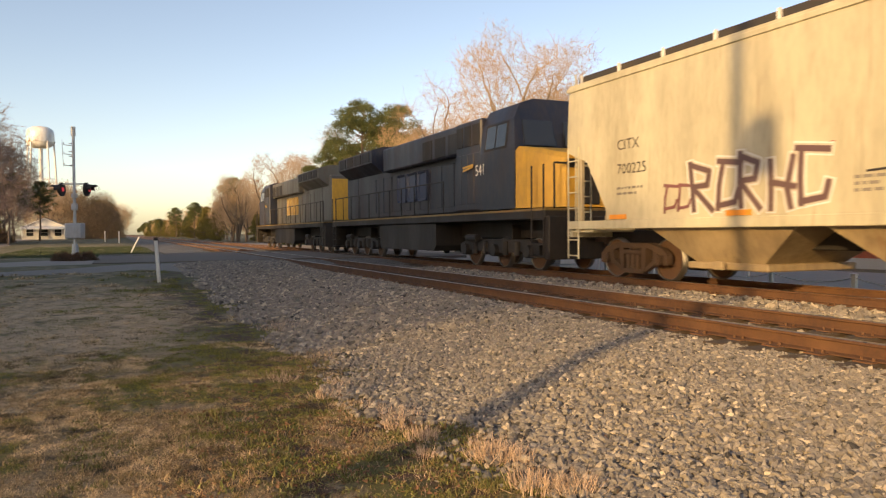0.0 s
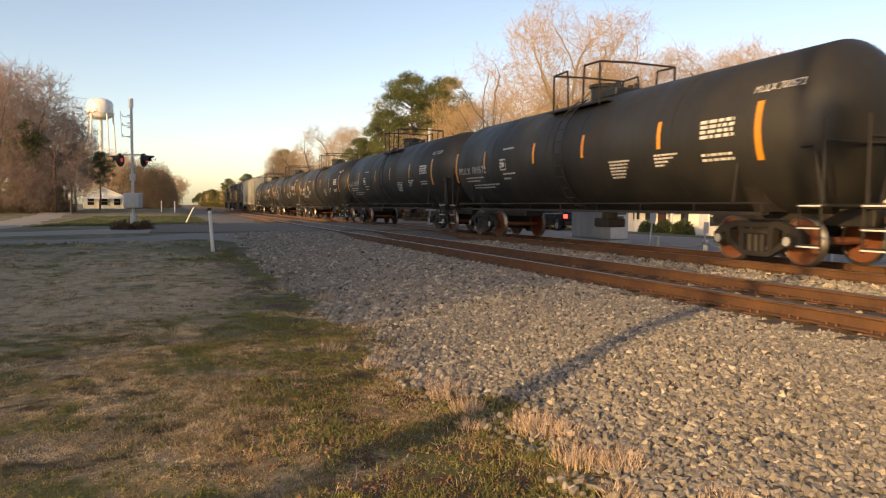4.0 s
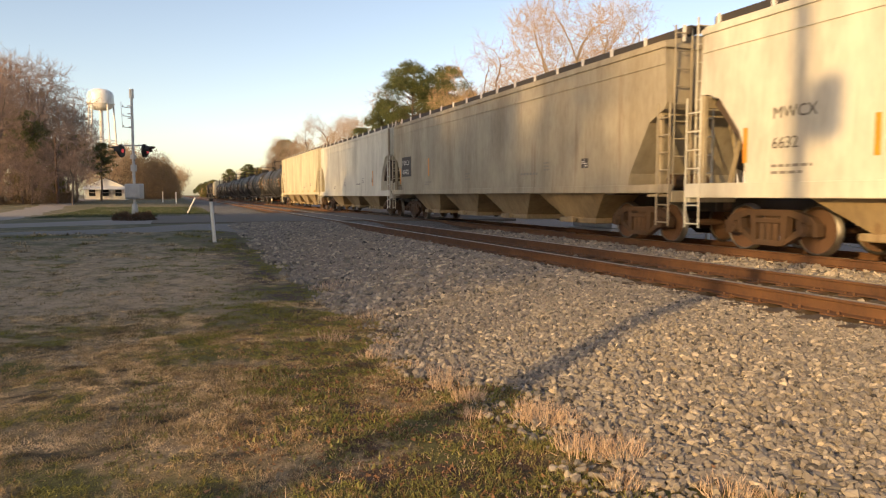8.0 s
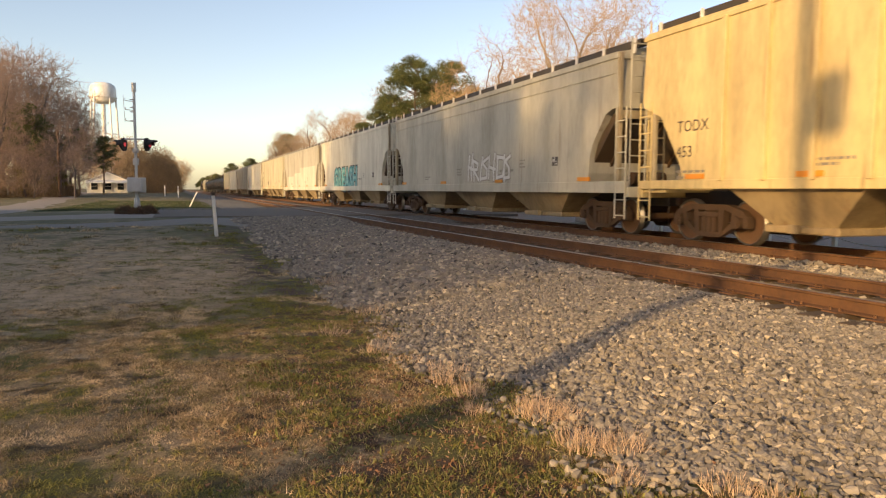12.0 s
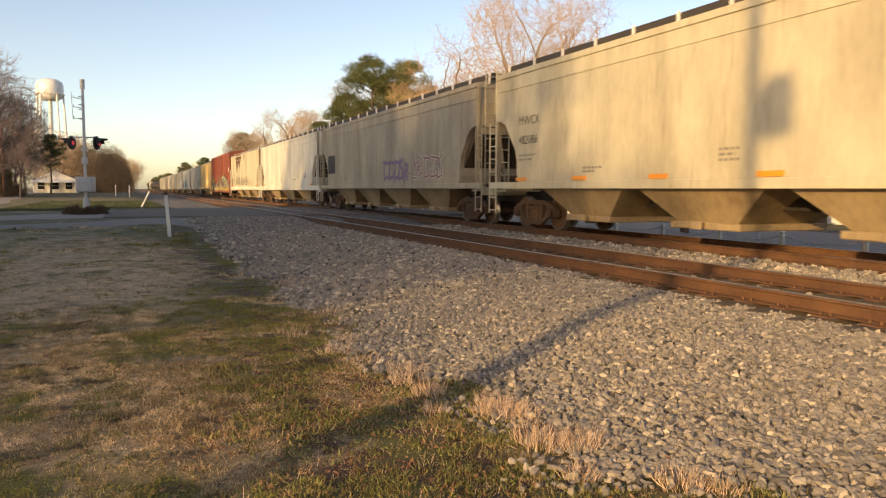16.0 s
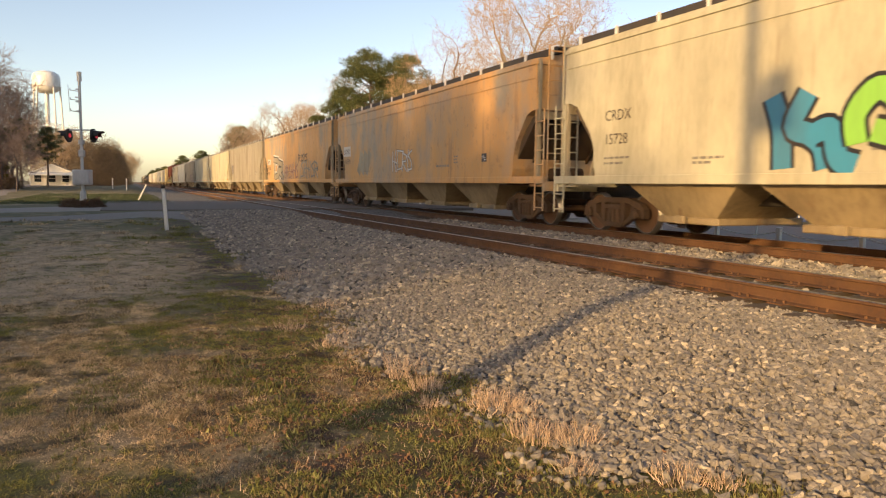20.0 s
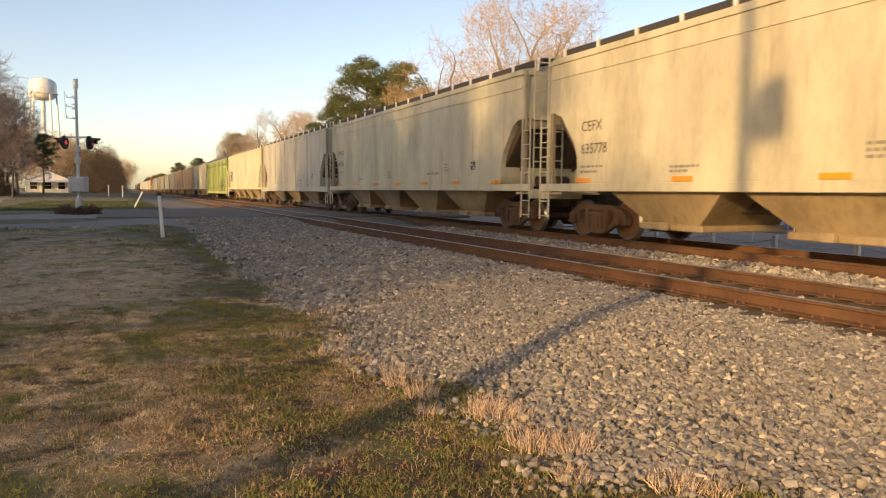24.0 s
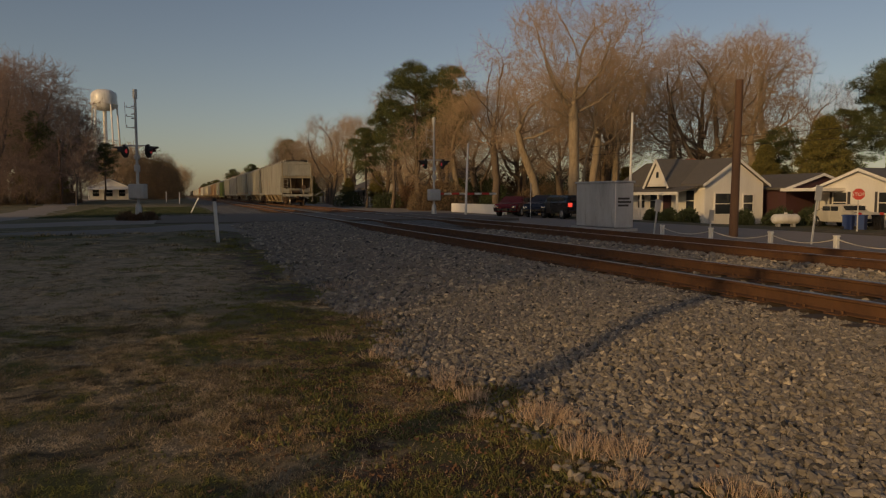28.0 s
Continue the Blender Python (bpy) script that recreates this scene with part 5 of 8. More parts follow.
def locomotive(front, rear, cab_end, label, hood, number, stripes):
    """A six-axle diesel. It is drawn with the cab towards -y and turned when the cab leads."""
    car, length = start_car("locomotive", front, rear, label, "locomotive", "locomotives of the train")
    k = cab_end  # -1: the cab looks back along the train
    L = length / 2
    Y = lambda y: k * y  # y counts towards the cab
    def bx(bm, x0, x1, y0, y1, z0, z1, bevel=0.0):
        a, b = sorted((Y(y0), Y(y1)))
        box(bm, x0, x1, a, b, z0, z1, bevel)
    part("frame", lambda bm: (bx(bm, -1.52, 1.52, -L + 0.9, L - 0.9, 1.42, 1.70, 0.02), bx(bm, -0.4, 0.4, -L + 0.5, L - 0.5, 0.9, 1.42)), "blackpart", car)
    part("sill_stripe", lambda bm: bx(bm, -1.535, 1.535, -L + 0.9, L - 0.9, 1.64, 1.70), "dimyellow", car)
    part("fuel_tank", lambda bm: prism(bm, [(-2.9, 0.62), (-2.7, 0.42), (2.9, 0.42), (3.1, 0.62), (3.1, 1.40), (-2.9, 1.40)], -1.42, 1.42), "blackpart", car)
    part("long_hood", lambda bm: (bx(bm, -0.92, 0.92, -L + 3.4, L - 6.4, 1.74, 4.30, 0.05), bx(bm, -1.25, 1.25, -L + 8.0, L - 6.4, 3.5, 4.40, 0.05)), hood, car)
    for i in range(9):
        y = -L + 5.2 + i * 1.05
        part("hood_door", lambda bm: bx(bm, -0.945, -0.90, y, y + 0.92, 1.95, 3.35, 0.012), hood, car)
    part("radiator_wing", lambda bm: prism_y(bm, [(-0.92, 3.55), (-1.50, 3.95), (-1.50, 4.45), (-0.9, 4.62), (0.9, 4.62), (1.50, 4.45), (1.50, 3.95), (0.92, 3.55)], *sorted((Y(-L + 2.0), Y(-L + 7.2)))), hood, car)
    part("hood_end", lambda bm: bx(bm, -0.92, 0.92, -L + 1.6, -L + 3.4, 1.74, 4.1, 0.06), hood, car)
    part("end_plate", lambda bm: bx(bm, -0.86, 0.86, -L + 1.56, -L + 1.6, 1.8, 3.9, 0.01), "yellow", car)
    part("radiator_grille", lambda bm: [bx(bm, -1.525, -1.49, -L + 2.3 + 1.2 * i, -L + 3.3 + 1.2 * i, 4.0, 4.40) for i in range(4)], "blackpart", car)
    part("exhaust_stack", lambda bm: bx(bm, -0.5, 0.5, 1.0, 2.2, 4.38, 4.62, 0.04), "blackpart", car)
    part("roof_vent", lambda bm: bx(bm, -0.4, 0.4, -1.6, -0.4, 4.38, 4.5, 0.03), "blackpart", car)
    for i in range(3):
        part("air_intake", lambda bm: bx(bm, -1.27, -1.20, L - 9.8 + 1.15 * i, L - 8.9 + 1.15 * i, 3.55, 4.2, 0.02), "blackpart", car)
    part("electrical_locker", lambda bm: bx(bm, -1.48, 1.48, L - 6.4, L - 4.6, 1.74, 4.35, 0.05), "navy", car)
    def cab_shell(bm):
        prism_y(bm, [(-1.52, 1.74), (-1.52, 3.30), (-1.40, 4.10), (-1.16, 4.50), (-0.7, 4.66), (0.7, 4.66), (1.16, 4.50), (1.40, 4.10), (1.52, 3.30), (1.52, 1.74)], *sorted((Y(L - 4.6), Y(L - 2.45))))
        for v in bm.verts:
            if v.co.y * k > L - 3 and v.co.z > 3.3:
                v.co.y -= k * (v.co.z - 3.3) * 0.30
    cab = part("cab", cab_shell, "navy", car)
    def side_pane(bm, y0, y1, z0, z1, out):
        at = lambda z: -1.52 + 0.15 * (z - 3.30) - out
        a, b = sorted((Y(y0), Y(y1)))
        q = [bm.verts.new(p) for p in ((at(z0), a, z0), (at(z0), b, z0), (at(z1), b, z1), (at(z1), a, z1), (at(z0) + 0.05, a, z0), (at(z0) + 0.05, b, z0), (at(z1) + 0.05, b, z1), (at(z1) + 0.05, a, z1))]
        for f in ((0, 1, 2, 3), (7, 6, 5, 4), (0, 4, 5, 1), (1, 5, 6, 2), (2, 6, 7, 3), (3, 7, 4, 0)):
            bm.faces.new([q[i] for i in f])
    part("window_frame", lambda bm: side_pane(bm, L - 4.30, L - 2.95, 3.34, 4.06, 0.012), "blackpart", cab)
    for y in (L - 4.22, L - 3.58):
        part("side_window", lambda bm: side_pane(bm, y, y + 0.56, 3.40, 4.0, 0.022), "pane", cab)
    def screen(bm, q):
        a, b = Y(L - 2.43 - 0.05 * 0.30), Y(L - 2.43 - 0.75 * 0.30)
        v = [bm.verts.new(p) for p in ((q - 0.52, a + k * 0.02, 3.38), (q + 0.52, a + k * 0.02, 3.38), (q + 0.48, b + k * 0.02, 4.05), (q - 0.48, b + k * 0.02, 4.05), (q - 0.52, a - k * 0.04, 3.38), (q + 0.52, a - k * 0.04, 3.38), (q + 0.48, b - k * 0.04, 4.05), (q - 0.48, b - k * 0.04, 4.05))]
        for f in ((0, 1, 2, 3), (7, 6, 5, 4), (0, 4, 5, 1), (1, 5, 6, 2), (2, 6, 7, 3), (3, 7, 4, 0)):
            bm.faces.new([v[i] for i in f])
    for q in (-0.68, 0.68):
        part("windscreen", lambda bm: screen(bm, q), "pane", cab)
    for i in range(3):
        part("locker_louvre", lambda bm: bx(bm, -1.505, -1.47, L - 6.3 + 0.58 * i, L - 5.85 + 0.58 * i, 3.62, 4.22, 0.01), "blackpart", car)
    for i in range(4):
        part("locker_door", lambda bm: bx(bm, -1.495, -1.47, L - 6.35 + 0.44 * i, L - 5.96 + 0.44 * i, 1.95, 3.4, 0.01), "navy", car)
    def nose(bm):
        rows = []
        for y, w, top in ((L - 2.47, 1.50, 3.34), (L - 1.95, 1.42, 3.27), (L - 1.02, 0.78, 3.05)):
            rows.append([bm.verts.new((x, Y(y), z)) for x, z in ((-w, 1.74), (-w, top - 0.12), (-w + 0.12, top), (w - 0.12, top), (w, top - 0.12), (w, 1.74))])
        for a, b in zip(rows, rows[1:]):
            for i in range(6):
                bm.faces.new((a[i], a[(i + 1) % 6], b[(i + 1) % 6], b[i]))
        bm.faces.new(rows[0])
        bm.faces.new(rows[-1][::-1])
    part("nose", nose, "yellow", car)
    part("nose_door", lambda bm: bx(bm, -0.28, 0.28, L - 1.03, L - 0.98, 1.8, 2.95, 0.02), "blackpart", car)
    part("headlight", lambda bm: (bx(bm, -0.22, 0.22, L - 1.05, L - 0.96, 2.72, 2.92, 0.03)), "letter", car)
    part("number_board", lambda bm: bx(bm, -0.75, -0.32, L - 1.05, L - 0.99, 2.70, 2.92), "blackpart", car)
    for s in (-1, 1):
        part("pilot", lambda bm: bx(bm, -1.5, 1.5, s * (L - 1.0), s * (L - 0.75), 0.35, 1.5, 0.03), "blackpart", car)
    for s in (-1, 1):
        def steps(bm):
            for i in range(4):
                bx(bm, -1.55, -1.15, s * (L - 0.95), s * (L - 1.55), 0.40 + 0.33 * i, 0.44 + 0.33 * i)
            for q in (0.95, 1.55):
                rod(bm, (-1.53, Y(s * (L - q)), 0.4), (-1.53, Y(s * (L - q)), 2.75), 0.025, 0.025, 6)
        part("step", steps, "blackpart", car)
        coupler(car, s * (L - 0.75), s)
        loco_truck(car, s * (L - 4.35))
    def rail(bm):
        pts = [-L + 1.3 + i * 1.35 for i in range(int((2 * L - 7.4) / 1.35) + 1)]
        for y in pts:
            rod(bm, (-1.47, Y(y), 1.74), (-1.47, Y(y), 2.72), 0.02, 0.02, 6)
        rod(bm, (-1.47, Y(pts[0]), 2.72), (-1.47, Y(pts[-1]), 2.72), 0.022, 0.022, 6)
        bar(bm, [(-1.2, Y(L - 0.95), 1.7), (-1.2, Y(L - 0.95), 2.8), (0, Y(L - 0.95), 2.8)], 0.025)
    part("handrail", rail, "blackpart", car)
    words(car, number, -4.3 + L - 0.4 if k > 0 else -(L - 4.85), 2.72, 0.44, "letter", -1.555)
    part("stripe_flash", lambda bm: [stroke(bm, [(Y(L - 5.7), 2.92 + 0.09 * i), (Y(L - 5.0), 3.0 + 0.05 * i)], 0.06, -1.56) for i in range(2)], "yellow", car)
    # the railway's mark: plain blocks in its colours
    part("emblem", lambda bm: [bx(bm, -0.962, -0.94, y, y + 0.95, 2.25, 3.3, 0.1) for y in (-2.0, -0.9, 0.2)], "emblem" if stripes == "blue" else "ochre", car)
    for ob in car.children_recursive:  # the bodywork stands taller above the sill
        if ob.location.z > 1.7:
            ob.location.z = 1.7 + (ob.location.z - 1.7) * 1.09
        elif ob.type == "MESH" and not ob.name.startswith(("truck", "side_frame", "wheel")):
            for v in ob.data.vertices:
                if v.co.z > 1.7:
                    v.co.z = 1.7 + (v.co.z - 1.7) * 1.09
    return car


# ---- the train, from its head to its tail: places of the couplings at the start ----
locomotive(60.3, 37.44, 1, "dark blue and grey diesel locomotive with yellow ends", "locogrey", "", "ochre")
locomotive(37.44, 15.2, -1, "dark blue diesel locomotive with yellow nose facing back", "navy", "541", "blue")
c = hopper(15.2, -2.85, "cream", bays=3, straight=True, end=0.22, label="cream covered hopper car with plum and red graffiti", marks="CITX", number="700225", orange=5, seam=False, at=6.86, mark_z=2.86, mark_size=0.33, tall=4.60)
graffiti(c, 4.6, 1.46, 2.9, 0.95, 5, "plumdark", "palespray", 3, 0.105, halo="whitespray")
graffiti(c, 5.4, 1.48, 0.8, 0.5, 2, "plum", "plum", 6, 0.08)
graffiti(c, -2.0, 1.42, 3.6, 0.75, 6, "redspray", "palespray", 8, 0.20, shade="plum")
part("scrawled_line", lambda bm: [stroke(bm, [(1.0, 1.95), (0.1, 2.0), (-0.5, 2.35), (-1.4, 2.42), (-1.7, 2.3), (-3.4, 2.4), (-4.4, 2.35), (-5.6, 2.36)], 0.035, -1.589)], "black", c, "thin black spray line")
part("red_tag", lambda bm: [stroke(bm, [(1.75, 2.42), (1.55, 2.44)], 0.05, -1.583)], "redspray", c, "short red spray mark")
TANKS = (-2.85, -21.1, -39.3, -57.7, -76.0, -94.0, -112.1, -130.7)
for k, num in enumerate(("MULX 700593", "MULX 700591", "MULX 700575", "MULX 700573", "MULX 700572", "MULX 700571", "MULX 700555")):
    tank_car(TANKS[k], TANKS[k + 1], num, k)
c = hopper(-130.7, -151.5, "gold", bays=4, straight=True, end=0.42, label="pale gold covered hopper car with brown streaks", marks="CBFX", number="398228", orange=7, at=8.8, mark_z=2.96, tall=4.58)
c = hopper(-151.5, -170.7, "white", bays=3, deep_sill=True, label="white covered hopper car with deep side sill", orange=0)
part("strip", lambda bm: box(bm, -1.585, -1.57, -6.0, -5.88, 1.6, 2.4), "orange", c, "orange reflective strip")
c = hopper(-170.7, -192.6, "tan", bays=4, straight=True, end=0.42, label="dusty tan long covered hopper car")
part("number_panel", lambda bm: box(bm, -1.582, -1.57, 7.75, 9.15, 1.95, 2.85), "black", c)
words(c, "MWCX", 9.05, 2.47, 0.33, "letter", -1.588)
words(c, "480420", 9.05, 2.05, 0.33, "letter", -1.588)
part("strip", lambda bm: [box(bm, -1.585, -1.57, y - 0.05, y + 0.05, z, z + 0.75) for y, z in ((9.4, 1.6), (5.3, 1.9))], "orange", c, "orange reflective strip")
c = hopper(-192.6, -212.8, "white", bays=3, deep_sill=True, label="white covered hopper car with dark reporting marks", marks="MWCX", number="6632", orange=0, at=7.5, mark_size=0.30)
for y in (8.15, 5.4):
    part("strip", lambda bm: box(bm, -1.59, -1.57, y - 0.05, y + 0.05, 1.7, 2.35), "orange", c, "orange reflective strip")
graffiti(c, -1.0, 1.10, 1.9, 0.22, 6, "black", "black", 12, 0.10)
c = hopper(-212.8, -233.7, "cream", bays=4, straight=True, end=0.42, label="cream covered hopper car with small black scrawl", marks="CBFX", number="398290", orange=6, at=8.55, mark_z=2.93)
graffiti(c, 3.5, 1.62, 1.1, 0.42, 5, "black", "black", 14, 0.07)
c = hopper(-233.7, -253.7, "grey", "white", bays=3, deep_sill=True, label="grey-tan hopper car patched with fresh white paint", orange=5)
part("paint_patch", lambda bm: (box(bm, -1.583, -1.57, -8.0, 7.4, 1.35, 2.30), box(bm, -1.583, -1.57, -8.0, -0.6, 2.30, 2.95), box(bm, -1.583, -1.57, -0.6, 3.2, 2.30, 2.55)), "white", c, "fresh white paint over old lettering")
c = hopper(-253.7, -273.1, "white", bays=3, deep_sill=True, label="white covered hopper car with teal graffiti", orange=2)
sprayed_words(c, "GREASH", 4.65, -2.4, 0.96, 2.62, "teal", "black", 0.075, 0.1, shine="tealpale")
c = hopper(-273.1, -293.6, "grey", bays=3, deep_sill=True, label="pale grey covered hopper car with black scrawl", orange=4)
graffiti(c, 0.2, 1.45, 3.8, 0.85, 6, "whitespray", "faint", 23, 0.13)
c = hopper(-293.6, -309.7, "todx", bays=3, straight=True, end=0.35, label="golden-yellow covered hopper car with outside posts", marks="TODX", number="453", orange=5, tall=4.62, seam=False, at=6.45, mark_z=2.34, mark_size=0.34)
for i in range(11):
    y = -5.95 + 1.1 * i
    part("side_post", lambda bm: box(bm, -1.66, -1.56, y - 0.05, y + 0.05, 1.3, 4.5, 0.01), "todx", c)
c = boxcar(-309.7, -329.6, "brickred", "tall brick-red boxcar with yellow and sage graffiti", 5.08, "brickred", False, 3.6)
words(c, "FLOX", 7.15, 2.36, 0.34, "letter", -1.60)
words(c, "505129", 7.2, 1.90, 0.30, "letter", -1.66, apart=1.6)
part("notice_panel", lambda bm: (box(bm, -1.588, -1.57, -8.1, -7.45, 1.6, 2.0), box(bm, -1.592, -1.58, -8.82, -8.3, 2.95, 3.45)), "letter", c, "white stencilled notice")
part("notice_face", lambda bm: [box(bm, -1.594, -1.585, y, y + 0.24, 1.65, 1.95) for y in (-8.05, -7.75)], "black", c)
ribbon(c, ((9.2, 1.12), (4.0, 1.15), (-2.0, 1.18), (-8.9, 1.15)), 0.44, 0.5, "yellowspray", 0)
ribbon(c, ((9.0, 1.45), (7.0, 1.5), (5.0, 1.55), (4.2, 1.45), (3.0, 1.5), (-0.8, 1.55), (-1.5, 1.66), (-2.4, 1.55), (-3.2, 1.66)), 0.22, 0.26, "indigospray", 1)
ribbon(c, ((-7.4, 1.6), (-8.0, 1.5), (-8.5, 1.58), (-9.0, 1.5)), 0.22, 0.22, "indigospray", 1)
# the left piece: crossed arms
ribbon(c, ((8.9, 2.35), (7.4, 1.75), (6.0, 1.3), (4.9, 1.0)), 0.16, 0.62, "sagespray", 2, "black", "whitespray")
ribbon(c, ((9.0, 1.05), (7.8, 1.4), (6.6, 1.85), (5.2, 2.25)), 0.55, 0.22, "sagespray", 4, "black", "whitespray")
ribbon(c, ((8.3, 2.15), (7.2, 2.2), (5.8, 2.05), (5.2, 2.25)), 0.14, 0.26, "yellowspray", 6, "black")
ribbon(c, ((7.7, 1.0), (7.3, 1.35), (6.9, 1.05)), 0.34, 0.30, "black", 6)
ribbon(c, ((8.6, 1.02), (8.2, 1.22), (7.7, 1.05)), 0.2, 0.14, "yellowspray", 7)
# the middle piece: a steep gable of bands
ribbon(c, ((4.2, 0.98), (3.2, 1.35), (2.2, 1.75), (0.72, 2.62)), 0.40, 0.16, "sagespray", 2, "black", "yellowspray")
ribbon(c, ((0.95, 2.60), (0.2, 1.95), (-0.7, 1.45), (-1.9, 0.98)), 0.16, 0.44, "sagespray", 4, "black", "whitespray")
ribbon(c, ((2.3, 1.1), (1.3, 1.14), (0.2, 1.12)), 0.30, 0.30, "sagespray", 5, "black", "yellowspray")
ribbon(c, ((1.7, 1.62), (0.8, 1.8), (0.1, 1.6)), 0.26, 0.20, "black", 5, None, "violet")
ribbon(c, ((-0.5, 2.2), (-0.75, 1.85), (-1.3, 1.35)), 0.12, 0.30, "sagespray", 6, "black")
# the right piece: a swept arrow round a dark eye
ribbon(c, ((-1.9, 2.18), (-3.2, 2.48), (-5.4, 2.20), (-7.0, 1.75), (-8.8, 0.98)), 0.20, 0.62, "sagespray", 2, "black", "whitespray")
ribbon(c, ((-2.0, 2.05), (-3.4, 2.1), (-4.4, 1.65), (-3.6, 1.25), (-2.6, 1.0)), 0.24, 0.48, "sagespray", 4, "black", "yellowspray")
ribbon(c, ((-2.3, 1.95), (-3.3, 1.9), (-3.85, 1.62), (-3.0, 1.2)), 0.12, 0.34, "black", 6)
ribbon(c, ((-5.0, 2.05), (-4.7, 1.6), (-4.4, 1.3), (-5.4, 0.98)), 0.32, 0.34, "sagespray", 7, "black", "yellowspray")
ribbon(c, ((-5.4, 1.75), (-5.7, 1.45), (-5.9, 1.15)), 0.55, 0.80, "black", 8, "yellowspray")
ribbon(c, ((-5.7, 1.95), (-6.5, 1.6), (-6.6, 1.3), (-6.0, 1.0)), 0.26, 0.2, "yellowspray", 9, "black")
ribbon(c, ((-6.6, 1.02), (-7.4, 1.16), (-8.9, 0.98)), 0.22, 0.12, "yellowspray", 10, "black")
ribbon(c, ((-2.1, 2.32), (-3.8, 2.6), (-5.6, 2.4)), 0.05, 0.07, "yellowspray", 10)
rng = random.Random(17)
for i in range(64):
    y, z, k = rng.uniform(-8.6, 8.8), rng.uniform(1.0, 1.75), rng.choice((-1, 1))
    a, w = rng.uniform(0.5, 1.6), rng.uniform(0.05, 0.13)
    ribbon(c, ((y, z), (y - 0.4 * k * a, z + 0.22 * a), (y - 0.8 * k * a, min(2.55, z + 0.55 * a))), w, 0.012, rng.choice(("sagespray", "whitespray", "indigospray", "yellowspray", "sagespray", "black")), 11 + (i % 5))
c = hopper(-329.6, -349.0, "cream", "white", bays=3, deep_sill=True, label="cream hopper car with rust below its roof and outlined scrawl", marks="NAHX", number="60011", orange=3, at=7.0, mark_size=0.30)
graffiti(c, 5.2, 1.5, 3.0, 0.85, 6, "black", "black", 41, 0.035)
graffiti(c, 1.7, 1.45, 4.5, 0.8, 7, "black", "black", 42, 0.035)
part("rust_patch", lambda bm: [stroke(bm, [(y, 4.40), (y - 0.25, 4.40 - d), (y - 0.15, 4.3 - d * 1.2)], 0.42, -1.582 - 0.001 * i) for i, (y, d) in enumerate(((5.2, 0.3), (4.8, 0.9), (4.4, 1.2), (4.0, 0.7), (3.6, 0.5), (3.1, 0.5), (2.6, 0.8), (2.2, 0.35), (1.7, 0.3), (-0.5, 0.3)))], "rust", c, "orange rust patches")
c = hopper(-349.0, -369.7, "white", bays=3, deep_sill=True, label="white covered hopper car", orange=2)
c = hopper(-369.7, -390.9, "tan", bays=4, label="tan hopper car with faded violet graffiti", orange=0)
part("number_panel", lambda bm: box(bm, -1.582, -1.57, 7.2, 8.6, 1.95, 2.9), "black", c)
graffiti(c, -0.9, 1.5, 3.0, 0.8, 5, "violet", "violet", 51, 0.11)
graffiti(c, -4.3, 1.5, 3.0, 0.85, 5, "plum", "whitespray", 52, 0.09)
c = hopper(-390.9, -412.5, "cream", bays=4, label="cream covered hopper car with dark reporting marks", marks="MWCX", number="482086", orange=7, at=8.75, mark_z=2.9, mark_size=0.34)
c = hopper(-412.5, -433.7, "gold", bays=4, label="pale gold covered hopper car with faint lettering", marks="MWCX", number="482074", orange=6, at=8.6, mark_z=2.9, mark_size=0.34)
c = hopper(-433.7, -454.6, "tan", bays=4, label="dusty tan covered hopper car with a worn dark panel", orange=0)
part("number_panel", lambda bm: box(bm, -1.582, -1.57, 7.2, 8.5, 2.0, 2.85), "wornpanel", c, "worn dark number panel")
bars(c, [(8.1, 2.12, 0.75, 0.16), (8.4, 1.85, 1.0, 0.07), (8.4, 1.74, 0.8, 0.07)], "faint", -1.586)
c = hopper(-454.6, -476.2, "samx", bays=4, label="rust-orange streaked hopper car with pale graffiti", orange=0)
part("number_panel", lambda bm: box(bm, -1.582, -1.57, 7.55, 8.81, 2.47, 2.86), "letter", c)
words(c, "SAMX", 8.72, 2.53, 0.36, "darkletter", -1.586)
words(c, "63552", 8.70, 2.07, 0.35, "darkletter")
bars(c, [(7.72, 2.07, 0.17, 0.25), (8.7, 1.84, 1.0, 0.06), (8.7, 1.74, 0.8, 0.06)], "darkletter")
graffiti(c, 6.4, 1.40, 3.4, 1.45, 2, "tan", "black", 61, 0.22, halo="whitespray")
graffiti(c, 2.4, 1.42, 4.4, 0.95, 6, "plum", "palespray", 62, 0.10)
graffiti(c, -2.6, 1.45, 4.6, 1.05, 5, "faint", "palespray", 64, 0.08)
graffiti(c, -1.9, 2.45, 2.6, 0.5, 3, "black", "black", 63, 0.10)
c = hopper(-476.2, -497.4, "samx", bays=4, label="brown weathered hopper car with pale lettering panel", orange=0)
part("number_panel", lambda bm: box(bm, -1.582, -1.57, 7.6, 8.8, 2.42, 2.90), "letter", c)
words(c, "SAMX", 8.72, 2.52, 0.38, "darkletter", -1.586)
words(c, "635590", 8.65, 2.06, 0.34, "darkletter")
graffiti(c, 1.6, 1.6, 2.4, 0.9, 4, "whitespray", "black", 65, 0.07)
part("pale_blot", lambda bm: [stroke(bm, [(6.2 - 0.6 * i, 1.7), (5.8 - 0.6 * i, 2.4)], 0.5, -1.583) for i in range(3)], "tan", c)
c = hopper(-497.4, -517.6, "cream", bays=4, label="cream hopper car with blue and lime graffiti", marks="CRDX", number="15728", orange=0, at=7.75, mark_z=2.56, mark_size=0.34)
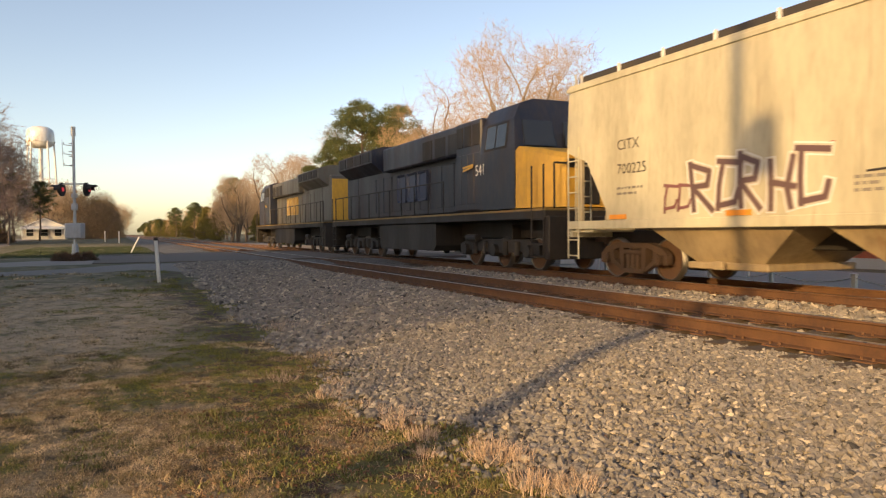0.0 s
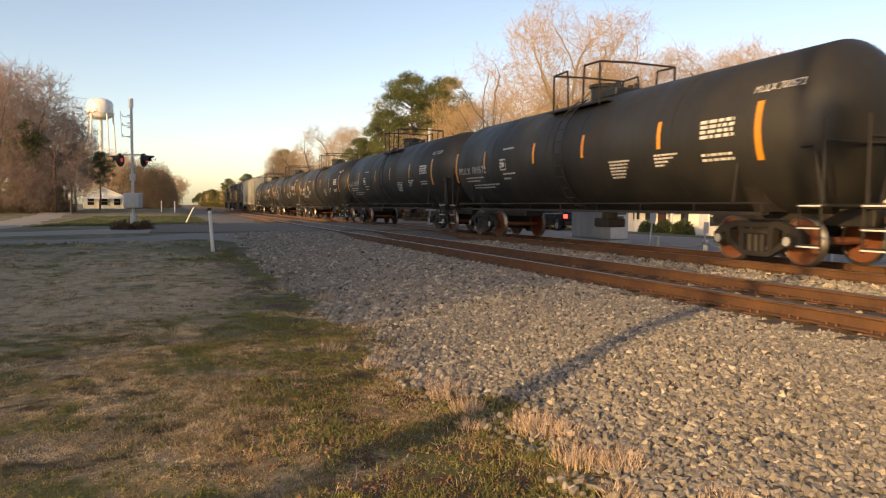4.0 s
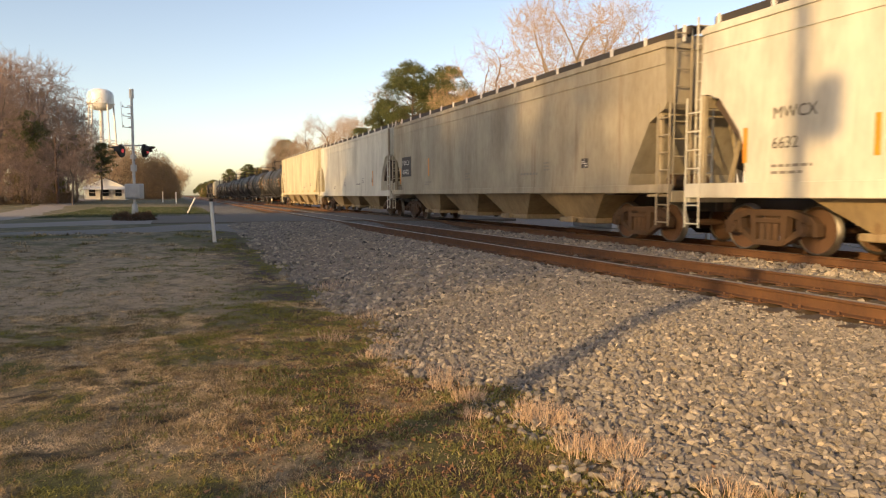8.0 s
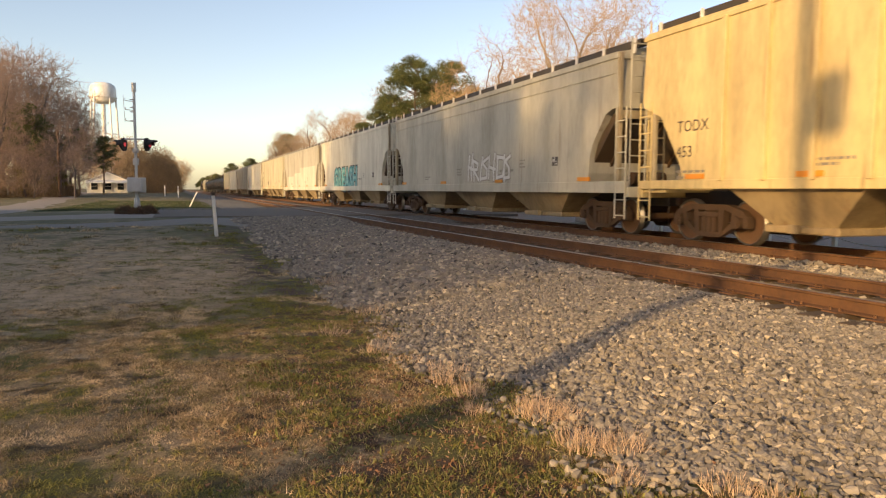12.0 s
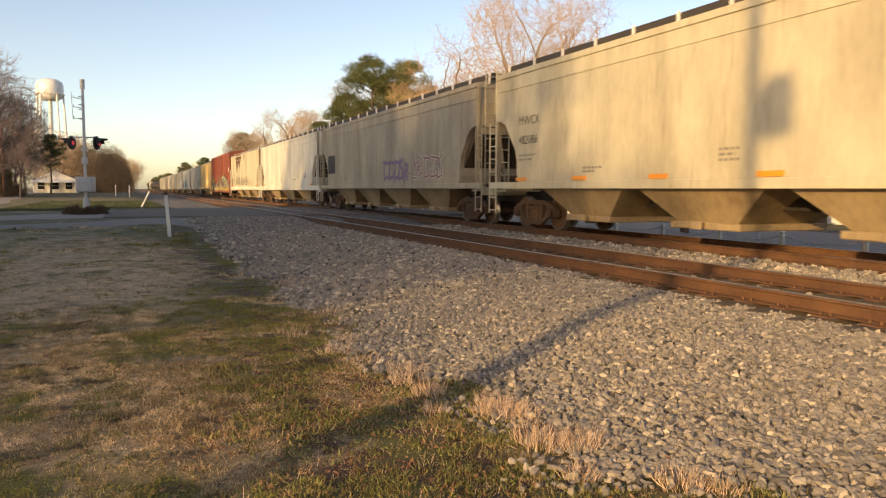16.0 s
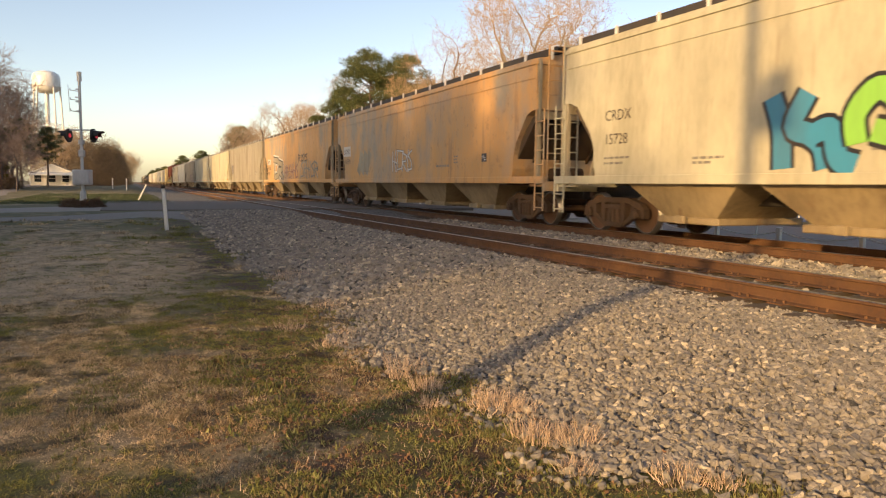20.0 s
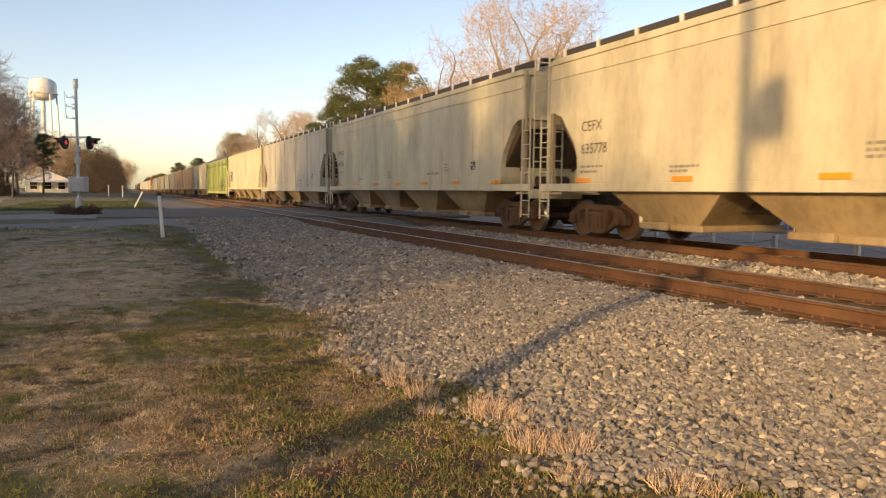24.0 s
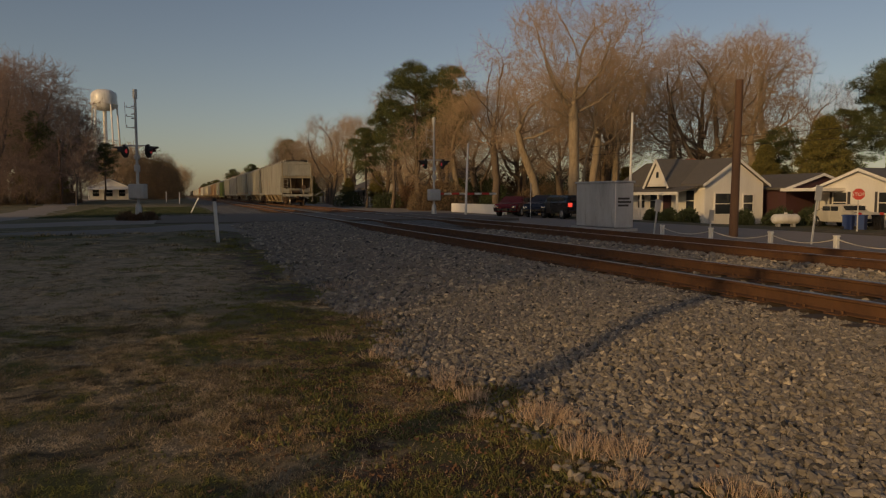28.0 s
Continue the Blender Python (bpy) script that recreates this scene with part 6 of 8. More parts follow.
for k, (mat, pts) in enumerate((("bluespray", ((3.05, 2.62), (2.85, 2.05), (2.80, 1.40))), ("bluespray", ((2.35, 2.62), (2.62, 2.10), (2.30, 1.95), (2.05, 1.75), (1.95, 1.40))), ("bluespray", ((2.2, 1.95), (1.9, 2.0), (1.75, 1.55), (1.45, 1.42))), ("limespray", ((1.45, 1.75), (1.50, 2.20), (1.15, 2.55), (0.78, 2.30), (0.80, 1.85))), ("limespray", ((1.2, 1.95), (0.75, 1.80), (0.45, 1.55), (0.1, 1.5))))):
    ribbon(c, pts, 0.34, 0.36, mat, k, "black", None, -1.580)
c = boxcar(-517.6, -537.9, "lime", "pale lime-green boxcar with dark curved roof", 4.42, "roofdark", True, 0.0, 0.66, "limepostshade")
graffiti(c, -4.2, 1.35, 4.4, 0.85, 5, "black", "black", 77, 0.045, -1.60)
part("notice_panel", lambda bm: box(bm, -1.60, -1.57, -6.82, -6.3, 1.28, 1.62), "letter", c, "white framed notice")
part("notice_face", lambda bm: [box(bm, -1.605, -1.59, y, y + 0.2, 1.34, 1.56) for y in (-6.77, -6.54)], "black", c)
part("strap", lambda bm: bar(bm, [(-1.60, -7.4, 3.62), (-1.60, -8.9, 3.48), (-1.58, -9.75, 3.0), (-1.52, -10.25, 2.25), (-1.50, -10.6, 1.62)], 0.028), "strap", c, "loose fluorescent lime strap")
for y in (8.55, 7.6):
    part("stencil_panel", lambda bm: box(bm, -1.535, -1.51, y - 0.62, y, 1.95, 2.42), "black", c, "black stencilled panel")
    bars(c, [(y - 0.06, z, 0.5, 0.08) for z in (2.26, 2.05)], "letter", -1.540)
bars(c, [(8.5, 2.75, 0.55, 0.2), (8.5, 2.5, 0.6, 0.14)], "letter", -1.530)
rng = random.Random(31)
for i in range(26):
    y, d = rng.uniform(-9.0, 9.0), rng.uniform(0.12, 0.5)
    part("grime_run", lambda bm: stroke(bm, [(y, 4.34), (y + rng.uniform(-0.08, 0.08), 4.34 - d * 0.6), (y + rng.uniform(-0.1, 0.1), 4.34 - d)], rng.uniform(0.03, 0.10), -1.5215), "roofdark", c, "dark grime run")
c = hopper(-537.9, -558.6, "gold", bays=4, label="pale gold hopper car with black number panel", orange=4)
part("number_panel", lambda bm: box(bm, -1.582, -1.57, 6.65, 8.1, 2.0, 2.9), "black", c)
words(c, "MWCX", 7.95, 2.52, 0.33, "letter", -1.588)
words(c, "480455", 7.95, 2.10, 0.33, "letter", -1.588)
c = hopper(-558.6, -578.5, "grey", bays=3, deep_sill=True, label="pale grey hopper car with vertical ribs", orange=0)
for y in (-5.0, -1.8, 1.5, 4.7):
    part("side_rib", lambda bm: box(bm, -1.62, -1.57, y - 0.06, y + 0.06, 1.3, 4.4), "grey", c)
c = hopper(-578.5, -599.6, "cream", bays=4, label="cream covered hopper car with wide bays", marks="MWCX", number="460144", orange=7, at=8.7, mark_z=2.85, mark_size=0.34)
c = hopper(-599.6, -620.8, "cream", bays=4, label="cream covered hopper car with dark reporting marks", marks="CEFX", number="635778", orange=6, at=8.5, mark_z=2.56, mark_size=0.34)
c = hopper(-620.8, -642.7, "dullgrey", bays=4, label="grey covered hopper car at the train's tail", marks="ADMX", number="64215", orange=0, at=8.6, mark_z=2.78, mark_size=0.32)
for y in (4.2, 0.9):
    part("strip", lambda bm: box(bm, -1.585, -1.57, y - 0.05, y + 0.05, 2.2, 2.8), "orange", c, "orange reflective strip")


def motions():
    """The train runs off along its track; its wheels turn."""
    for car, y in CARS:
        walk(car, [(t, pose(FAR_TRACK, y + SPEED * t, 0)) for t in (0, 7, 14, 21, 28)])
    turns = [(i / 15, pose(0, 0, 0, -80 * i)) for i in range(421)]
    for wheelset, place in WHEELS:
        walk(wheelset, [(t, Matrix.Translation(place) @ m) for t, m in turns])
# ---- plants ----
def crown_lobes(rng, low, high, radius, count, flat=0.8):
    """Uneven billows that fill a crown between two heights: centre and radius of each."""
    out, mid, half = [], (low + high) / 2, (high - low) / 2
    for i in range(count):
        a, u = i * 2.4 + rng.uniform(-0.5, 0.5), -0.85 + 1.75 * (i + 0.5) / count
        q = radius * math.sqrt(max(0.05, 1 - 0.85 * u * u)) * rng.uniform(0.52, 0.84)
        r = radius * rng.uniform(0.28, 0.42)
        out.append((q * math.cos(a), q * math.sin(a), min(high - r * flat, mid + u * half), r))
    return np.array(out)


def colony(rng, stems, lobes, step, n, gnarl=0.14, flat=0.8):
    """Limbs that grow from the stems towards points strewn through the crown: places, parents and weights of the joints."""
    P, parent = [], []
    for stem in stems:
        last = -1
        for a, b in zip(stem, stem[1:]):
            a, b = np.array(a, float), np.array(b, float)
            m = max(1, int(np.linalg.norm(b - a) / step))
            for i in range(m + (b is stem[-1])):
                P.append(a + (b - a) * i / m + (rng.normal(size=3) * 0.02 if last >= 0 else 0))
                parent.append(last)
                last = len(P) - 1
        P.append(np.array(stem[-1], float))
        parent.append(last)
    pick = rng.choice(len(lobes), n, p=lobes[:, 3] ** 2 / (lobes[:, 3] ** 2).sum())
    off = rng.normal(size=(n, 3))
    off *= (rng.random((n, 1)) ** 0.42) / np.linalg.norm(off, axis=1, keepdims=True) * np.array([[1, 1, flat]])
    A = lobes[pick, :3] + off * lobes[pick, 3:4]
    P = np.array(P)
    parent = list(parent)
    kids = np.zeros(len(P), int)
    d = np.linalg.norm(A[:, None] - P[None], axis=2)
    near, dist = d.argmin(1), d.min(1)
    for _ in range(140):
        if not len(A):
            break
        free = kids[near] < 3
        if not free.any():
            break
        pull = np.zeros((len(P), 3))
        np.add.at(pull, near[free], (A[free] - P[near[free]]) / (dist[free, None] + 1e-6))
        who = np.unique(near[free])
        v = pull[who]
        v = v / (np.linalg.norm(v, axis=1, keepdims=True) + 1e-6) + rng.normal(size=v.shape) * gnarl + np.array([[0, 0, 0.02]])
        fresh = P[who] + step * v / (np.linalg.norm(v, axis=1, keepdims=True) + 1e-6)
        kids[who] += 1
        kids = np.append(kids, np.zeros(len(who), int))
        base = len(P)
        P = np.vstack([P, fresh])
        parent += list(who)
        d = np.linalg.norm(A[:, None] - fresh[None], axis=2)
        j, m = d.argmin(1), d.min(1)
        nearer = m < dist
        near, dist = np.where(nearer, base + j, near), np.where(nearer, m, dist)
        left = dist > step * 1.15
        A, near, dist = A[left], near[left], dist[left]
    parent = np.array(parent)
    weight = np.zeros(len(P))
    tip = np.ones(len(P), bool)
    tip[parent[parent >= 0]] = False
    weight[tip] = 1
    for i in range(len(P) - 1, -1, -1):
        if parent[i] >= 0:
            weight[parent[i]] += weight[i]
    return P, parent, weight


def bare_tree(at, height, seed, radius, crown_from, trunk_r=0.28, bark="bark", twig="twig", label="tall bare deciduous tree", stems=None, count=11, n=900, step=0.36, twigs=3, twig_len=0.6, thick=1.15, buds=0, name="tree", flat=0.8, reach=2, sprays=2):
    """A leafless tree: a trunk, limbs that divide towards an uneven crown, and a haze of fine twigs."""
    rng = np.random.default_rng(seed)
    lobes = crown_lobes(rng, crown_from, height, radius, count, flat)
    P, parent, weight = colony(rng, stems or [[(0, 0, 0), (0.1, 0.05, crown_from * 0.95)]], lobes, step, n)
    c = np.flatnonzero(parent >= 0)
    p0, p1 = P[parent[c]], P[c]
    rad = trunk_r * (weight / weight.max()) ** 0.66
    r1 = np.maximum(rad[c], 0.007 * thick)
    r0 = np.maximum(np.minimum(rad[parent[c]], r1 * 1.5), 0.008 * thick)
    r0 = np.where(p0[:, 2] < 0.05, r1 * 1.35, r0)
    big = weight[c] > weight.max() * 0.03
    tree = thing(name, label, "tree", at)
    lap = (p1 - p0) / (np.linalg.norm(p1 - p0, axis=1, keepdims=True) + 1e-9) * 0.45 * r1[:, None]
    v, f = tubes((p0 - lap)[big], (p1 + lap)[big], r0[big], r1[big], 9)
    v = np.where((v[:, 2:3] < 0.02), v - np.array([[0, 0, 0.5]]), v)
    part("trunk", mesh_of(v, f, bark), None, tree, smooth=True)
    v, f = tubes(p0[~big], p1[~big], r0[~big], r1[~big], 3)
    tagged(part("branchwork", mesh_of(v, f, twig), None, tree), kind="stuff")
    fine = weight[c] <= reach
    base, dirs = p1[fine], (p1 - p0)[fine]
    dirs = dirs / (np.linalg.norm(dirs, axis=1, keepdims=True) + 1e-9)
    joints, ways = [], []
    base, dirs = np.repeat(base, sprays, 0), np.repeat(dirs, sprays, 0) + rng.normal(size=(len(base) * sprays, 3)) * 0.55
    dirs /= np.linalg.norm(dirs, axis=1, keepdims=True)
    size = rng.uniform(0.5, 1.2, (len(base), 1)) * twig_len * 0.75
    for k in range(3):
        end = base + dirs * size
        v, f = tubes(base, end, np.full(len(base), (0.0085 - 0.002 * k) * thick), np.full(len(base), (0.0065 - 0.002 * k) * thick), 3)
        joints.append((v, f))
        ways.append((base, end, dirs))
        base, dirs = end, dirs + rng.normal(size=dirs.shape) * 0.28 + np.array([[0, 0, 0.04]])
        dirs = dirs / np.linalg.norm(dirs, axis=1, keepdims=True)
    offs = np.cumsum([0] + [len(v) for v, f in joints])
    tagged(part("spray", mesh_of(np.concatenate([v for v, f in joints]), np.concatenate([f + o for (v, f), o in zip(joints, offs)]), twig), None, tree), kind="stuff")
    base, dirs = np.concatenate([w[1] for w in ways]), np.concatenate([w[2] for w in ways])
    p = np.repeat(base, twigs, 0) - np.repeat(dirs, twigs, 0) * rng.uniform(0, twig_len * 0.6, (len(base) * twigs, 1))
    d = np.repeat(dirs, twigs, 0) + rng.normal(size=p.shape) * 0.55
    d[:, 2] += 0.12
    d /= np.linalg.norm(d, axis=1, keepdims=True)
    ln = rng.uniform(0.35, 1.25, len(p)) * twig_len
    v, f = slivers(p, d, ln, rng.uniform(0.008, 0.016, len(p)) * thick, rng)
    part("crown", mesh_of(v, f, twig), None, tree)
    if buds:
        m = len(p) * buds // 10
        j = rng.choice(len(p), m)
        v, f = slivers(p[j] + d[j] * ln[j][:, None] * rng.uniform(0.3, 1, m)[:, None], rng.normal(size=(m, 3)) * 0.6 + d[j], rng.uniform(0.03, 0.08, m), rng.uniform(0.02, 0.04, m), rng)
        tagged(part("blossom_haze", mesh_of(v, f, "bud"), None, tree), kind="stuff")
    return tree


def needle_tree(at, height, seed, trunk_r, crown_from, width, mat="needle", label="tall green pine", clumps=170, per=70, size=0.9, cone=0.35, bark="bark", name="pine_tree", blade=0.05):
    rng = np.random.default_rng(seed)
    tree = thing(name, label, "tree", at)
    n = 9
    z = np.linspace(-0.3, height * 0.96, n)
    wob = np.cumsum(rng.normal(size=(n, 2)) * 0.10, 0) * (np.arange(n) > 0)[:, None]
    C = np.column_stack([wob, z])
    R = trunk_r * (1 - 0.85 * np.linspace(0, 1, n))
    v, f = tubes(C[:-1], C[1:], R[:-1], R[1:], 8)
    part("trunk", mesh_of(v, f, bark), None, tree, smooth=True)
    t = rng.random(clumps) ** 0.85
    zz = height * (crown_from + (1 - crown_from) * t)
    reach = width * (1 - t) ** cone * rng.uniform(0.30, 1.0, clumps) * (0.55 + 0.9 * np.minimum(1, t * 3.5)) / 1.2
    ang = rng.uniform(0, math.tau, clumps)
    ends = np.column_stack([np.cos(ang) * reach, np.sin(ang) * reach, zz])
    start = np.column_stack([np.interp(zz * 0.94, z, C[:, 0]), np.interp(zz * 0.94, z, C[:, 1]), zz * 0.94 - 0.15 * reach])
    ends[:, :2] += start[:, :2]
    v, f = tubes(start, ends, np.full(clumps, 0.05), np.full(clumps, 0.015), 4)
    part("branchwork", mesh_of(v, f, bark), None, tree)
    sz = size * rng.uniform(0.6, 1.25, clumps)
    off = rng.normal(size=(clumps, per, 3))
    off /= np.linalg.norm(off, axis=2, keepdims=True)
    off *= rng.random((clumps, per, 1)) ** 0.45
    off[:, :, 2] *= 0.55
    p = (ends[:, None] + off * sz[:, None, None]).reshape(-1, 3)
    d = off.reshape(-1, 3) + rng.normal(size=p.shape) * 0.5
    d[:, 2] += 0.35
    d /= np.linalg.norm(d, axis=1, keepdims=True)
    v, f = slivers(p, d, rng.uniform(0.18, 0.42, len(p)), rng.uniform(0.6, 1.4, len(p)) * blade, rng)
    part("crown", mesh_of(v, f, mat), None, tree)
    return tree


def shrub(at, w, h, seed, mat="shrub", label="dark clipped evergreen shrub", n=2500, name="shrub", long=0.09):
    rng = np.random.default_rng(seed)
    p = rng.normal(size=(n, 3))
    p /= np.linalg.norm(p, axis=1, keepdims=True)
    p *= rng.random((n, 1)) ** 0.3 * (1 + 0.08 * np.sin(p[:, :1] * 7) + 0.07 * np.cos(p[:, 1:2] * 9))
    p[:, 2] = np.abs(p[:, 2])
    d = p + rng.normal(size=p.shape) * 0.5
    d /= np.linalg.norm(d, axis=1, keepdims=True)
    v, f = slivers(p * np.array([[w / 2, w / 2, h]]), d, rng.uniform(0.6, 1.6, n) * long, rng.uniform(0.5, 1.2, n) * long * 0.6, rng)
    b = thing(name, label, "shrub", at)
    part("foliage", mesh_of(v, f, mat), None, b)
    for a in (0, 1.3, 2.6, 3.9, 5.2):
        part("stem", lambda bm: rod(bm, (0, 0, -0.1), (w * 0.3 * math.cos(a), w * 0.3 * math.sin(a), h * 0.7), 0.02, 0.01, 5), "bark", b)
    return b


def on(x, y, turn=0):
    return pose(x, y, lie(x, y), 0, 0, turn)


# trees past the tracks
syc = bare_tree(on(27.5, 47.2, 90), 16.1, 11, 6.1, 7.4, 0.38, "palebark", "bud", "tall pale-barked bare sycamore lit by low sun", [[(0, 0, 0), (0.1, 0, 4.5), (-0.1, 0.2, 8.0)], [(0.1, -0.5, 0), (0.5, -1.2, 4.0), (0.8, -2.0, 6.0)]], 17, 1900, 0.34, 2, 0.55, 1.1, 3)
bare_tree(on(30.6, 50.5), 13.0, 12, 4.4, 5.5, 0.30, "palebark", "bud", "bare sycamore with leaning pale trunk", [[(0, 0, 0), (0.5, 0, 3.0), (1.1, 0.2, 6.0)]], 10, 700, buds=2)
stout = bare_tree(on(27.3, 61.0), 15.4, 13, 4.3, 4.8, 0.34, "bark", "bud", "stout bare tree with rusty late leaves", [[(0, 0, 0), (0.1, 0, 3.0), (-0.2, 0.1, 6.0)]], 13, 1000, buds=5)
bare_tree(on(29.0, 55.5), 12.0, 14, 4.0, 5.0, 0.34, "palebark", "twig", "bare tree with pale leaning trunk", [[(0, 0, 0), (-0.6, 0.2, 3.2), (-1.6, 0.3, 5.6), (-2.0, 0.3, 7.0)]], 9, 600, buds=1)
wide = bare_tree(on(43.5, 52.0), 16.2, 15, 6.2, 4.5, 0.42, "bark", "twig", "wide bare tree behind the houses", [[(0, 0, 0), (0.2, 0.1, 4.0)], [(0.3, 0.2, 0), (1.4, 0.3, 5.0)]], 15, 1200, buds=1)
tall = bare_tree(on(51.0, 54.0), 17.0, 16, 5.0, 5.5, 0.38, "palebark", "bud", "tall bare tree behind the houses", [[(0, 0, 0), (0.4, 0, 4.0), (0.9, 0.2, 7.0)]], 13, 1000, buds=2)


def more(kind, rows):
    for x, y, r, s in rows:
        c = copy_thing(kind, on(x, y, r))
        c.scale = kind.scale * s


more(wide, ((37.0, 58.0, 80, 0.95), (47.5, 57.0, 200, 1.05), (41.0, 66.0, 300, 0.95), (45.0, 72.0, 110, 0.9), (29.0, 68.0, 120, 0.75), (38.0, 76.0, 160, 0.85), (33.5, 60.0, 220, 0.75), (58.0, 54.0, 130, 0.78), (34.0, 70.0, 20, 0.9), (26.0, 84.0, 170, 0.9), (33.0, 92.0, 250, 0.9), (22.0, 112.0, 15, 0.85), (27.5, 118.0, 95, 0.9), (22.5, 68.0, 210, 0.55), (24.0, 88.0, 10, 0.6), (18.5, 128.0, 20, 0.7), (20.0, 136.0, 220, 0.75), (52.0, 64.0, 20, 0.9)))
more(tall, ((35.5, 54.0, 230, 0.72), (55.0, 62.0, 220, 0.9), (42.5, 56.0, 10, 0.9), (25.5, 66.0, 100, 0.7), (46.5, 49.0, 140, 0.88), (39.5, 60.0, 60, 0.95), (31.0, 80.0, 100, 0.8), (23.5, 105.0, 170, 0.75)))
needle_tree(on(24.0, 73.5), 15.2, 21, 0.30, 0.38, 4.6, label="tall dark green pine among bare trees", clumps=95, per=330, size=1.0, blade=0.055)
pine = needle_tree(on(26.6, 72.0), 14.6, 22, 0.28, 0.42, 4.2, label="tall green pine with open crown", clumps=70, per=330, size=1.0, blade=0.055)
more(pine, ((22.0, 77.0, 90, 0.80), (20.4, 82.0, 200, 0.62), (28.5, 80.0, 140, 0.95), (54.3, 43.5, 10, 0.87), (57.5, 45.0, 80, 0.85), (51.5, 45.0, 250, 0.60), (62.0, 46.0, 170, 0.8), (46.0, 46.5, 40, 0.5)))
far_pines = [(17.5 + 9 * random.random(), 140 + 22 * i + random.uniform(-8, 8), random.uniform(0, 360), random.uniform(0.5, 0.82)) for i in range(34)]
more(pine, far_pines)
cedar = needle_tree(on(45.5, 42.0), 7.6, 31, 0.2, 0.04, 3.3, "cedar", "dense olive-green cedar beside the house", 230, 130, 0.6, 0.9, name="cedar_tree", blade=0.07)
more(cedar, ((43.4, 45.0, 70, 0.75), (49.5, 43.0, 130, 0.66), (39.0, 52.0, 20, 0.55), (25.0, 95.0, 60, 0.6), (22.5, 100.0, 160, 0.5), (41.0, 60.0, 140, 0.6), (46.0, 63.0, 240, 0.6), (29.0, 74.0, 200, 0.45), (58.0, 58.0, 20, 0.6), (36.0, 88.0, 70, 0.6), (21.0, 122.0, 110, 0.6), (55.0, 42.5, 30, 0.5)))
for i, (x, y, w, h) in enumerate(((24.0, 66.0, 6, 3.6), (29.5, 70.0, 7, 5.0), (33.0, 75.0, 8, 6.0), (36.0, 68.0, 6, 4.5), (40.0, 74.0, 8, 6.5), (27.0, 79.0, 7, 4.5), (44.0, 70.0, 8, 6.0), (48.0, 68.0, 8, 6.0), (53.0, 66.0, 8, 6.0), (58.0, 64.0, 8, 6.0), (64.0, 60.0, 8, 6.0), (37.0, 82.0, 9, 7.0), (31.5, 62.5, 4, 3.0), (54.0, 47.0, 8, 5.0), (60.0, 45.0, 9, 5.0), (49.0, 48.0, 7, 4.5), (65.0, 50.0, 9, 6.0))):
    shrub(on(x, y), w * 1.15, h * 0.72, 90 + i, ("browntree", "shrub", "brush")[i % 3], "dark tangled undergrowth behind the street", 9000, "undergrowth", 0.20)
# trees on the near side, far along
near = bare_tree(on(-17.5, 104.0), 18.0, 41, 7.0, 3.6, 0.42, "greybark", "greytwig", "large bare grey-brown tree beside the lane", [[(0, 0, 0), (0.1, 0.1, 3.4)], [(0.3, -0.2, 0), (1.2, -0.5, 4.2)]], 17, 1300, 0.42, 3, 0.8, 2.3)
more(near, ((-20.0, 96.0, 310, 0.9), (-22.0, 112.0, 150, 1.0), (-14.0, 112.0, 250, 0.68), (-28.0, 120.0, 40, 1.05), (-19.0, 84.0, 200, 0.72), (-17.0, 124.0, 100, 0.9), (-24.0, 98.0, 20, 0.85), (-35.0, 135.0, 70, 1.1), (-44.0, 150.0, 170, 1.2)))
more(pine, ((-16.5, 96.0, 30, 0.72), (-20.5, 100.0, 140, 0.8), (-15.5, 108.0, 0, 0.55), (-24.0, 130.0, 200, 0.9)))
more(cedar, ((-14.5, 101.0, 0, 0.6), (-18.0, 108.0, 90, 0.8), (-21.0, 120.0, 300, 0.9), (-26.0, 105.0, 50, 0.8)))
low = bare_tree(on(-13.2, 96.0), 7.2, 47, 3.0, 0.8, 0.12, "greybark", "greytwig", "low bare thicket of upright stems", None, 9, 400, 0.30, 2, 0.6, 2.2, name="thicket")
more(low, ((-12.6, 101.0, 70, 0.8), (-16.0, 92.0, 160, 0.8), (-19.5, 90.0, 250, 0.75), (-22.0, 94.0, 110, 0.8), (-14.5, 88.0, 300, 0.6), (-25.0, 92.0, 40, 0.8), (-17.5, 86.0, 90, 0.55)))
for x, y, w, h, sd in ((-4.4, 150.0, 7.0, 9.0, 71), (-6.6, 160.0, 8.0, 10.0, 72), (-3.2, 172.0, 7.5, 9.5, 73), (-2.6, 195.0, 8.0, 9.5, 74), (-2.0, 225.0, 8.0, 9.5, 75)):
    shrub(on(x, y), w, h, sd, "browntree", "dense rounded brown tree beside the line", 15000, "round_tree", 0.17)
bare_tree(on(-10.6, 88.0), 8.5, 48, 2.8, 2.2, 0.10, "greybark", "greytwig", "small bare tree at the lane's edge", None, 8, 350, 0.3, 3, 0.6, 2.2)
more(pine, ((-9.9, 113.0, 60, 0.55), (-12.6, 109.0, 200, 0.6)))
clump = bare_tree(on(-9.5, 172.0), 9.6, 43, 4.6, 1.8, 0.25, "greybark", "bud", "bare tree beyond the lane", None, 12, 700, 0.38, 3, 0.8, 2.6, 1)
more(clump, ((-1.0, 260.0, 80, 1.1), (-0.6, 320.0, 150, 1.2), (-12.0, 190.0, 250, 1.3), (-16.0, 210.0, 10, 1.4), (-13.0, 175.0, 100, 1.2), (-5.0, 240.0, 30, 1.3)))
more(cedar, [(-1.5 - 5 * random.random(), 200 + 24 * i, random.uniform(0, 360), random.uniform(1.0, 1.5)) for i in range(22)])
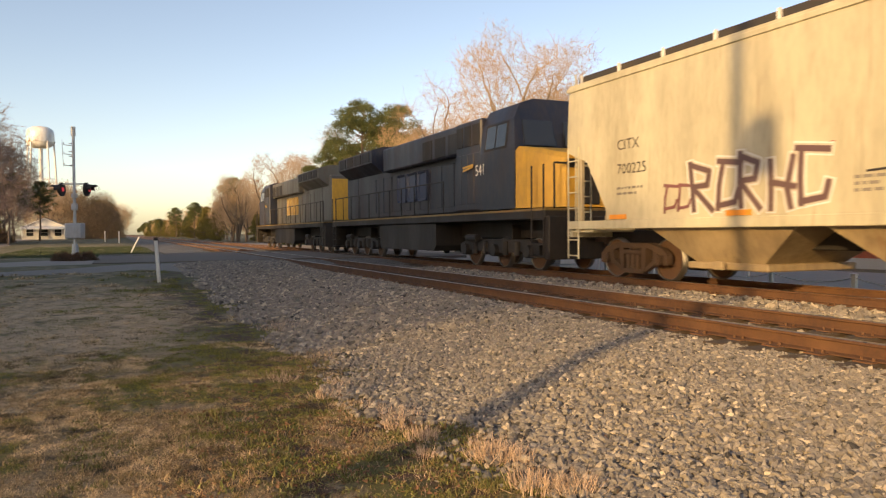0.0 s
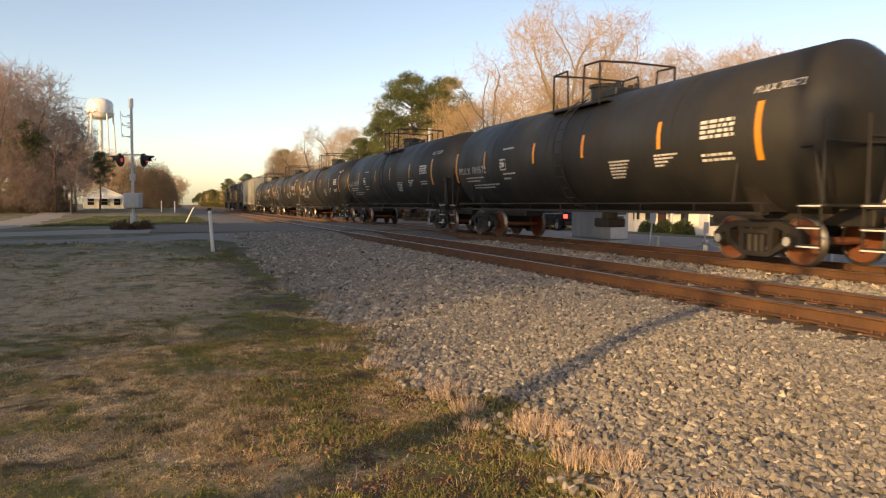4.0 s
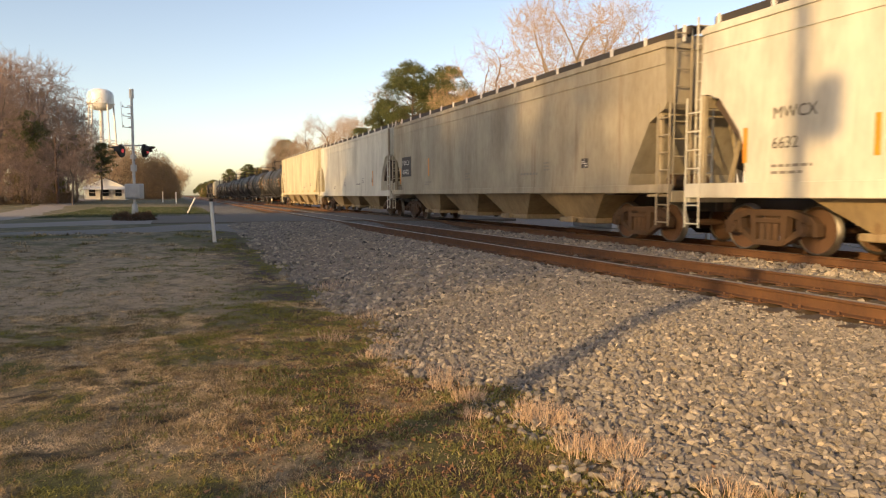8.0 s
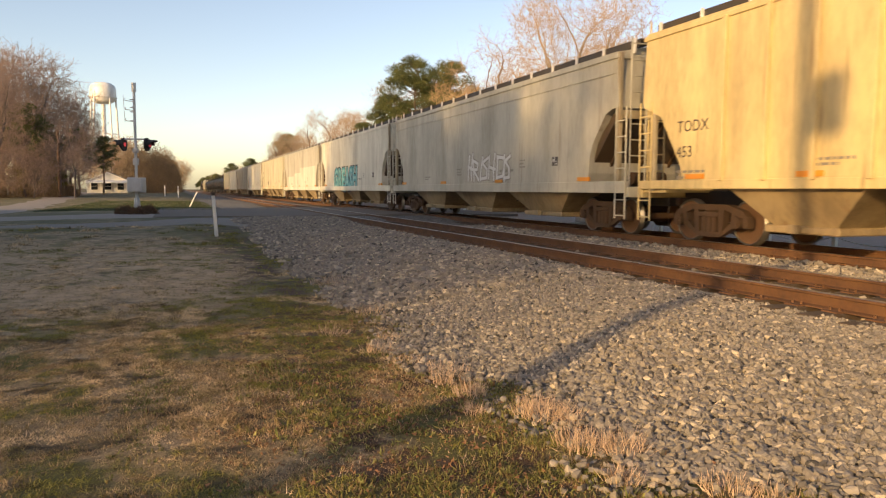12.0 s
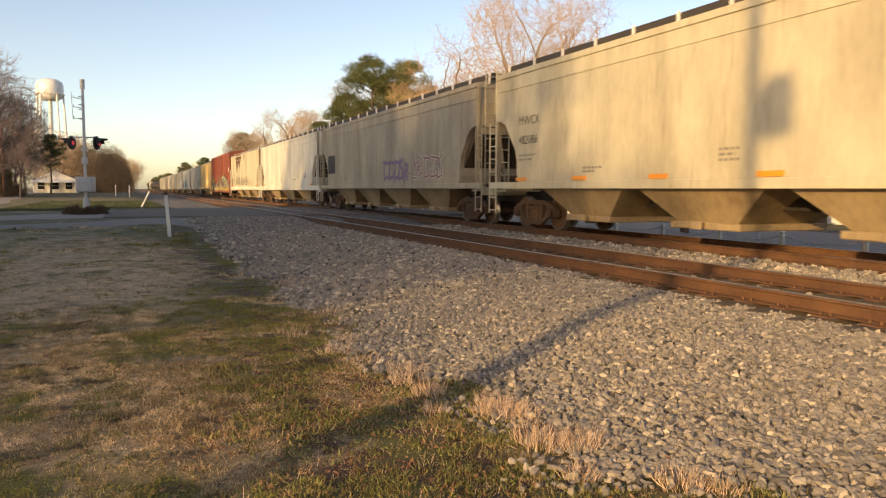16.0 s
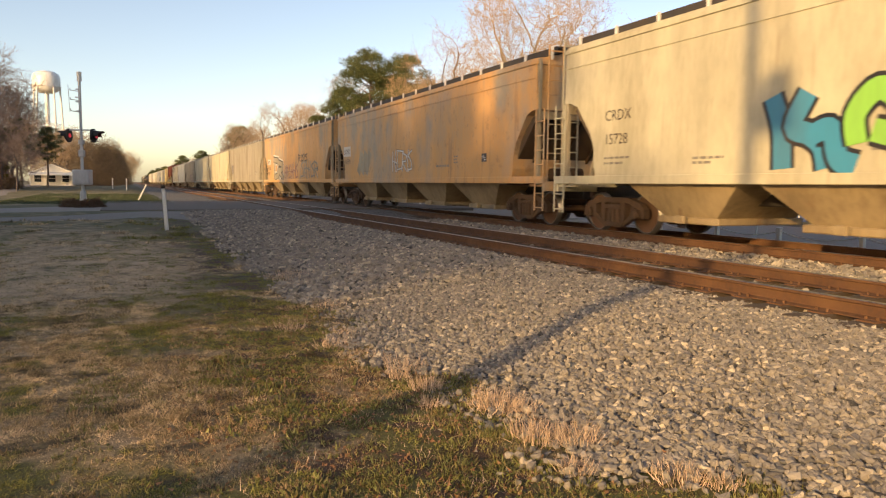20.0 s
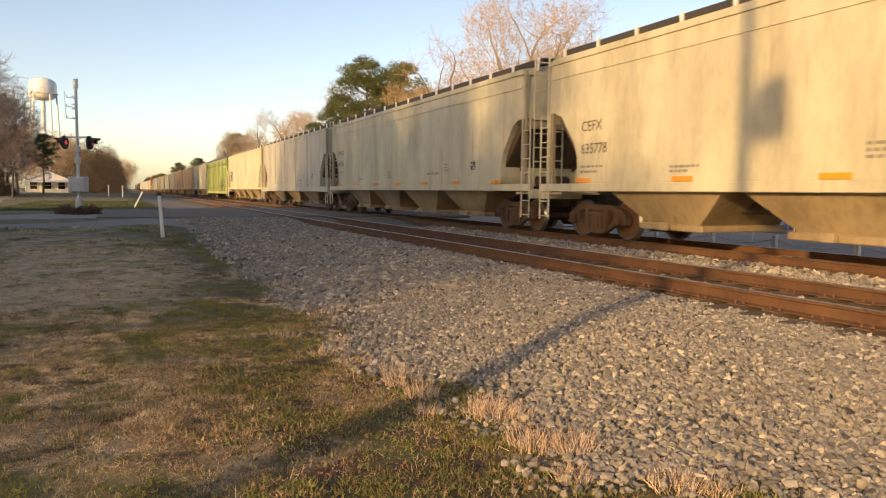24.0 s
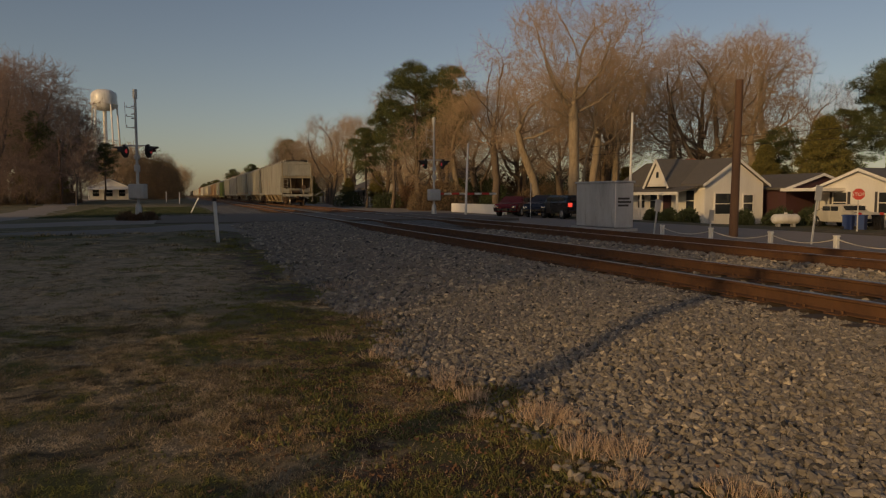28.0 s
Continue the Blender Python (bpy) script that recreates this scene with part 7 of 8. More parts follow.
more(clump, [(19 + 10 * random.random(), 140 + 26 * i, random.uniform(0, 360), random.uniform(0.8, 1.2)) for i in range(16)] + [(30 + 14 * random.random(), 110 + 30 * i, random.uniform(0, 360), random.uniform(0.9, 1.3)) for i in range(8)])
more(cedar, [(18 + 6 * random.random(), 150 + 34 * i, random.uniform(0, 360), random.uniform(0.8, 1.3)) for i in range(14)])
# trees behind and beside the camera: they shade the lawn, the ballast and the train
dense = needle_tree(on(-23.0, 5.0, 220), 12.4, 25, 0.26, 0.36, 3.9, label="dense evergreen pine behind the camera", clumps=58, per=520, size=0.88, blade=0.07)
more(near, ((-27.0, 16.0, 75, 0.95), (-25.0, 23.5, 300, 0.9), (-24.0, 0.0, 10, 0.84), (-21.0, 10.0, 130, 0.78), (-25.0, 18.0, 220, 0.90), (-31.0, 7.0, 320, 0.95), (-28.0, 13.0, 60, 0.9)))
more(dense, ((-20.0, 26.0, 20, 0.85), (-28.0, 29.0, 120, 0.95), (-17.0, 19.0, 170, 0.50), (-23.0, 5.0, 220, 0.80), (-26.0, 22.0, 60, 0.95), (-19.5, 14.5, 80, 0.62), (-33.0, 1.0, 120, 0.95), (-36.0, 16.0, 200, 1.0), (-15.5, 26.0, 20, 0.45)))
more(dense, ((-27.0, 1.0, 130, 1.15), (-25.0, 9.0, 250, 1.10)))
more(cedar, [(-22.5 + 1.5 * math.sin(2.1 * i), -0.5 + 3.0 * i, 50 * i, 1.22 + 0.14 * math.sin(1.7 * i)) for i in (0, 1, 3, 5, 6, 8)])
more(cedar, ((-19.0, 16.5, 10, 0.7), (-17.0, 23.0, 80, 0.7), (-21.0, 30.0, 150, 0.9), (-24.0, 34.0, 30, 1.0), (-15.0, 30.0, 200, 0.6)))
more(tall, ((-20.0, -3.6, 30, 0.62), (-29.0, -9.6, 150, 0.68)))
more(wide, ((-31.0, -6.0, 70, 0.9),))
# woods that close the place behind the camera
more(pine, [(-50.0, -64.0, 40, 1.0), (-55.0, -57.0, 130, 1.1), (-60.0, -52.0, 250, 1.0)] + [(-30 + 14 * i, -70 - 10 * random.random(), random.uniform(0, 360), random.uniform(1.0, 1.3)) for i in range(8)])
more(clump, ((30.0, 100.0, 0, 0.7), (38.0, 96.0, 70, 0.7), (46.0, 90.0, 140, 0.7), (54.0, 84.0, 210, 0.7), (62.0, 78.0, 300, 0.7), (70.0, 76.0, 30, 0.7), (80.0, 72.0, 100, 0.8), (50.0, 78.0, 20, 0.6), (42.0, 78.0, 50, 0.6), (34.0, 84.0, 170, 0.6), (28.0, 90.0, 240, 0.6), (60.0, 68.0, 90, 0.6), (24.0, 124.0, 0, 0.9), (20.0, 145.0, 60, 0.9)))


for x, y, w, h, sd in ((-14.0, 93.0, 4.0, 1.6, 81), (-17.5, 95.0, 4.5, 2.0, 82), (-21.5, 97.0, 5.0, 2.2, 83), (-12.3, 97.0, 2.5, 1.4, 84), (-25.5, 99.0, 5.0, 2.4, 85), (-19.0, 90.0, 3.5, 1.4, 86)):
    shrub(on(x, y), w, h, sd, "browntree", "low brown undergrowth below bare trees", 2500, "undergrowth", 0.16)


# ---- crushed stone, lawn and litter ----
def edge(y):
    """How far the lawn reaches towards the track."""
    return 2.2 + 0.35 * np.sin(y * 1.7) + 0.2 * np.sin(y * 5.1 + 1) + 0.95 * np.clip((3.9 - y) / 1.3, 0, 1)


def stones(name, n, xs, ys, size, seed, bias=1.0, round_ones=False):
    rng = np.random.default_rng(seed)
    if round_ones:
        g = (1 + 5 ** 0.5) / 2
        solid = np.array([(-1, g, 0), (1, g, 0), (-1, -g, 0), (1, -g, 0), (0, -1, g), (0, 1, g), (0, -1, -g), (0, 1, -g), (g, 0, -1), (g, 0, 1), (-g, 0, -1), (-g, 0, 1)]) / 1.75
        tri = np.array([(0, 11, 5), (0, 5, 1), (0, 1, 7), (0, 7, 10), (0, 10, 11), (1, 5, 9), (5, 11, 4), (11, 10, 2), (10, 7, 6), (7, 1, 8), (3, 9, 4), (3, 4, 2), (3, 2, 6), (3, 6, 8), (3, 8, 9), (4, 9, 5), (2, 4, 11), (6, 2, 10), (8, 6, 7), (9, 8, 1)])
    else:
        solid = np.array([(a, b, c) for a in (-1, 1) for b in (-1, 1) for c in (-1, 1)], float)
        tri = np.array([(0, 1, 3), (0, 3, 2), (4, 6, 7), (4, 7, 5), (0, 4, 5), (0, 5, 1), (2, 3, 7), (2, 7, 6), (0, 2, 6), (0, 6, 4), (1, 5, 7), (1, 7, 3)])
    k = len(solid)
    x = rng.uniform(*xs, n)
    y = ys[0] + (ys[1] - ys[0]) * rng.random(n) ** bias
    keep = x > edge(y) + 0.05 + rng.exponential(0.17, n) * rng.choice([-1, 1], n)
    x, y = x[keep], y[keep]
    n = len(x)
    z = np.array([lie(a, b) for a, b in zip(x, y)])
    v = solid[None] * rng.uniform(0.70, 1.12, (n, k, 1)) + rng.normal(size=(n, k, 3)) * 0.17
    s = size * rng.uniform(0.55, 1.35, (n, 1, 1)) * np.stack([rng.uniform(0.9, 1.35, n), rng.uniform(0.7, 1.0, n), rng.uniform(0.5, 0.85, n)], 1)[:, None]
    v = v * s
    q = rng.normal(size=(n, 4)) * np.array([[1.0, 0.28, 0.28, 1.0]])
    q /= np.linalg.norm(q, axis=1, keepdims=True)
    w, a, b, c = q.T
    Rm = np.stack([np.stack([1 - 2 * (b * b + c * c), 2 * (a * b - c * w), 2 * (a * c + b * w)], -1), np.stack([2 * (a * b + c * w), 1 - 2 * (a * a + c * c), 2 * (b * c - a * w)], -1), np.stack([2 * (a * c - b * w), 2 * (b * c + a * w), 1 - 2 * (a * a + b * b)], -1)], 1)
    v = np.einsum("nij,nkj->nki", Rm, v)
    v += np.stack([x, y, z + size * rng.uniform(-0.35, 0.75, n)], 1)[:, None]
    f = (np.arange(n) * k)[:, None, None] + tri[None]
    me = mesh_of(v.reshape(-1, 3), f.reshape(-1, 3), "stone")
    return tagged(part(name, me, None), "loose grey and buff crushed stone of the ballast", "ballast", kind="stuff")


stones("ballast_stones", 56000, (1.75, 6.3), (2.0, 9.0), 0.0265, 1, 1.1, True)
stones("ballast_stones_beyond", 46000, (1.9, 6.3), (9.0, 31.0), 0.036, 2, 1.35)
stones("ballast_stones_between_tracks", 11000, (8.5, 10.6), (3.0, 24.0), 0.045, 3, 1.2)
stones("ballast_stones_far_track", 6000, (11.0, 12.3), (3.0, 24.0), 0.045, 8, 1.2)
stones("ballast_stones_shoulder", 6000, (12.6, 14.3), (3.0, 24.0), 0.045, 9, 1.2)
stones("ballast_stones_in_track", 8000, (6.70, 8.0), (3.0, 24.0), 0.045, 4, 1.2)


def lawn(name, n, xs, ys, tall, seed, mat="grass", bias=1.0, wide=0.006):
    rng = np.random.default_rng(seed)
    x = rng.uniform(*xs, n)
    y = ys[0] + (ys[1] - ys[0]) * rng.random(n) ** bias
    keep = x < edge(y) + rng.exponential(0.10, n) * rng.choice([-1, 1], n)
    x, y = x[keep], y[keep]
    n = len(x)
    z = np.array([lie(a, b) for a, b in zip(x, y)])
    lump = np.array([noise.noise((a * 1.3, b * 1.3, 3.0)) + 0.7 * noise.noise((a * 5.5, b * 4.0, 8.0)) + 0.5 * noise.noise((a * 14, b * 11, 1.0)) for a, b in zip(x, y)])
    grown = lump + rng.normal(size=n) * 0.22 > np.where(x > 0.3, np.where(y < 5.2, 0.35, -0.2), -0.6)
    x, y, z, lump = x[grown], y[grown], z[grown], lump[grown]
    n = len(x)
    d = np.column_stack([rng.normal(size=n) * 1.5, rng.normal(size=n) * 1.5, np.ones(n)])
    d /= np.linalg.norm(d, axis=1, keepdims=True)
    v, f = slivers(np.column_stack([x, y, z - 0.004]), d, tall * rng.uniform(0.4, 1.5, n) * np.clip(1 + 1.1 * lump, 0.45, 2.4), rng.uniform(0.7, 1.5, n) * wide * (1 + 0.12 * y), rng)
    return tagged(part(name, mesh_of(v, f, mat), None), "short patchy lawn grass, green and straw-coloured", "grass", kind="stuff")


def sward(name, n, xs, ys, seed, mat, tall, bias=1.2, per=26, clump=0.05, wide=0.0045, phase=0.0, above=-0.38, label="rough clumps of green and straw-coloured lawn grass"):
    """Low clumps of grass, thicker where the lawn is rough."""
    rng = np.random.default_rng(seed)
    x, y = rng.uniform(*xs, n), ys[0] + (ys[1] - ys[0]) * rng.random(n) ** bias
    rough = np.array([noise.noise((a * 1.1, b * 1.5, 5.0 + phase)) + 0.7 * noise.noise((a * 3.6, b * 4.2, 2.0 + phase)) for a, b in zip(x, y)]) + rng.normal(size=n) * 0.15 - 0.45 * np.clip((y - 8.0) / 3.0, 0, 1) * np.clip((1.4 - x) / 0.6, 0, 1)
    keep = (rough > above) & (x < edge(y) - 0.1)
    x, y, rough = x[keep], y[keep], rough[keep]
    n = len(x)
    r = clump * rng.uniform(0.5, 1.6, (n, 1))
    a, q = rng.uniform(0, math.tau, (n, per)), r * rng.random((n, per)) ** 0.6
    px, py = x[:, None] + q * np.cos(a), y[:, None] + q * np.sin(a)
    z = np.array([lie(b, c) for b, c in zip(x, y)])[:, None] + 0 * px
    d = np.stack([np.cos(a) * q / r * 0.8, np.sin(a) * q / r * 0.8, np.full_like(a, 0.8)], -1) + rng.normal(size=(n, per, 3)) * 0.5
    d /= np.linalg.norm(d, axis=2, keepdims=True)
    h = tall * rng.uniform(0.5, 1.3, (n, 1)) * np.clip(0.8 + rough[:, None], 0.6, 1.8) * rng.uniform(0.5, 1.2, (n, per))
    v, f = slivers(np.stack([px, py, z - 0.005], -1).reshape(-1, 3), d.reshape(-1, 3), h.ravel(), rng.uniform(0.7, 1.4, n * per) * wide * (1 + 0.12 * np.repeat(y, per)), rng)
    return tagged(part(name, mesh_of(v, f, mat), None), label, "grass", kind="stuff")


lawn("grass", 340000, (-2.8, 3.1), (2.0, 10.5), 0.022, 5, bias=1.25, wide=0.0042)
lawn("grass_beyond", 80000, (-6.0, 2.6), (9.0, 22.0), 0.022, 6, bias=1.3, wide=0.004)
sward("rough_grass", 9000, (-2.8, 2.3), (2.0, 9.0), 15, "grass", 0.026, wide=0.0036, above=-0.1)
sward("rough_grass_beyond", 2500, (-5.0, 2.3), (9.0, 20.0), 16, "grass", 0.05, clump=0.10)
sward("green_weed_clumps", 7000, (-0.4, 3.0), (2.0, 9.5), 17, "weed", 0.026, per=18, clump=0.04, wide=0.0060, phase=11.0, above=0.22, label="low green leafy weeds along the ballast's edge")
sward("leafy_weeds", 1700, (0.9, 3.1), (2.0, 4.8), 27, "weed", 0.034, 1.0, 34, 0.050, 0.0060, 31.0, 0.18, "sprawling yellow-green leafy weeds beside the ballast")
sward("broad_leaf_weeds", 800, (0.3, 3.1), (2.0, 6.5), 29, "weed", 0.042, 1.1, 18, 0.05, 0.0135, 51.0, 0.0, "broad-leaved rosettes of green weeds in brown soil")
sward("dead_leaves", 2600, (0.2, 2.5), (2.0, 6.0), 30, "leaf", 0.018, 1.1, 6, 0.07, 0.014, 61.0, -0.1, "brown dead leaves lying between the weeds")
sward("bleached_stalks", 900, (0.4, 2.7), (2.0, 6.5), 32, "straw", 0.06, 1.1, 5, 0.05, 0.0022, 71.0, -0.2, "thin bleached stalks standing among the weeds")
sward("dry_clumps", 9000, (-2.8, 2.1), (2.0, 9.0), 18, "deadgrass", 0.026, wide=0.0036, phase=23.0, above=0.05, label="brown withered grass clumps in the lawn")
sward("lane_edge_grass", 1500, (-7.0, 1.6), (19.0, 26.0), 28, "grass", 0.09, 1.0, 20, 0.16, 0.006, 41.0, 0.0, "ragged grass along the lane's edge")
# grass beyond the road: dark shrub green stands in for shade on it
lawn("shade_dark_far_grass", 45000, (-7.0, 2.4), (42.0, 75.0), 0.07, 19, "shrub", 1.2, 0.004)


def tuft(x, y, r, h, n, seed):
    rng = np.random.default_rng(seed)
    a, q = rng.uniform(0, math.tau, n), r * rng.random(n) ** 0.7
    p = np.column_stack([x + q * np.cos(a) * 0.8, y + q * np.sin(a), np.zeros(n)])
    p[:, 2] = [lie(b, c) - 0.01 for b, c, _ in p]
    d = np.column_stack([np.cos(a) * 0.3, np.sin(a) * 0.3, np.ones(n)]) + rng.normal(size=(n, 3)) * 0.36
    d /= np.linalg.norm(d, axis=1, keepdims=True)
    v, f = slivers(p, d, h * rng.uniform(0.4, 1.15, n), rng.uniform(0.003, 0.007, n), rng)
    return tagged(part("grass_tuft", mesh_of(v, f, "straw"), None), "tuft of dry straw-coloured grass at the ballast's edge", "grass", "dry tufts at the ballast edge")


for i, (x, y, r, h, n) in enumerate(((2.30, 4.36, 0.20, 0.17, 420), (2.42, 4.20, 0.14, 0.13, 260), (2.27, 3.72, 0.20, 0.15, 380), (2.45, 3.55, 0.16, 0.15, 300), (2.11, 5.60, 0.22, 0.13, 300), (2.40, 11.7, 0.5, 0.16, 500), (2.25, 8.9, 0.35, 0.12, 300), (2.60, 2.86, 0.16, 0.12, 220), (1.9, 6.1, 0.25, 0.1, 200), (2.75, 2.7, 0.12, 0.10, 140), (2.05, 5.0, 0.16, 0.13, 260), (1.95, 5.35, 0.12, 0.11, 200), (1.75, 6.6, 0.2, 0.10, 240), (1.55, 7.6, 0.22, 0.11, 240), (2.0, 7.1, 0.16, 0.10, 200), (1.9, 4.6, 0.10, 0.10, 140), (2.2, 3.2, 0.12, 0.12, 180))):
    tuft(x, y, r, h, n, 60 + i)


def litter(n, seed):
    rng = np.random.default_rng(seed)
    x, y = rng.normal(1.3, 0.7, n), 2.6 + rng.random(n) * 6
    p = np.column_stack([x, y, [lie(a, b) + 0.02 for a, b in zip(x, y)]])
    d = rng.normal(size=(n, 3)) * np.array([[1, 1, 0.25]])
    d /= np.linalg.norm(d, axis=1, keepdims=True)
    v, f = slivers(p, d, rng.uniform(0.015, 0.04, n), rng.uniform(0.01, 0.03, n), rng)
    return tagged(part("dead_leaves", mesh_of(v, f, "leaf"), None), "scattered brown dead leaves on the lawn", "leaves", kind="stuff")


litter(1100, 9)
# ---- things beside the line ----
def crossing_signal(at, label, turn=0):
    s = thing("crossing_signal", label, "signal", at @ pose(0, 0, 0, 0, 0, turn))
    part("base", lambda bm: (box(bm, -0.28, 0.28, -0.28, 0.28, -0.2, 0.10, 0.03), rod(bm, (0, 0, 0.1), (0, 0, 0.75), 0.17, 0.12, 14)), "galv", s)
    part("mast", lambda bm: rod(bm, (0, 0, 0.6), (0, 0, 5.75), 0.065, 0.06, 12), "galv", s)
    part("cap", lambda bm: rod(bm, (0, 0, 5.55), (0, 0, 5.95), 0.10, 0.10, 12), "galv", s)
    box_ob = part("relay_box", lambda bm: box(bm, -0.36, 0.36, -0.22, 0.22, 1.0, 1.68, 0.03), "galv", s)
    part("box_door", lambda bm: box(bm, -0.31, 0.31, -0.24, -0.215, 1.05, 1.63, 0.01), "galv", box_ob)
    part("crossarm", lambda bm: (rod(bm, (-0.62, 0, 3.42), (0.62, 0, 3.42), 0.035, 0.035, 8), rod(bm, (-0.62, 0, 3.42), (-0.62, 0, 3.22), 0.03, 0.03, 8), rod(bm, (0.62, 0, 3.42), (0.62, 0, 3.22), 0.03, 0.03, 8)), "galv", s)
    for q in (-1, 1):
        lamp = part("flasher", lambda bm: (rod(bm, (q * 0.55, 0.0, 3.18), (q * 0.66, 0, 3.18), 0.20, 0.20, 18), rod(bm, (q * 0.50, 0.0, 3.18), (q * 0.58, 0, 3.18), 0.30, 0.30, 20)), "blackpart", s)
        def hood(bm):
            a = [radians(-10 + 20 * i) for i in range(11)]
            v0 = [bm.verts.new((q * 0.60, 0.22 * math.cos(t), 3.18 + 0.22 * math.sin(t))) for t in a]
            v1 = [bm.verts.new((q * (0.98 if 2 < i < 8 else 0.80), 0.21 * math.cos(t), 3.17 + 0.21 * math.sin(t))) for i, t in enumerate(a)]
            w0 = [bm.verts.new((q * 0.60, 0.20 * math.cos(t), 3.18 + 0.20 * math.sin(t))) for t in a]
            w1 = [bm.verts.new((q * (0.98 if 2 < i < 8 else 0.80), 0.19 * math.cos(t), 3.17 + 0.19 * math.sin(t))) for i, t in enumerate(a)]
            for i in range(10):
                bm.faces.new((v0[i], v0[i + 1], v1[i + 1], v1[i]))
                bm.faces.new((w0[i], w1[i], w1[i + 1], w0[i + 1]))
                bm.faces.new((v1[i], v1[i + 1], w1[i + 1], w1[i]))
        part("hood", hood, "blackpart", lamp)
        part("lens", lambda bm: rod(bm, (q * 0.655, 0, 3.18), (q * 0.675, 0, 3.18), 0.11, 0.11, 16), "lampred", lamp, "lit red lens")
        part("back_lens", lambda bm: rod(bm, (q * 0.475, 0, 3.18), (q * 0.50, 0, 3.18), 0.09, 0.09, 16), "lampred", lamp, "lit red lens")
    for z0, z1 in ((2.25, 2.55), (2.8, 3.0)):
        part("junction_box", lambda bm: box(bm, -0.11, 0.11, -0.1, 0.1, z0, z1, 0.02), "galv", s)
    part("wire_bracket", lambda bm: [bar(bm, [(0, 0, z), (-0.42, 0, z + 0.06), (-0.42, 0, z + 0.16)], 0.016) for z in (4.2, 4.7, 5.1)], "galv", s)
    for z in (4.25, 4.65, 4.85, 5.2):
        part("step_peg", lambda bm: rod(bm, (-0.02, 0, z), (-0.20, 0, z), 0.03, 0.02, 6), "galv", s)
    part("conduit", lambda bm: rod(bm, (-0.45, 0.0, 4.2), (-0.50, 0, 5.4), 0.012, 0.012, 6), "galv", s)
    return s


crossing_signal(pose(-1.78, 36.0, -0.08), "grey crossing signal mast with two hooded red flashers, lit", -22)
for x, y, w, h, sd in ((-2.3, 36.1, 0.9, 0.42, 1), (-1.75, 35.6, 0.8, 0.35, 2), (-1.3, 36.1, 0.8, 0.42, 3)):
    shrub(on(x, y), w, h, sd, "brush", "low rusty brush round the signal's foot", 900, "brush", 0.08)


def marker_post(at, h, r, label, cap=False):
    p = thing("marker_post", label, "post", at)
    part("post", lambda bm: rod(bm, (0, 0, -0.25), (0, 0, h), r, r * 0.92, 12), "post", p)
    part("cap", lambda bm: rod(bm, (0, 0, h - 0.06 if not cap else h - 0.02), (0, 0, h + 0.07), r * 1.12, r * 1.0, 12), "blackpart" if cap else "post", p)
    return p


marker_post(pose(1.03, 22.2, lie(1.03, 22.2), 0, -3.5), 1.22, 0.055, "white plastic marker post with a dark cap", True)
marker_post(pose(0.72, 52.0, -0.1, 0, 26), 1.05, 0.05, "white marker post knocked aslant", False)
marker_post(on(0.0, 92.0), 1.3, 0.07, "white marker post beside the line")
marker_post(on(-1.6, 100.0), 1.3, 0.07, "white marker post beside the line")

# signal bungalow beyond the tracks
b = thing("equipment_shed", "silver metal equipment shed on a pad beside the tracks", "shed", pose(16.5, 25.06, -0.33))
part("pad", lambda bm: box(bm, -0.15, 1.0, -0.15, 3.25, -0.25, 0.05, 0.02), "concrete", b)
part("body", lambda bm: box(bm, 0, 0.86, 0, 3.05, 0.08, 1.90, 0.02), "shed", b)
part("roof", lambda bm: box(bm, -0.06, 0.92, -0.06, 3.11, 1.90, 1.98, 0.02), "shed", b)
part("door", lambda bm: (box(bm, -0.02, 0.0, 0.25, 1.15, 0.16, 1.80, 0.006), box(bm, -0.045, -0.02, 1.02, 1.08, 0.9, 1.1, 0.01)), "shed", b)
part("panel_seam", lambda bm: [box(bm, -0.012, 0.004, y, y + 0.03, 0.1, 1.9) for y in (1.45, 2.25)], "galv", b)
for i, w in enumerate((0.55, 0.62, 0.5)):
    part("stencilled_line", lambda bm: box(bm, 0.12, 0.12 + w, -0.008, 0.002, 1.22 - 0.14 * i, 1.30 - 0.14 * i), "darkletter", b)

# utility poles
def utility_pole(x, y, h, r, mat, label, lean=0.0, top=None):
    p = thing("utility_pole", label, "pole", pose(x, y, lie(x, y), 0, lean))
    part("pole", lambda bm: rod(bm, (0, 0, -0.5), (0, 0, h), r, r * 0.8, 14), mat, p)
    if top:
        top(p)
    return p


utility_pole(18.2, 20.3, 5.45, 0.155, "pole", "short dark brown timber pole beside the street", 0.9)
utility_pole(16.2, 40.6, 4.6, 0.075, "post", "slim pale pole beside the crossing", 2.0)
utility_pole(26.3, 38.4, 6.6, 0.09, "post", "slim pale pole in front of the yard", 1.0)
utility_pole(-12.6, 92.0, 7.5, 0.14, "pole", "dark timber pole beside the lane")


def transformer_top(p):
    part("transformer", lambda bm: (rod(bm, (0.15, -0.45, 7.45), (0.15, -0.45, 8.30), 0.29, 0.29, 18), rod(bm, (0.15, -0.45, 8.30), (0.15, -0.45, 8.42), 0.31, 0.2, 18), box(bm, -0.05, 0.15, -0.3, 0, 7.5, 8.1)), "galv", p)


utility_pole(-8.4, -1.45, 11.2, 0.15, "pole", "tall timber pole with a grey transformer behind the camera", 0, transformer_top)

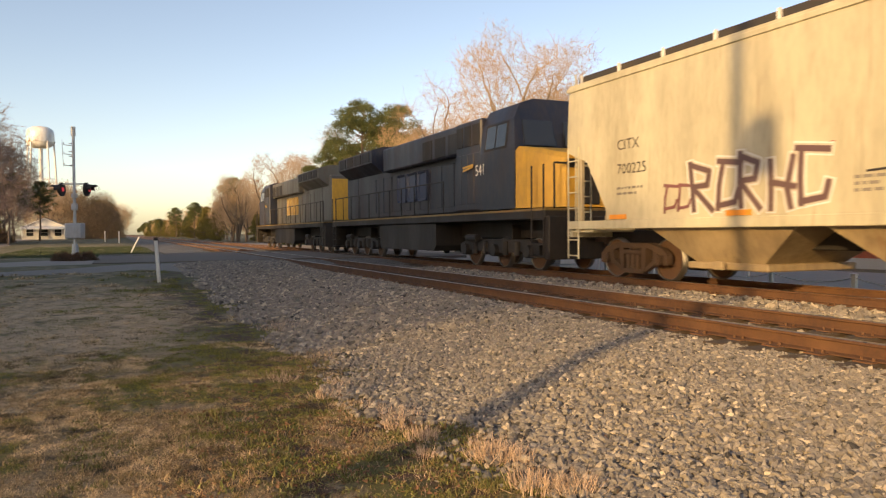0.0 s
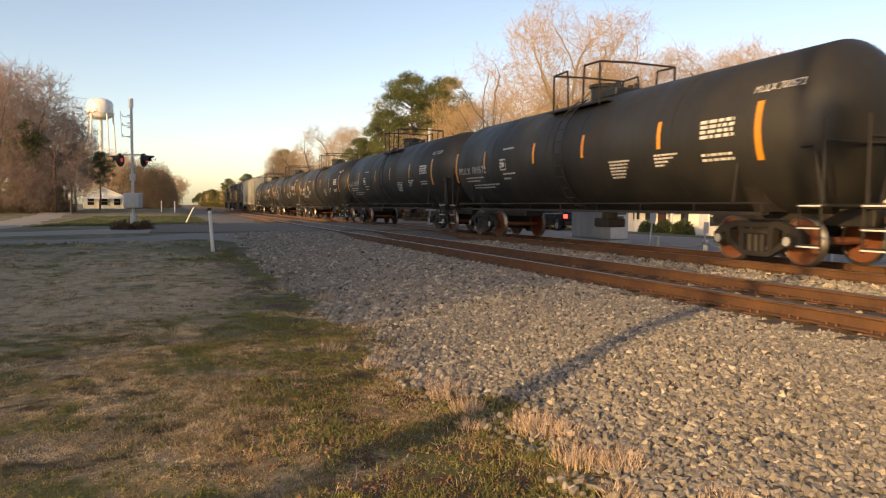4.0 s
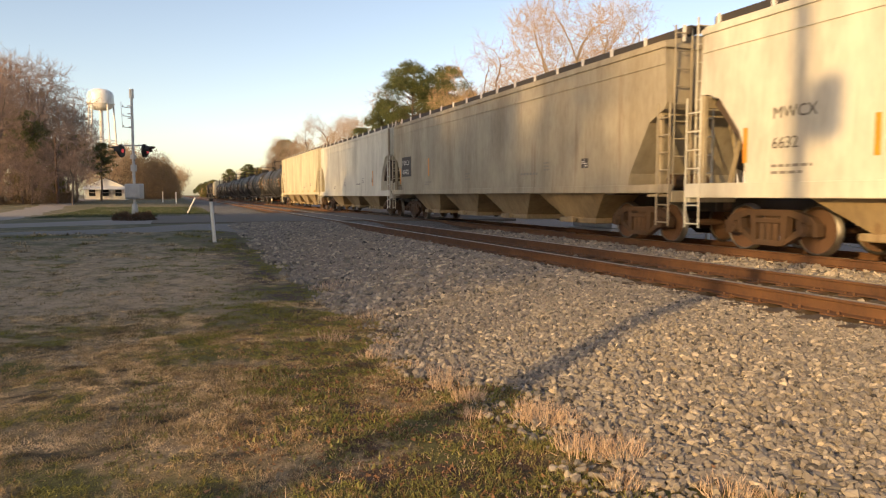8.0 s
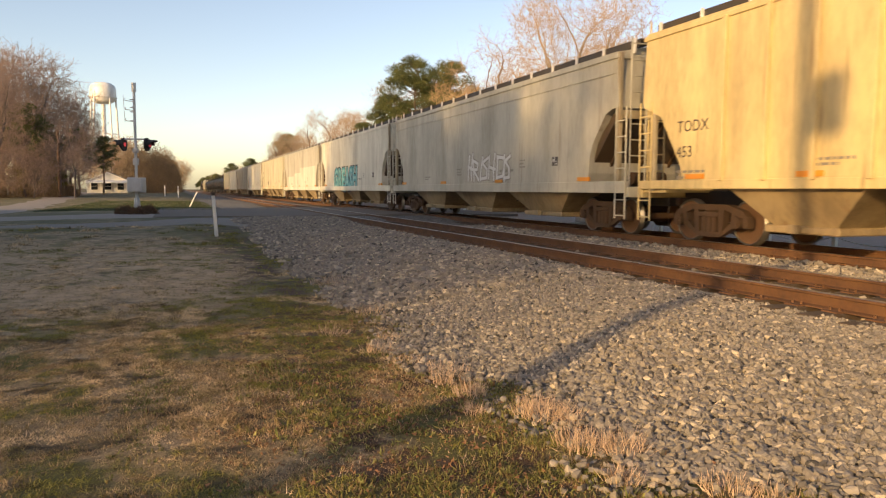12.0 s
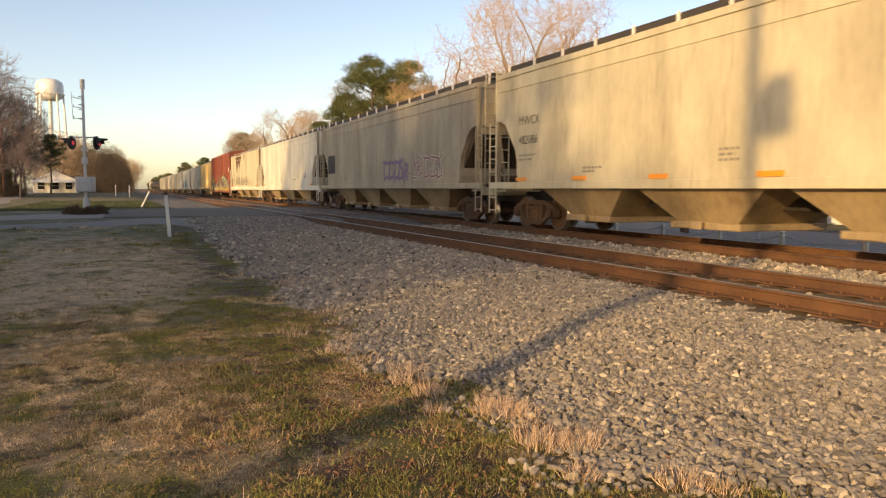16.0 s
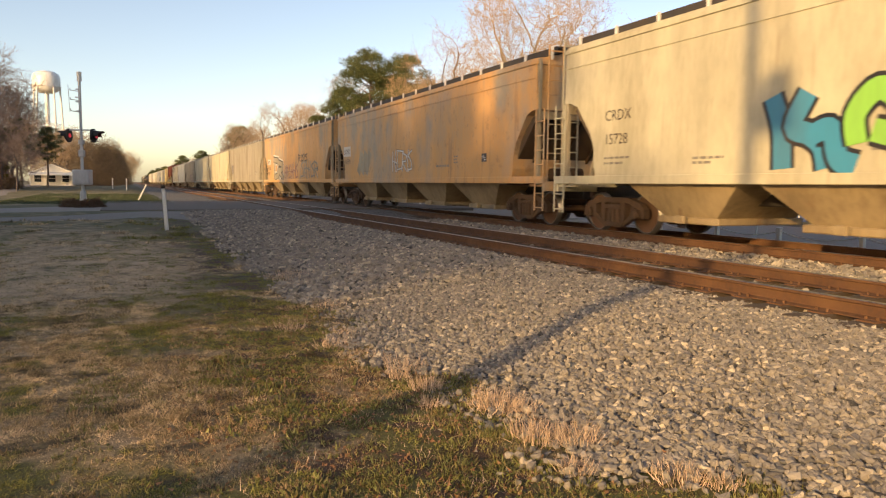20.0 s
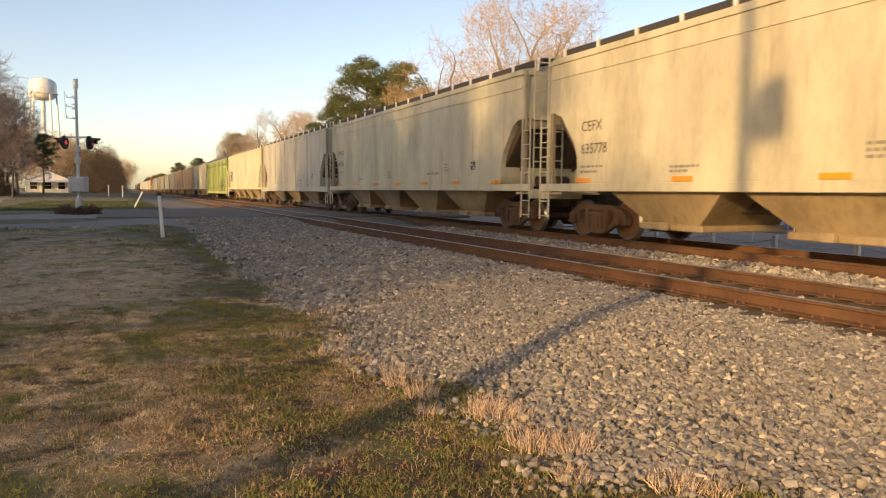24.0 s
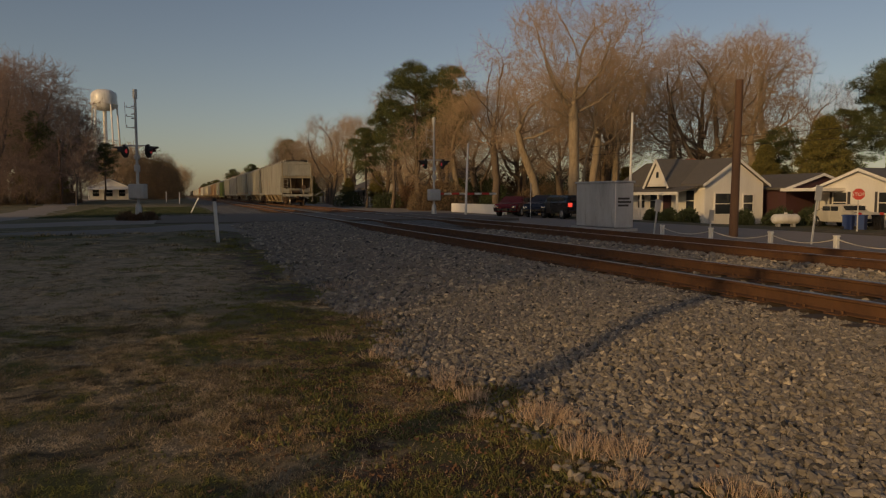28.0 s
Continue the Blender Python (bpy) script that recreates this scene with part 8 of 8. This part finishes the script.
# bollards and rope along the street
BOLL = [(15.3, y) for y in (6.7, 8.9, 11.2, 13.5, 15.63, 18.02, 20.4)]
for x, y in BOLL:
    p = thing("bollard", "short white-painted bollard carrying a slack rope", "bollard", pose(x, y, lie(x, y)), "bollards along the street")
    part("post", lambda bm: box(bm, -0.055, 0.055, -0.055, 0.055, -0.2, 0.47, 0.012), "post", p)
    part("cap", lambda bm: box(bm, -0.065, 0.065, -0.065, 0.065, 0.45, 0.49, 0.008), "post", p)
for (x0, y0), (x1, y1) in zip(BOLL, BOLL[1:]):
    z = lie(x0, y0) + 0.40
    n = 8
    pts = [(x0 + (x1 - x0) * i / n, y0 + (y1 - y0) * i / n, z - 0.16 * (1 - (2 * i / n - 1) ** 2)) for i in range(n + 1)]
    tagged(part("rope", lambda bm: wire(bm, pts, 0.014), "rope"), "slack pale rope slung between white bollards", "rope", "ropes between the bollards")

# leaning sign posts seen from behind
for x, y, h, lean, tilt in ((17.6, 16.4, 1.75, 7, 0), (16.8, 22.9, 1.30, 7, 0), (20.5, 24.2, 0.85, 3, 0)):
    p = thing("sign_post", "leaning grey steel sign post", "sign", pose(x, y, lie(x, y), 0, lean))
    part("post", lambda bm: box(bm, -0.03, 0.03, -0.02, 0.02, -0.3, h, 0.004), "galv", p)
    part("plate", lambda bm: box(bm, -0.13, 0.13, -0.03, -0.02, h - 0.42, h + 0.03, 0.01), "galv", p)

# stop sign
def octagon(bm, r, y0, y1, z):
    a = [(r * math.cos(radians(22.5 + 45 * i)), z + r * math.sin(radians(22.5 + 45 * i))) for i in range(8)]
    prism_y(bm, a, y0, y1)


def stop_sign(at, label, front=True):
    s = thing("stop_sign", label, "sign", at)
    part("post", lambda bm: box(bm, -0.03, 0.03, 0.0, 0.04, -0.3, 2.25, 0.005), "galv", s)
    part("plate", lambda bm: octagon(bm, 0.325, -0.012, 0.0, 1.93), "letter" if front else "galv", s)
    if front:
        part("face", lambda bm: octagon(bm, 0.305, -0.018, -0.012, 1.93), "red", s)
        me = lettering("STOP", 0.255, "letter")
        me.transform(pose(0, 0, 0, 0, 0, 90))
        w = [v.co.x for v in me.vertices]
        me.transform(Matrix.Translation((-(min(w) + max(w)) / 2, -0.024, 1.84)))
        part("lettering", me, None, s)
    return s


stop_sign(pose(32.9, 27.8, lie(32.9, 27.8), 0, 0, -42), "red stop sign on a steel post at the street corner")
stop_sign(pose(20.9, 41.2, lie(20.9, 41.2), 0, 0, 60), "back of an octagonal sign on a steel post", False)


# houses
def window(parent, x, y, z, w, h, face):
    """face: 'x' looks to -x, 'y' to -y."""
    def bx(bm, a0, a1, d0, d1, z0, z1):
        if face == "x":
            box(bm, x + d0, x + d1, y + a0, y + a1, z0, z1)
        else:
            box(bm, x + a0, x + a1, y + d0, y + d1, z0, z1)
    win = part("window", lambda bm: (bx(bm, -w / 2 - 0.08, w / 2 + 0.08, -0.06, 0.02, z - 0.08, z), bx(bm, -w / 2 - 0.08, w / 2 + 0.08, -0.06, 0.02, z + h, z + h + 0.1), bx(bm, -w / 2 - 0.08, -w / 2, -0.06, 0.02, z, z + h), bx(bm, w / 2, w / 2 + 0.08, -0.06, 0.02, z, z + h), bx(bm, -w / 2, w / 2, -0.05, 0.0, z + h / 2 - 0.03, z + h / 2 + 0.03)), "siding", parent)
    part("pane", lambda bm: bx(bm, -w / 2, w / 2, -0.02, 0.01, z, z + h), "pane", win)
    return win


def house(at, wx, wy, eave, ridge, label, wall="siding", ridge_along="y", over=0.35):
    """A gabled house; its space starts at the corner nearest the camera."""
    h = thing("house", label, "house", at)
    if ridge_along == "y":
        part("wall", lambda bm: prism_y(bm, [(0, -0.4), (wx, -0.4), (wx, eave), (wx / 2, ridge), (0, eave)], 0, wy), wall, h)
        k = (ridge - eave) / (wx / 2)
        part("roof", lambda bm: prism_y(bm, [(-over, eave - over * k + 0.02), (wx / 2, ridge + 0.02), (wx + over, eave - over * k + 0.02), (wx + over, eave - over * k + 0.16), (wx / 2, ridge + 0.17), (-over, eave - over * k + 0.16)], -over * 0.8, wy + over * 0.8), "shingle", h)
        part("bargeboard", lambda bm: prism_y(bm, [(-over - 0.01, eave - over * k - 0.05), (wx / 2, ridge - 0.05), (wx + over + 0.01, eave - over * k - 0.05), (wx + over + 0.01, eave - over * k + 0.13), (wx / 2, ridge + 0.14), (-over - 0.01, eave - over * k + 0.13)], -over * 0.8 - 0.05, -over * 0.8 - 0.004), "siding", h)
        part("siding_board", lambda bm: [box(bm, -0.015, 0.0, 0.02, wy - 0.02, z, z + 0.02) for z in [0.2 * i for i in range(int(eave / 0.2))]] + [box(bm, 0.02, wx - 0.02, -0.015, 0.0, z, z + 0.02) for z in [0.2 * i for i in range(int(eave / 0.2))]], wall, h)
    else:
        k = (ridge - eave) / (wy / 2)
        part("wall", lambda bm: prism(bm, [(0, -0.4), (wy, -0.4), (wy, eave), (wy / 2, ridge), (0, eave)], 0, wx), wall, h)
        part("roof", lambda bm: prism(bm, [(-over, eave - over * k + 0.02), (wy / 2, ridge + 0.02), (wy + over, eave - over * k + 0.02), (wy + over, eave - over * k + 0.16), (wy / 2, ridge + 0.17), (-over, eave - over * k + 0.16)], -over * 0.8, wx + over * 0.8), "shingle", h)
        part("bargeboard", lambda bm: prism(bm, [(-over - 0.01, eave - over * k - 0.05), (wy / 2, ridge - 0.05), (wy + over + 0.01, eave - over * k - 0.05), (wy + over + 0.01, eave - over * k + 0.13), (wy / 2, ridge + 0.14), (-over - 0.01, eave - over * k + 0.13)], -over * 0.8 - 0.05, -over * 0.8 - 0.004), "siding", h)
    return h


h = house(pose(32.6, 39.1, -0.95), 4.9, 9.6, 2.80, 4.35, "white wooden house with a front porch and grey roof")
part("dormer", lambda bm: prism(bm, [(2.1, 2.6), (3.3, 4.30), (4.5, 2.6)], -1.3, 2.2), "siding", h)
part("dormer_roof", lambda bm: [prism(bm, [(2.0, 2.5), (3.3, 4.34), (4.6, 2.5), (4.75, 2.52), (3.3, 4.52), (1.85, 2.52)], -1.45, 2.4)], "shingle", h)
part("dormer_trim", lambda bm: prism(bm, [(2.0, 2.44), (3.3, 4.26), (4.6, 2.44), (4.78, 2.50), (3.3, 4.55), (1.82, 2.50)], -1.50, -1.452), "siding", h)
part("gable_vent", lambda bm: box(bm, -1.33, -1.29, 3.18, 3.42, 3.2, 3.6), "pane", h)
part("porch_roof", lambda bm: prism_y(bm, [(-1.9, 2.15), (0.0, 2.62), (0.0, 2.72), (-1.95, 2.27)], 0.3, 8.6), "shingle", h)
part("porch_fascia", lambda bm: box(bm, -1.97, -1.88, 0.28, 8.62, 2.02, 2.22), "siding", h)
part("porch_floor", lambda bm: box(bm, -1.9, 0.0, 0.4, 8.5, 0.05, 0.30, 0.01), "siding", h)
for y in (0.5, 2.5, 4.5, 6.4, 8.3):
    part("porch_post", lambda bm: box(bm, -1.86, -1.74, y - 0.06, y + 0.06, 0.3, 2.1, 0.01), "siding", h)
BALUSTER = shape(lambda bm: box(bm, -0.02, 0.02, -0.02, 0.02, 0.3, 1.06))
for y in (2.5, 4.5, 6.4):
    railing = part("railing", lambda bm: box(bm, -1.83, -1.77, y, y + 1.95, 1.05, 1.12), "siding", h)
    for i in range(15):
        part("baluster", BALUSTER, "siding", railing, at=pose(-1.80, y + 0.02 + 0.13 * i, 0))
for y, w in ((1.4, 0.85), (6.9, 0.85), (5.4, 0.85)):
    window(h, 0.0, y, 0.95, w, 1.35, "x")
part("front_door", lambda bm: box(bm, -0.05, 0.0, 3.4, 4.3, 0.3, 2.3, 0.01), "maroon", h)
window(h, 1.5, 0.0, 0.75, 1.3, 1.35, "y")
window(h, 3.6, 0.0, 0.9, 0.8, 1.1, "y")
part("chimney", lambda bm: box(bm, 3.2, 3.7, 5.5, 6.0, 3.5, 4.7, 0.02), "brick", h)
h = house(pose(38.4, 38.0, -0.95), 6.0, 5.0, 2.45, 3.35, "low maroon house with white trim and open carport", "maroon")
part("carport_beam", lambda bm: (box(bm, -0.5, 6.4, -3.0, 0.0, 2.25, 2.45), [box(bm, x, x + 0.12, -2.95, -2.83, -0.4, 2.3) for x in (-0.4, 2.0, 4.2, 6.2)]), "siding", h)
h = house(pose(40.3, 30.8, -0.95), 9.0, 6.2, 2.45, 3.55, "small white house with grey roof and dark windows", "siding", "x")
window(h, 0.0, 1.3, 0.9, 1.0, 1.25, "x")
window(h, 0.0, 4.6, 0.9, 1.0, 1.25, "x")
window(h, 2.6, 0.0, 0.9, 1.0, 1.2, "y")
window(h, 6.0, 0.0, 0.9, 1.6, 1.2, "y")
for y in (0.65, 1.95, 3.95, 5.25):
    part("shutter", lambda bm: box(bm, -0.05, -0.005, y - 0.12, y + 0.12, 0.85, 2.2), "roofdark", h)
h = house(pose(30.0, 77.0, -1.0), 6.0, 9.0, 3.2, 5.2, "distant white wooden house among trees")
for y in (1.6, 3.9, 6.3):
    window(h, 0.0, y, 1.0, 0.9, 1.5, "x")
window(h, 2.8, 0.0, 1.0, 1.0, 1.5, "y")
h = house(pose(24.5, 98.0, -0.9), 7.0, 9.0, 3.0, 4.6, "distant grey-white house with a porch")
for y in (2.0, 5.0):
    window(h, 0.0, y, 1.0, 1.0, 1.4, "x")
part("porch_roof", lambda bm: prism_y(bm, [(-2.0, 2.2), (0.0, 2.8), (0.0, 2.9), (-2.0, 2.3)], 0.5, 8.5), "shingle", h)
for y in (0.7, 3.2, 5.8, 8.3):
    part("porch_post", lambda bm: box(bm, -1.9, -1.78, y - 0.06, y + 0.06, -0.2, 2.2), "siding", h)
h = house(pose(-15.8, 150.0, 0.1), 6.8, 9.0, 2.5, 4.0, "pale house with a wide gable beyond the lane")
for x in (1.1, 3.4, 5.6):
    window(h, x, 0.0, 0.8, 1.1, 1.3, "y")
part("porch_roof", lambda bm: prism(bm, [(-2.2, 2.0), (0.0, 2.5), (0.0, 2.65), (-2.2, 2.15)], -0.2, 7.0), "siding", h)
for x in (0.0, 2.3, 4.6, 6.7):
    part("porch_post", lambda bm: box(bm, x, x + 0.14, -2.1, -1.96, -0.2, 2.05), "siding", h)
h = house(pose(-40.0, 128.0, 0.0), 8.0, 8.0, 2.8, 4.6, "low pale house behind bare trees")
window(h, 3.0, 0.0, 0.9, 1.6, 1.3, "y")
h = house(pose(-29.0, 112.0, 0.0), 5.0, 7.0, 2.6, 4.0, "small white house behind bare trees")
window(h, 2.0, 0.0, 0.9, 1.2, 1.3, "y")

# red brick building at the street corner
r = thing("brick_building", "red brick shop with a sunlit pale awning roof", "building", pose(29.2, 12.4, lie(29, 14)))
part("wall", lambda bm: box(bm, 0.6, 10.6, 0.4, 9.9, -0.4, 1.75), "brick", r)
part("plinth", lambda bm: box(bm, 0.5, 10.7, 0.3, 10.0, -0.4, 0.42, 0.02), "concrete", r)
part("awning", lambda bm: prism_y(bm, [(-0.9, 1.62), (0.55, 2.95), (0.62, 2.85), (-0.8, 1.5)], -0.5, 9.7), "tan", r)
part("upper_wall", lambda bm: box(bm, 0.55, 10.6, 0.38, 9.92, 1.75, 5.45), "brick", r)
part("parapet", lambda bm: box(bm, 0.45, 10.7, 0.3, 10.0, 5.45, 5.6, 0.02), "concrete", r)
part("door", lambda bm: box(bm, 0.53, 0.6, 5.8, 7.2, 0.0, 1.7), "cream", r)

# propane tank and bins in the yard
p = thing("propane_tank", "white horizontal propane tank on short feet in the yard", "tank", pose(35.2, 34.8, lie(35.2, 34.8), 0, 0, -20))
p.scale = (0.78, 0.78, 0.78)
def capsule(bm):
    bmesh.ops.create_uvsphere(bm, u_segments=20, v_segments=12, radius=0.40, matrix=Matrix.Translation((0, 0, 0.62)))
    for v in bm.verts:
        v.co.x = v.co.x + (0.75 if v.co.x > 0.001 else -0.75 if v.co.x < -0.001 else 0)
part("tank", capsule, "post", p, smooth=True)
part("lid", lambda bm: rod(bm, (0, 0, 1.0), (0, 0, 1.14), 0.14, 0.12, 12), "post", p)
for x in (-0.6, 0.6):
    part("foot", lambda bm: box(bm, x - 0.08, x + 0.08, -0.28, 0.28, -0.15, 0.32), "galv", p)


def bin_thing(x, y, mat, label):
    b = thing("wheeled_bin", label, "bin", pose(x, y, lie(x, y), 0, 0, 20))
    b.scale = (0.82, 0.82, 0.82)
    part("body", lambda bm: prism_y(bm, [(-0.24, 0.0), (0.24, 0.0), (0.31, 0.95), (-0.31, 0.95)], -0.3, 0.3), mat, b)
    part("lid", lambda bm: box(bm, -0.34, 0.34, -0.34, 0.36, 0.95, 1.03, 0.02), mat, b)
    for x2 in (-0.25, 0.25):
        part("wheel", lambda bm: rod(bm, (x2 - 0.03, 0.3, 0.12), (x2 + 0.03, 0.3, 0.12), 0.12, 0.12, 12), "rubber", b)


bin_thing(36.0, 31.0, "binblue", "blue wheeled bin standing in the yard")
bin_thing(36.5, 30.6, "binblue", "blue wheeled bin standing in the yard")
bin_thing(37.2, 30.1, "carblack", "black wheeled bin standing in the yard")


def parked_car(at, mat, label, suv=False, lit=False):
    c = thing("parked_car", label, "car", at)
    hh = 0.06 if suv else 0.0
    body = [(-2.2, 0.35), (-2.25, 0.75 + hh * 0.6), (-2.1, 0.92 + hh), (-1.0 if not suv else -2.05, 0.98 + hh), (-0.55 if not suv else -1.9, 1.38 + hh * 1.4), (0.75, 1.40 + hh * 1.4), (1.25, 0.98 + hh), (2.05, 0.86 + hh * 0.8), (2.25, 0.65), (2.2, 0.32)]
    def shell(bm):
        prism(bm, body, -0.88, 0.88)
        for v in bm.verts:
            if v.co.z > 1.1 + hh:
                v.co.x *= 0.80
        bmesh.ops.recalc_face_normals(bm, faces=bm.faces)
        bmesh.ops.bevel(bm, geom=list(bm.edges), offset=0.05, segments=2, affect="EDGES")
    part("body", shell, mat, c)
    part("side_glass", lambda bm: [box(bm, s * 0.86 - 0.02, s * 0.86 + 0.02, y0, y1, 1.0 + hh, 1.28 + hh * 1.3, 0.01) for s in (-1, 1) for y0, y1 in ((-0.55 if not suv else -1.7, 0.1), (0.18, 0.85))], "pane", c)
    part("rear_glass", lambda bm: box(bm, -0.62, 0.62, -1.0 if not suv else -2.12, -0.7 if not suv else -2.02, 1.05 + hh, 1.32 + hh * 1.2, 0.02), "pane", c)
    for s in (-1, 1):
        for y in (-1.38, 1.38):
            w = part("wheel", lambda bm: rod(bm, (s * 0.70, y, 0.33), (s * 0.90, y, 0.33), 0.33, 0.33, 22), "rubber", c)
            part("rim", lambda bm: rod(bm, (s * 0.895, y, 0.33), (s * 0.915, y, 0.33), 0.21, 0.19, 16), "chrome", w)
        part("tail_lamp", lambda bm: box(bm, s * 0.72 - 0.12, s * 0.72 + 0.12, -2.27, -2.15, 0.72 + hh, 0.95 + hh, 0.02), "tail" if lit else "red", c)
        part("headlight", lambda bm: box(bm, s * 0.65 - 0.15, s * 0.65 + 0.15, 2.1, 2.24, 0.62, 0.76, 0.02), "chrome", c)
    part("bumper", lambda bm: [box(bm, -0.84, 0.84, y - 0.05, y + 0.05, 0.40, 0.58, 0.03) for y in (-2.24, 2.22)], "carblack", c)
    return c


parked_car(on(22.6, 46.6, 131), "carred", "dark red car parked beside the street")
parked_car(on(23.4, 43.4, 125), "carnavy", "dark blue car parked beside the street", True)
parked_car(on(22.9, 40.4, -4), "carblack", "black parked car with lit red tail lamps", True, True)
parked_car(on(38.2, 33.2, -12), "carcream", "cream car parked on the yard")

# low white wall, far-side signal, yard shrubs
tagged(part("low_wall", lambda bm: box(bm, 22.6, 22.9, 49.0, 60.0, -0.6, 0.35, 0.02), "siding"), "low white block wall beside the street", "wall")
f = crossing_signal(pose(14.4, 41.2, -0.25), "grey crossing signal beyond the tracks with dark flashers")
part("gate_arm", lambda bm: [box(bm, 0.2 + 0.5 * i, 0.66 + 0.5 * i, 0.1, 0.14, 1.35, 1.47) for i in range(8)], "letter", f, "white gate arm with gaps")
part("gate_stripe", lambda bm: [box(bm, 0.2 + 1.0 * i, 0.66 + 1.0 * i, 0.09, 0.15, 1.345, 1.475) for i in range(4)], "red", f)
for x, y, w, h2, sd in ((30.4, 39.8, 1.3, 0.85, 11), (30.3, 41.5, 1.1, 0.8, 12), (30.6, 38.2, 1.5, 0.9, 13), (34.5, 37.6, 1.4, 1.0, 14), (36.5, 36.6, 2.0, 1.1, 15), (38.0, 35.5, 1.8, 1.2, 16), (44.0, 29.0, 3.0, 1.5, 17), (28.0, 64.0, 3.0, 1.6, 18), (25.0, 66.0, 3.5, 1.8, 19), (24.5, 72.0, 3.5, 1.6, 20), (22.5, 80.0, 4.0, 1.8, 21), (33.0, 62.0, 3.5, 2.0, 22), (37.0, 56.0, 4.0, 2.2, 23), (27.0, 56.0, 2.5, 1.3, 24), (20.5, 92.0, 4.0, 2.0, 25)):
    shrub(on(x, y), w, h2, sd, long=0.10 + 0.02 * w)

# overhead wires above the yards
for k, (y0, z0, y1, z1) in enumerate(((12.0, 3.58, 90.0, 5.12), (12.0, 3.97, 90.0, 6.09))):
    pts = [(29.0 + 0.3 * k, y0 + (y1 - y0) * i / 12, z0 + (z1 - z0) * i / 12 - 0.25 * (1 - (i / 6 - 1) ** 2)) for i in range(13)]
    tagged(part("overhead_wire", lambda bm: wire(bm, pts, 0.013), "blackpart"), "dark overhead wire strung past the yards", "wire", "wires past the yards")

# water tower
t = thing("water_tower", "white steel water tower on tall legs", "tower", pose(-22.1, 260, 0.3))
def bowl(bm):
    prof = [(0.0, 28.0), (2.2, 28.2), (3.5, 29.0), (3.95, 30.2), (3.95, 32.9), (3.6, 33.9), (2.3, 34.7), (0.0, 35.1)]
    rings = [[bm.verts.new((r * math.cos(i * math.tau / 32), r * math.sin(i * math.tau / 32), z)) for i in range(32)] if r else [bm.verts.new((0, 0, z))] for r, z in prof]
    for a, b2 in zip(rings, rings[1:]):
        for i in range(32):
            j = (i + 1) % 32
            if len(a) == 1:
                bm.faces.new((a[0], b2[i], b2[j]))
            elif len(b2) == 1:
                bm.faces.new((a[i], b2[0], a[j]))
            else:
                bm.faces.new((a[i], b2[i], b2[j], a[j]))
part("tank", bowl, "towerwhite", t, smooth=True)
part("balcony", lambda bm: rod(bm, (0, 0, 30.0), (0, 0, 30.3), 4.2, 4.2, 32), "towerwhite", t)
part("riser", lambda bm: rod(bm, (0, 0, -0.5), (0, 0, 28.4), 0.55, 0.55, 16), "towerwhite", t)
for k in range(5):
    a = k * math.tau / 5 + 0.3
    part("leg", lambda bm: rod(bm, (5.2 * math.cos(a), 5.2 * math.sin(a), -0.5), (3.8 * math.cos(a), 3.8 * math.sin(a), 30.4), 0.32, 0.28, 12), "towerwhite", t)
for z in (9.0, 18.5):
    r2 = 5.2 - 1.4 * z / 30
    part("brace_ring", lambda bm: bar(bm, [(r2 * math.cos(k * math.tau / 5 + 0.3), r2 * math.sin(k * math.tau / 5 + 0.3), z) for k in range(6)], 0.10), "towerwhite", t)
motions()
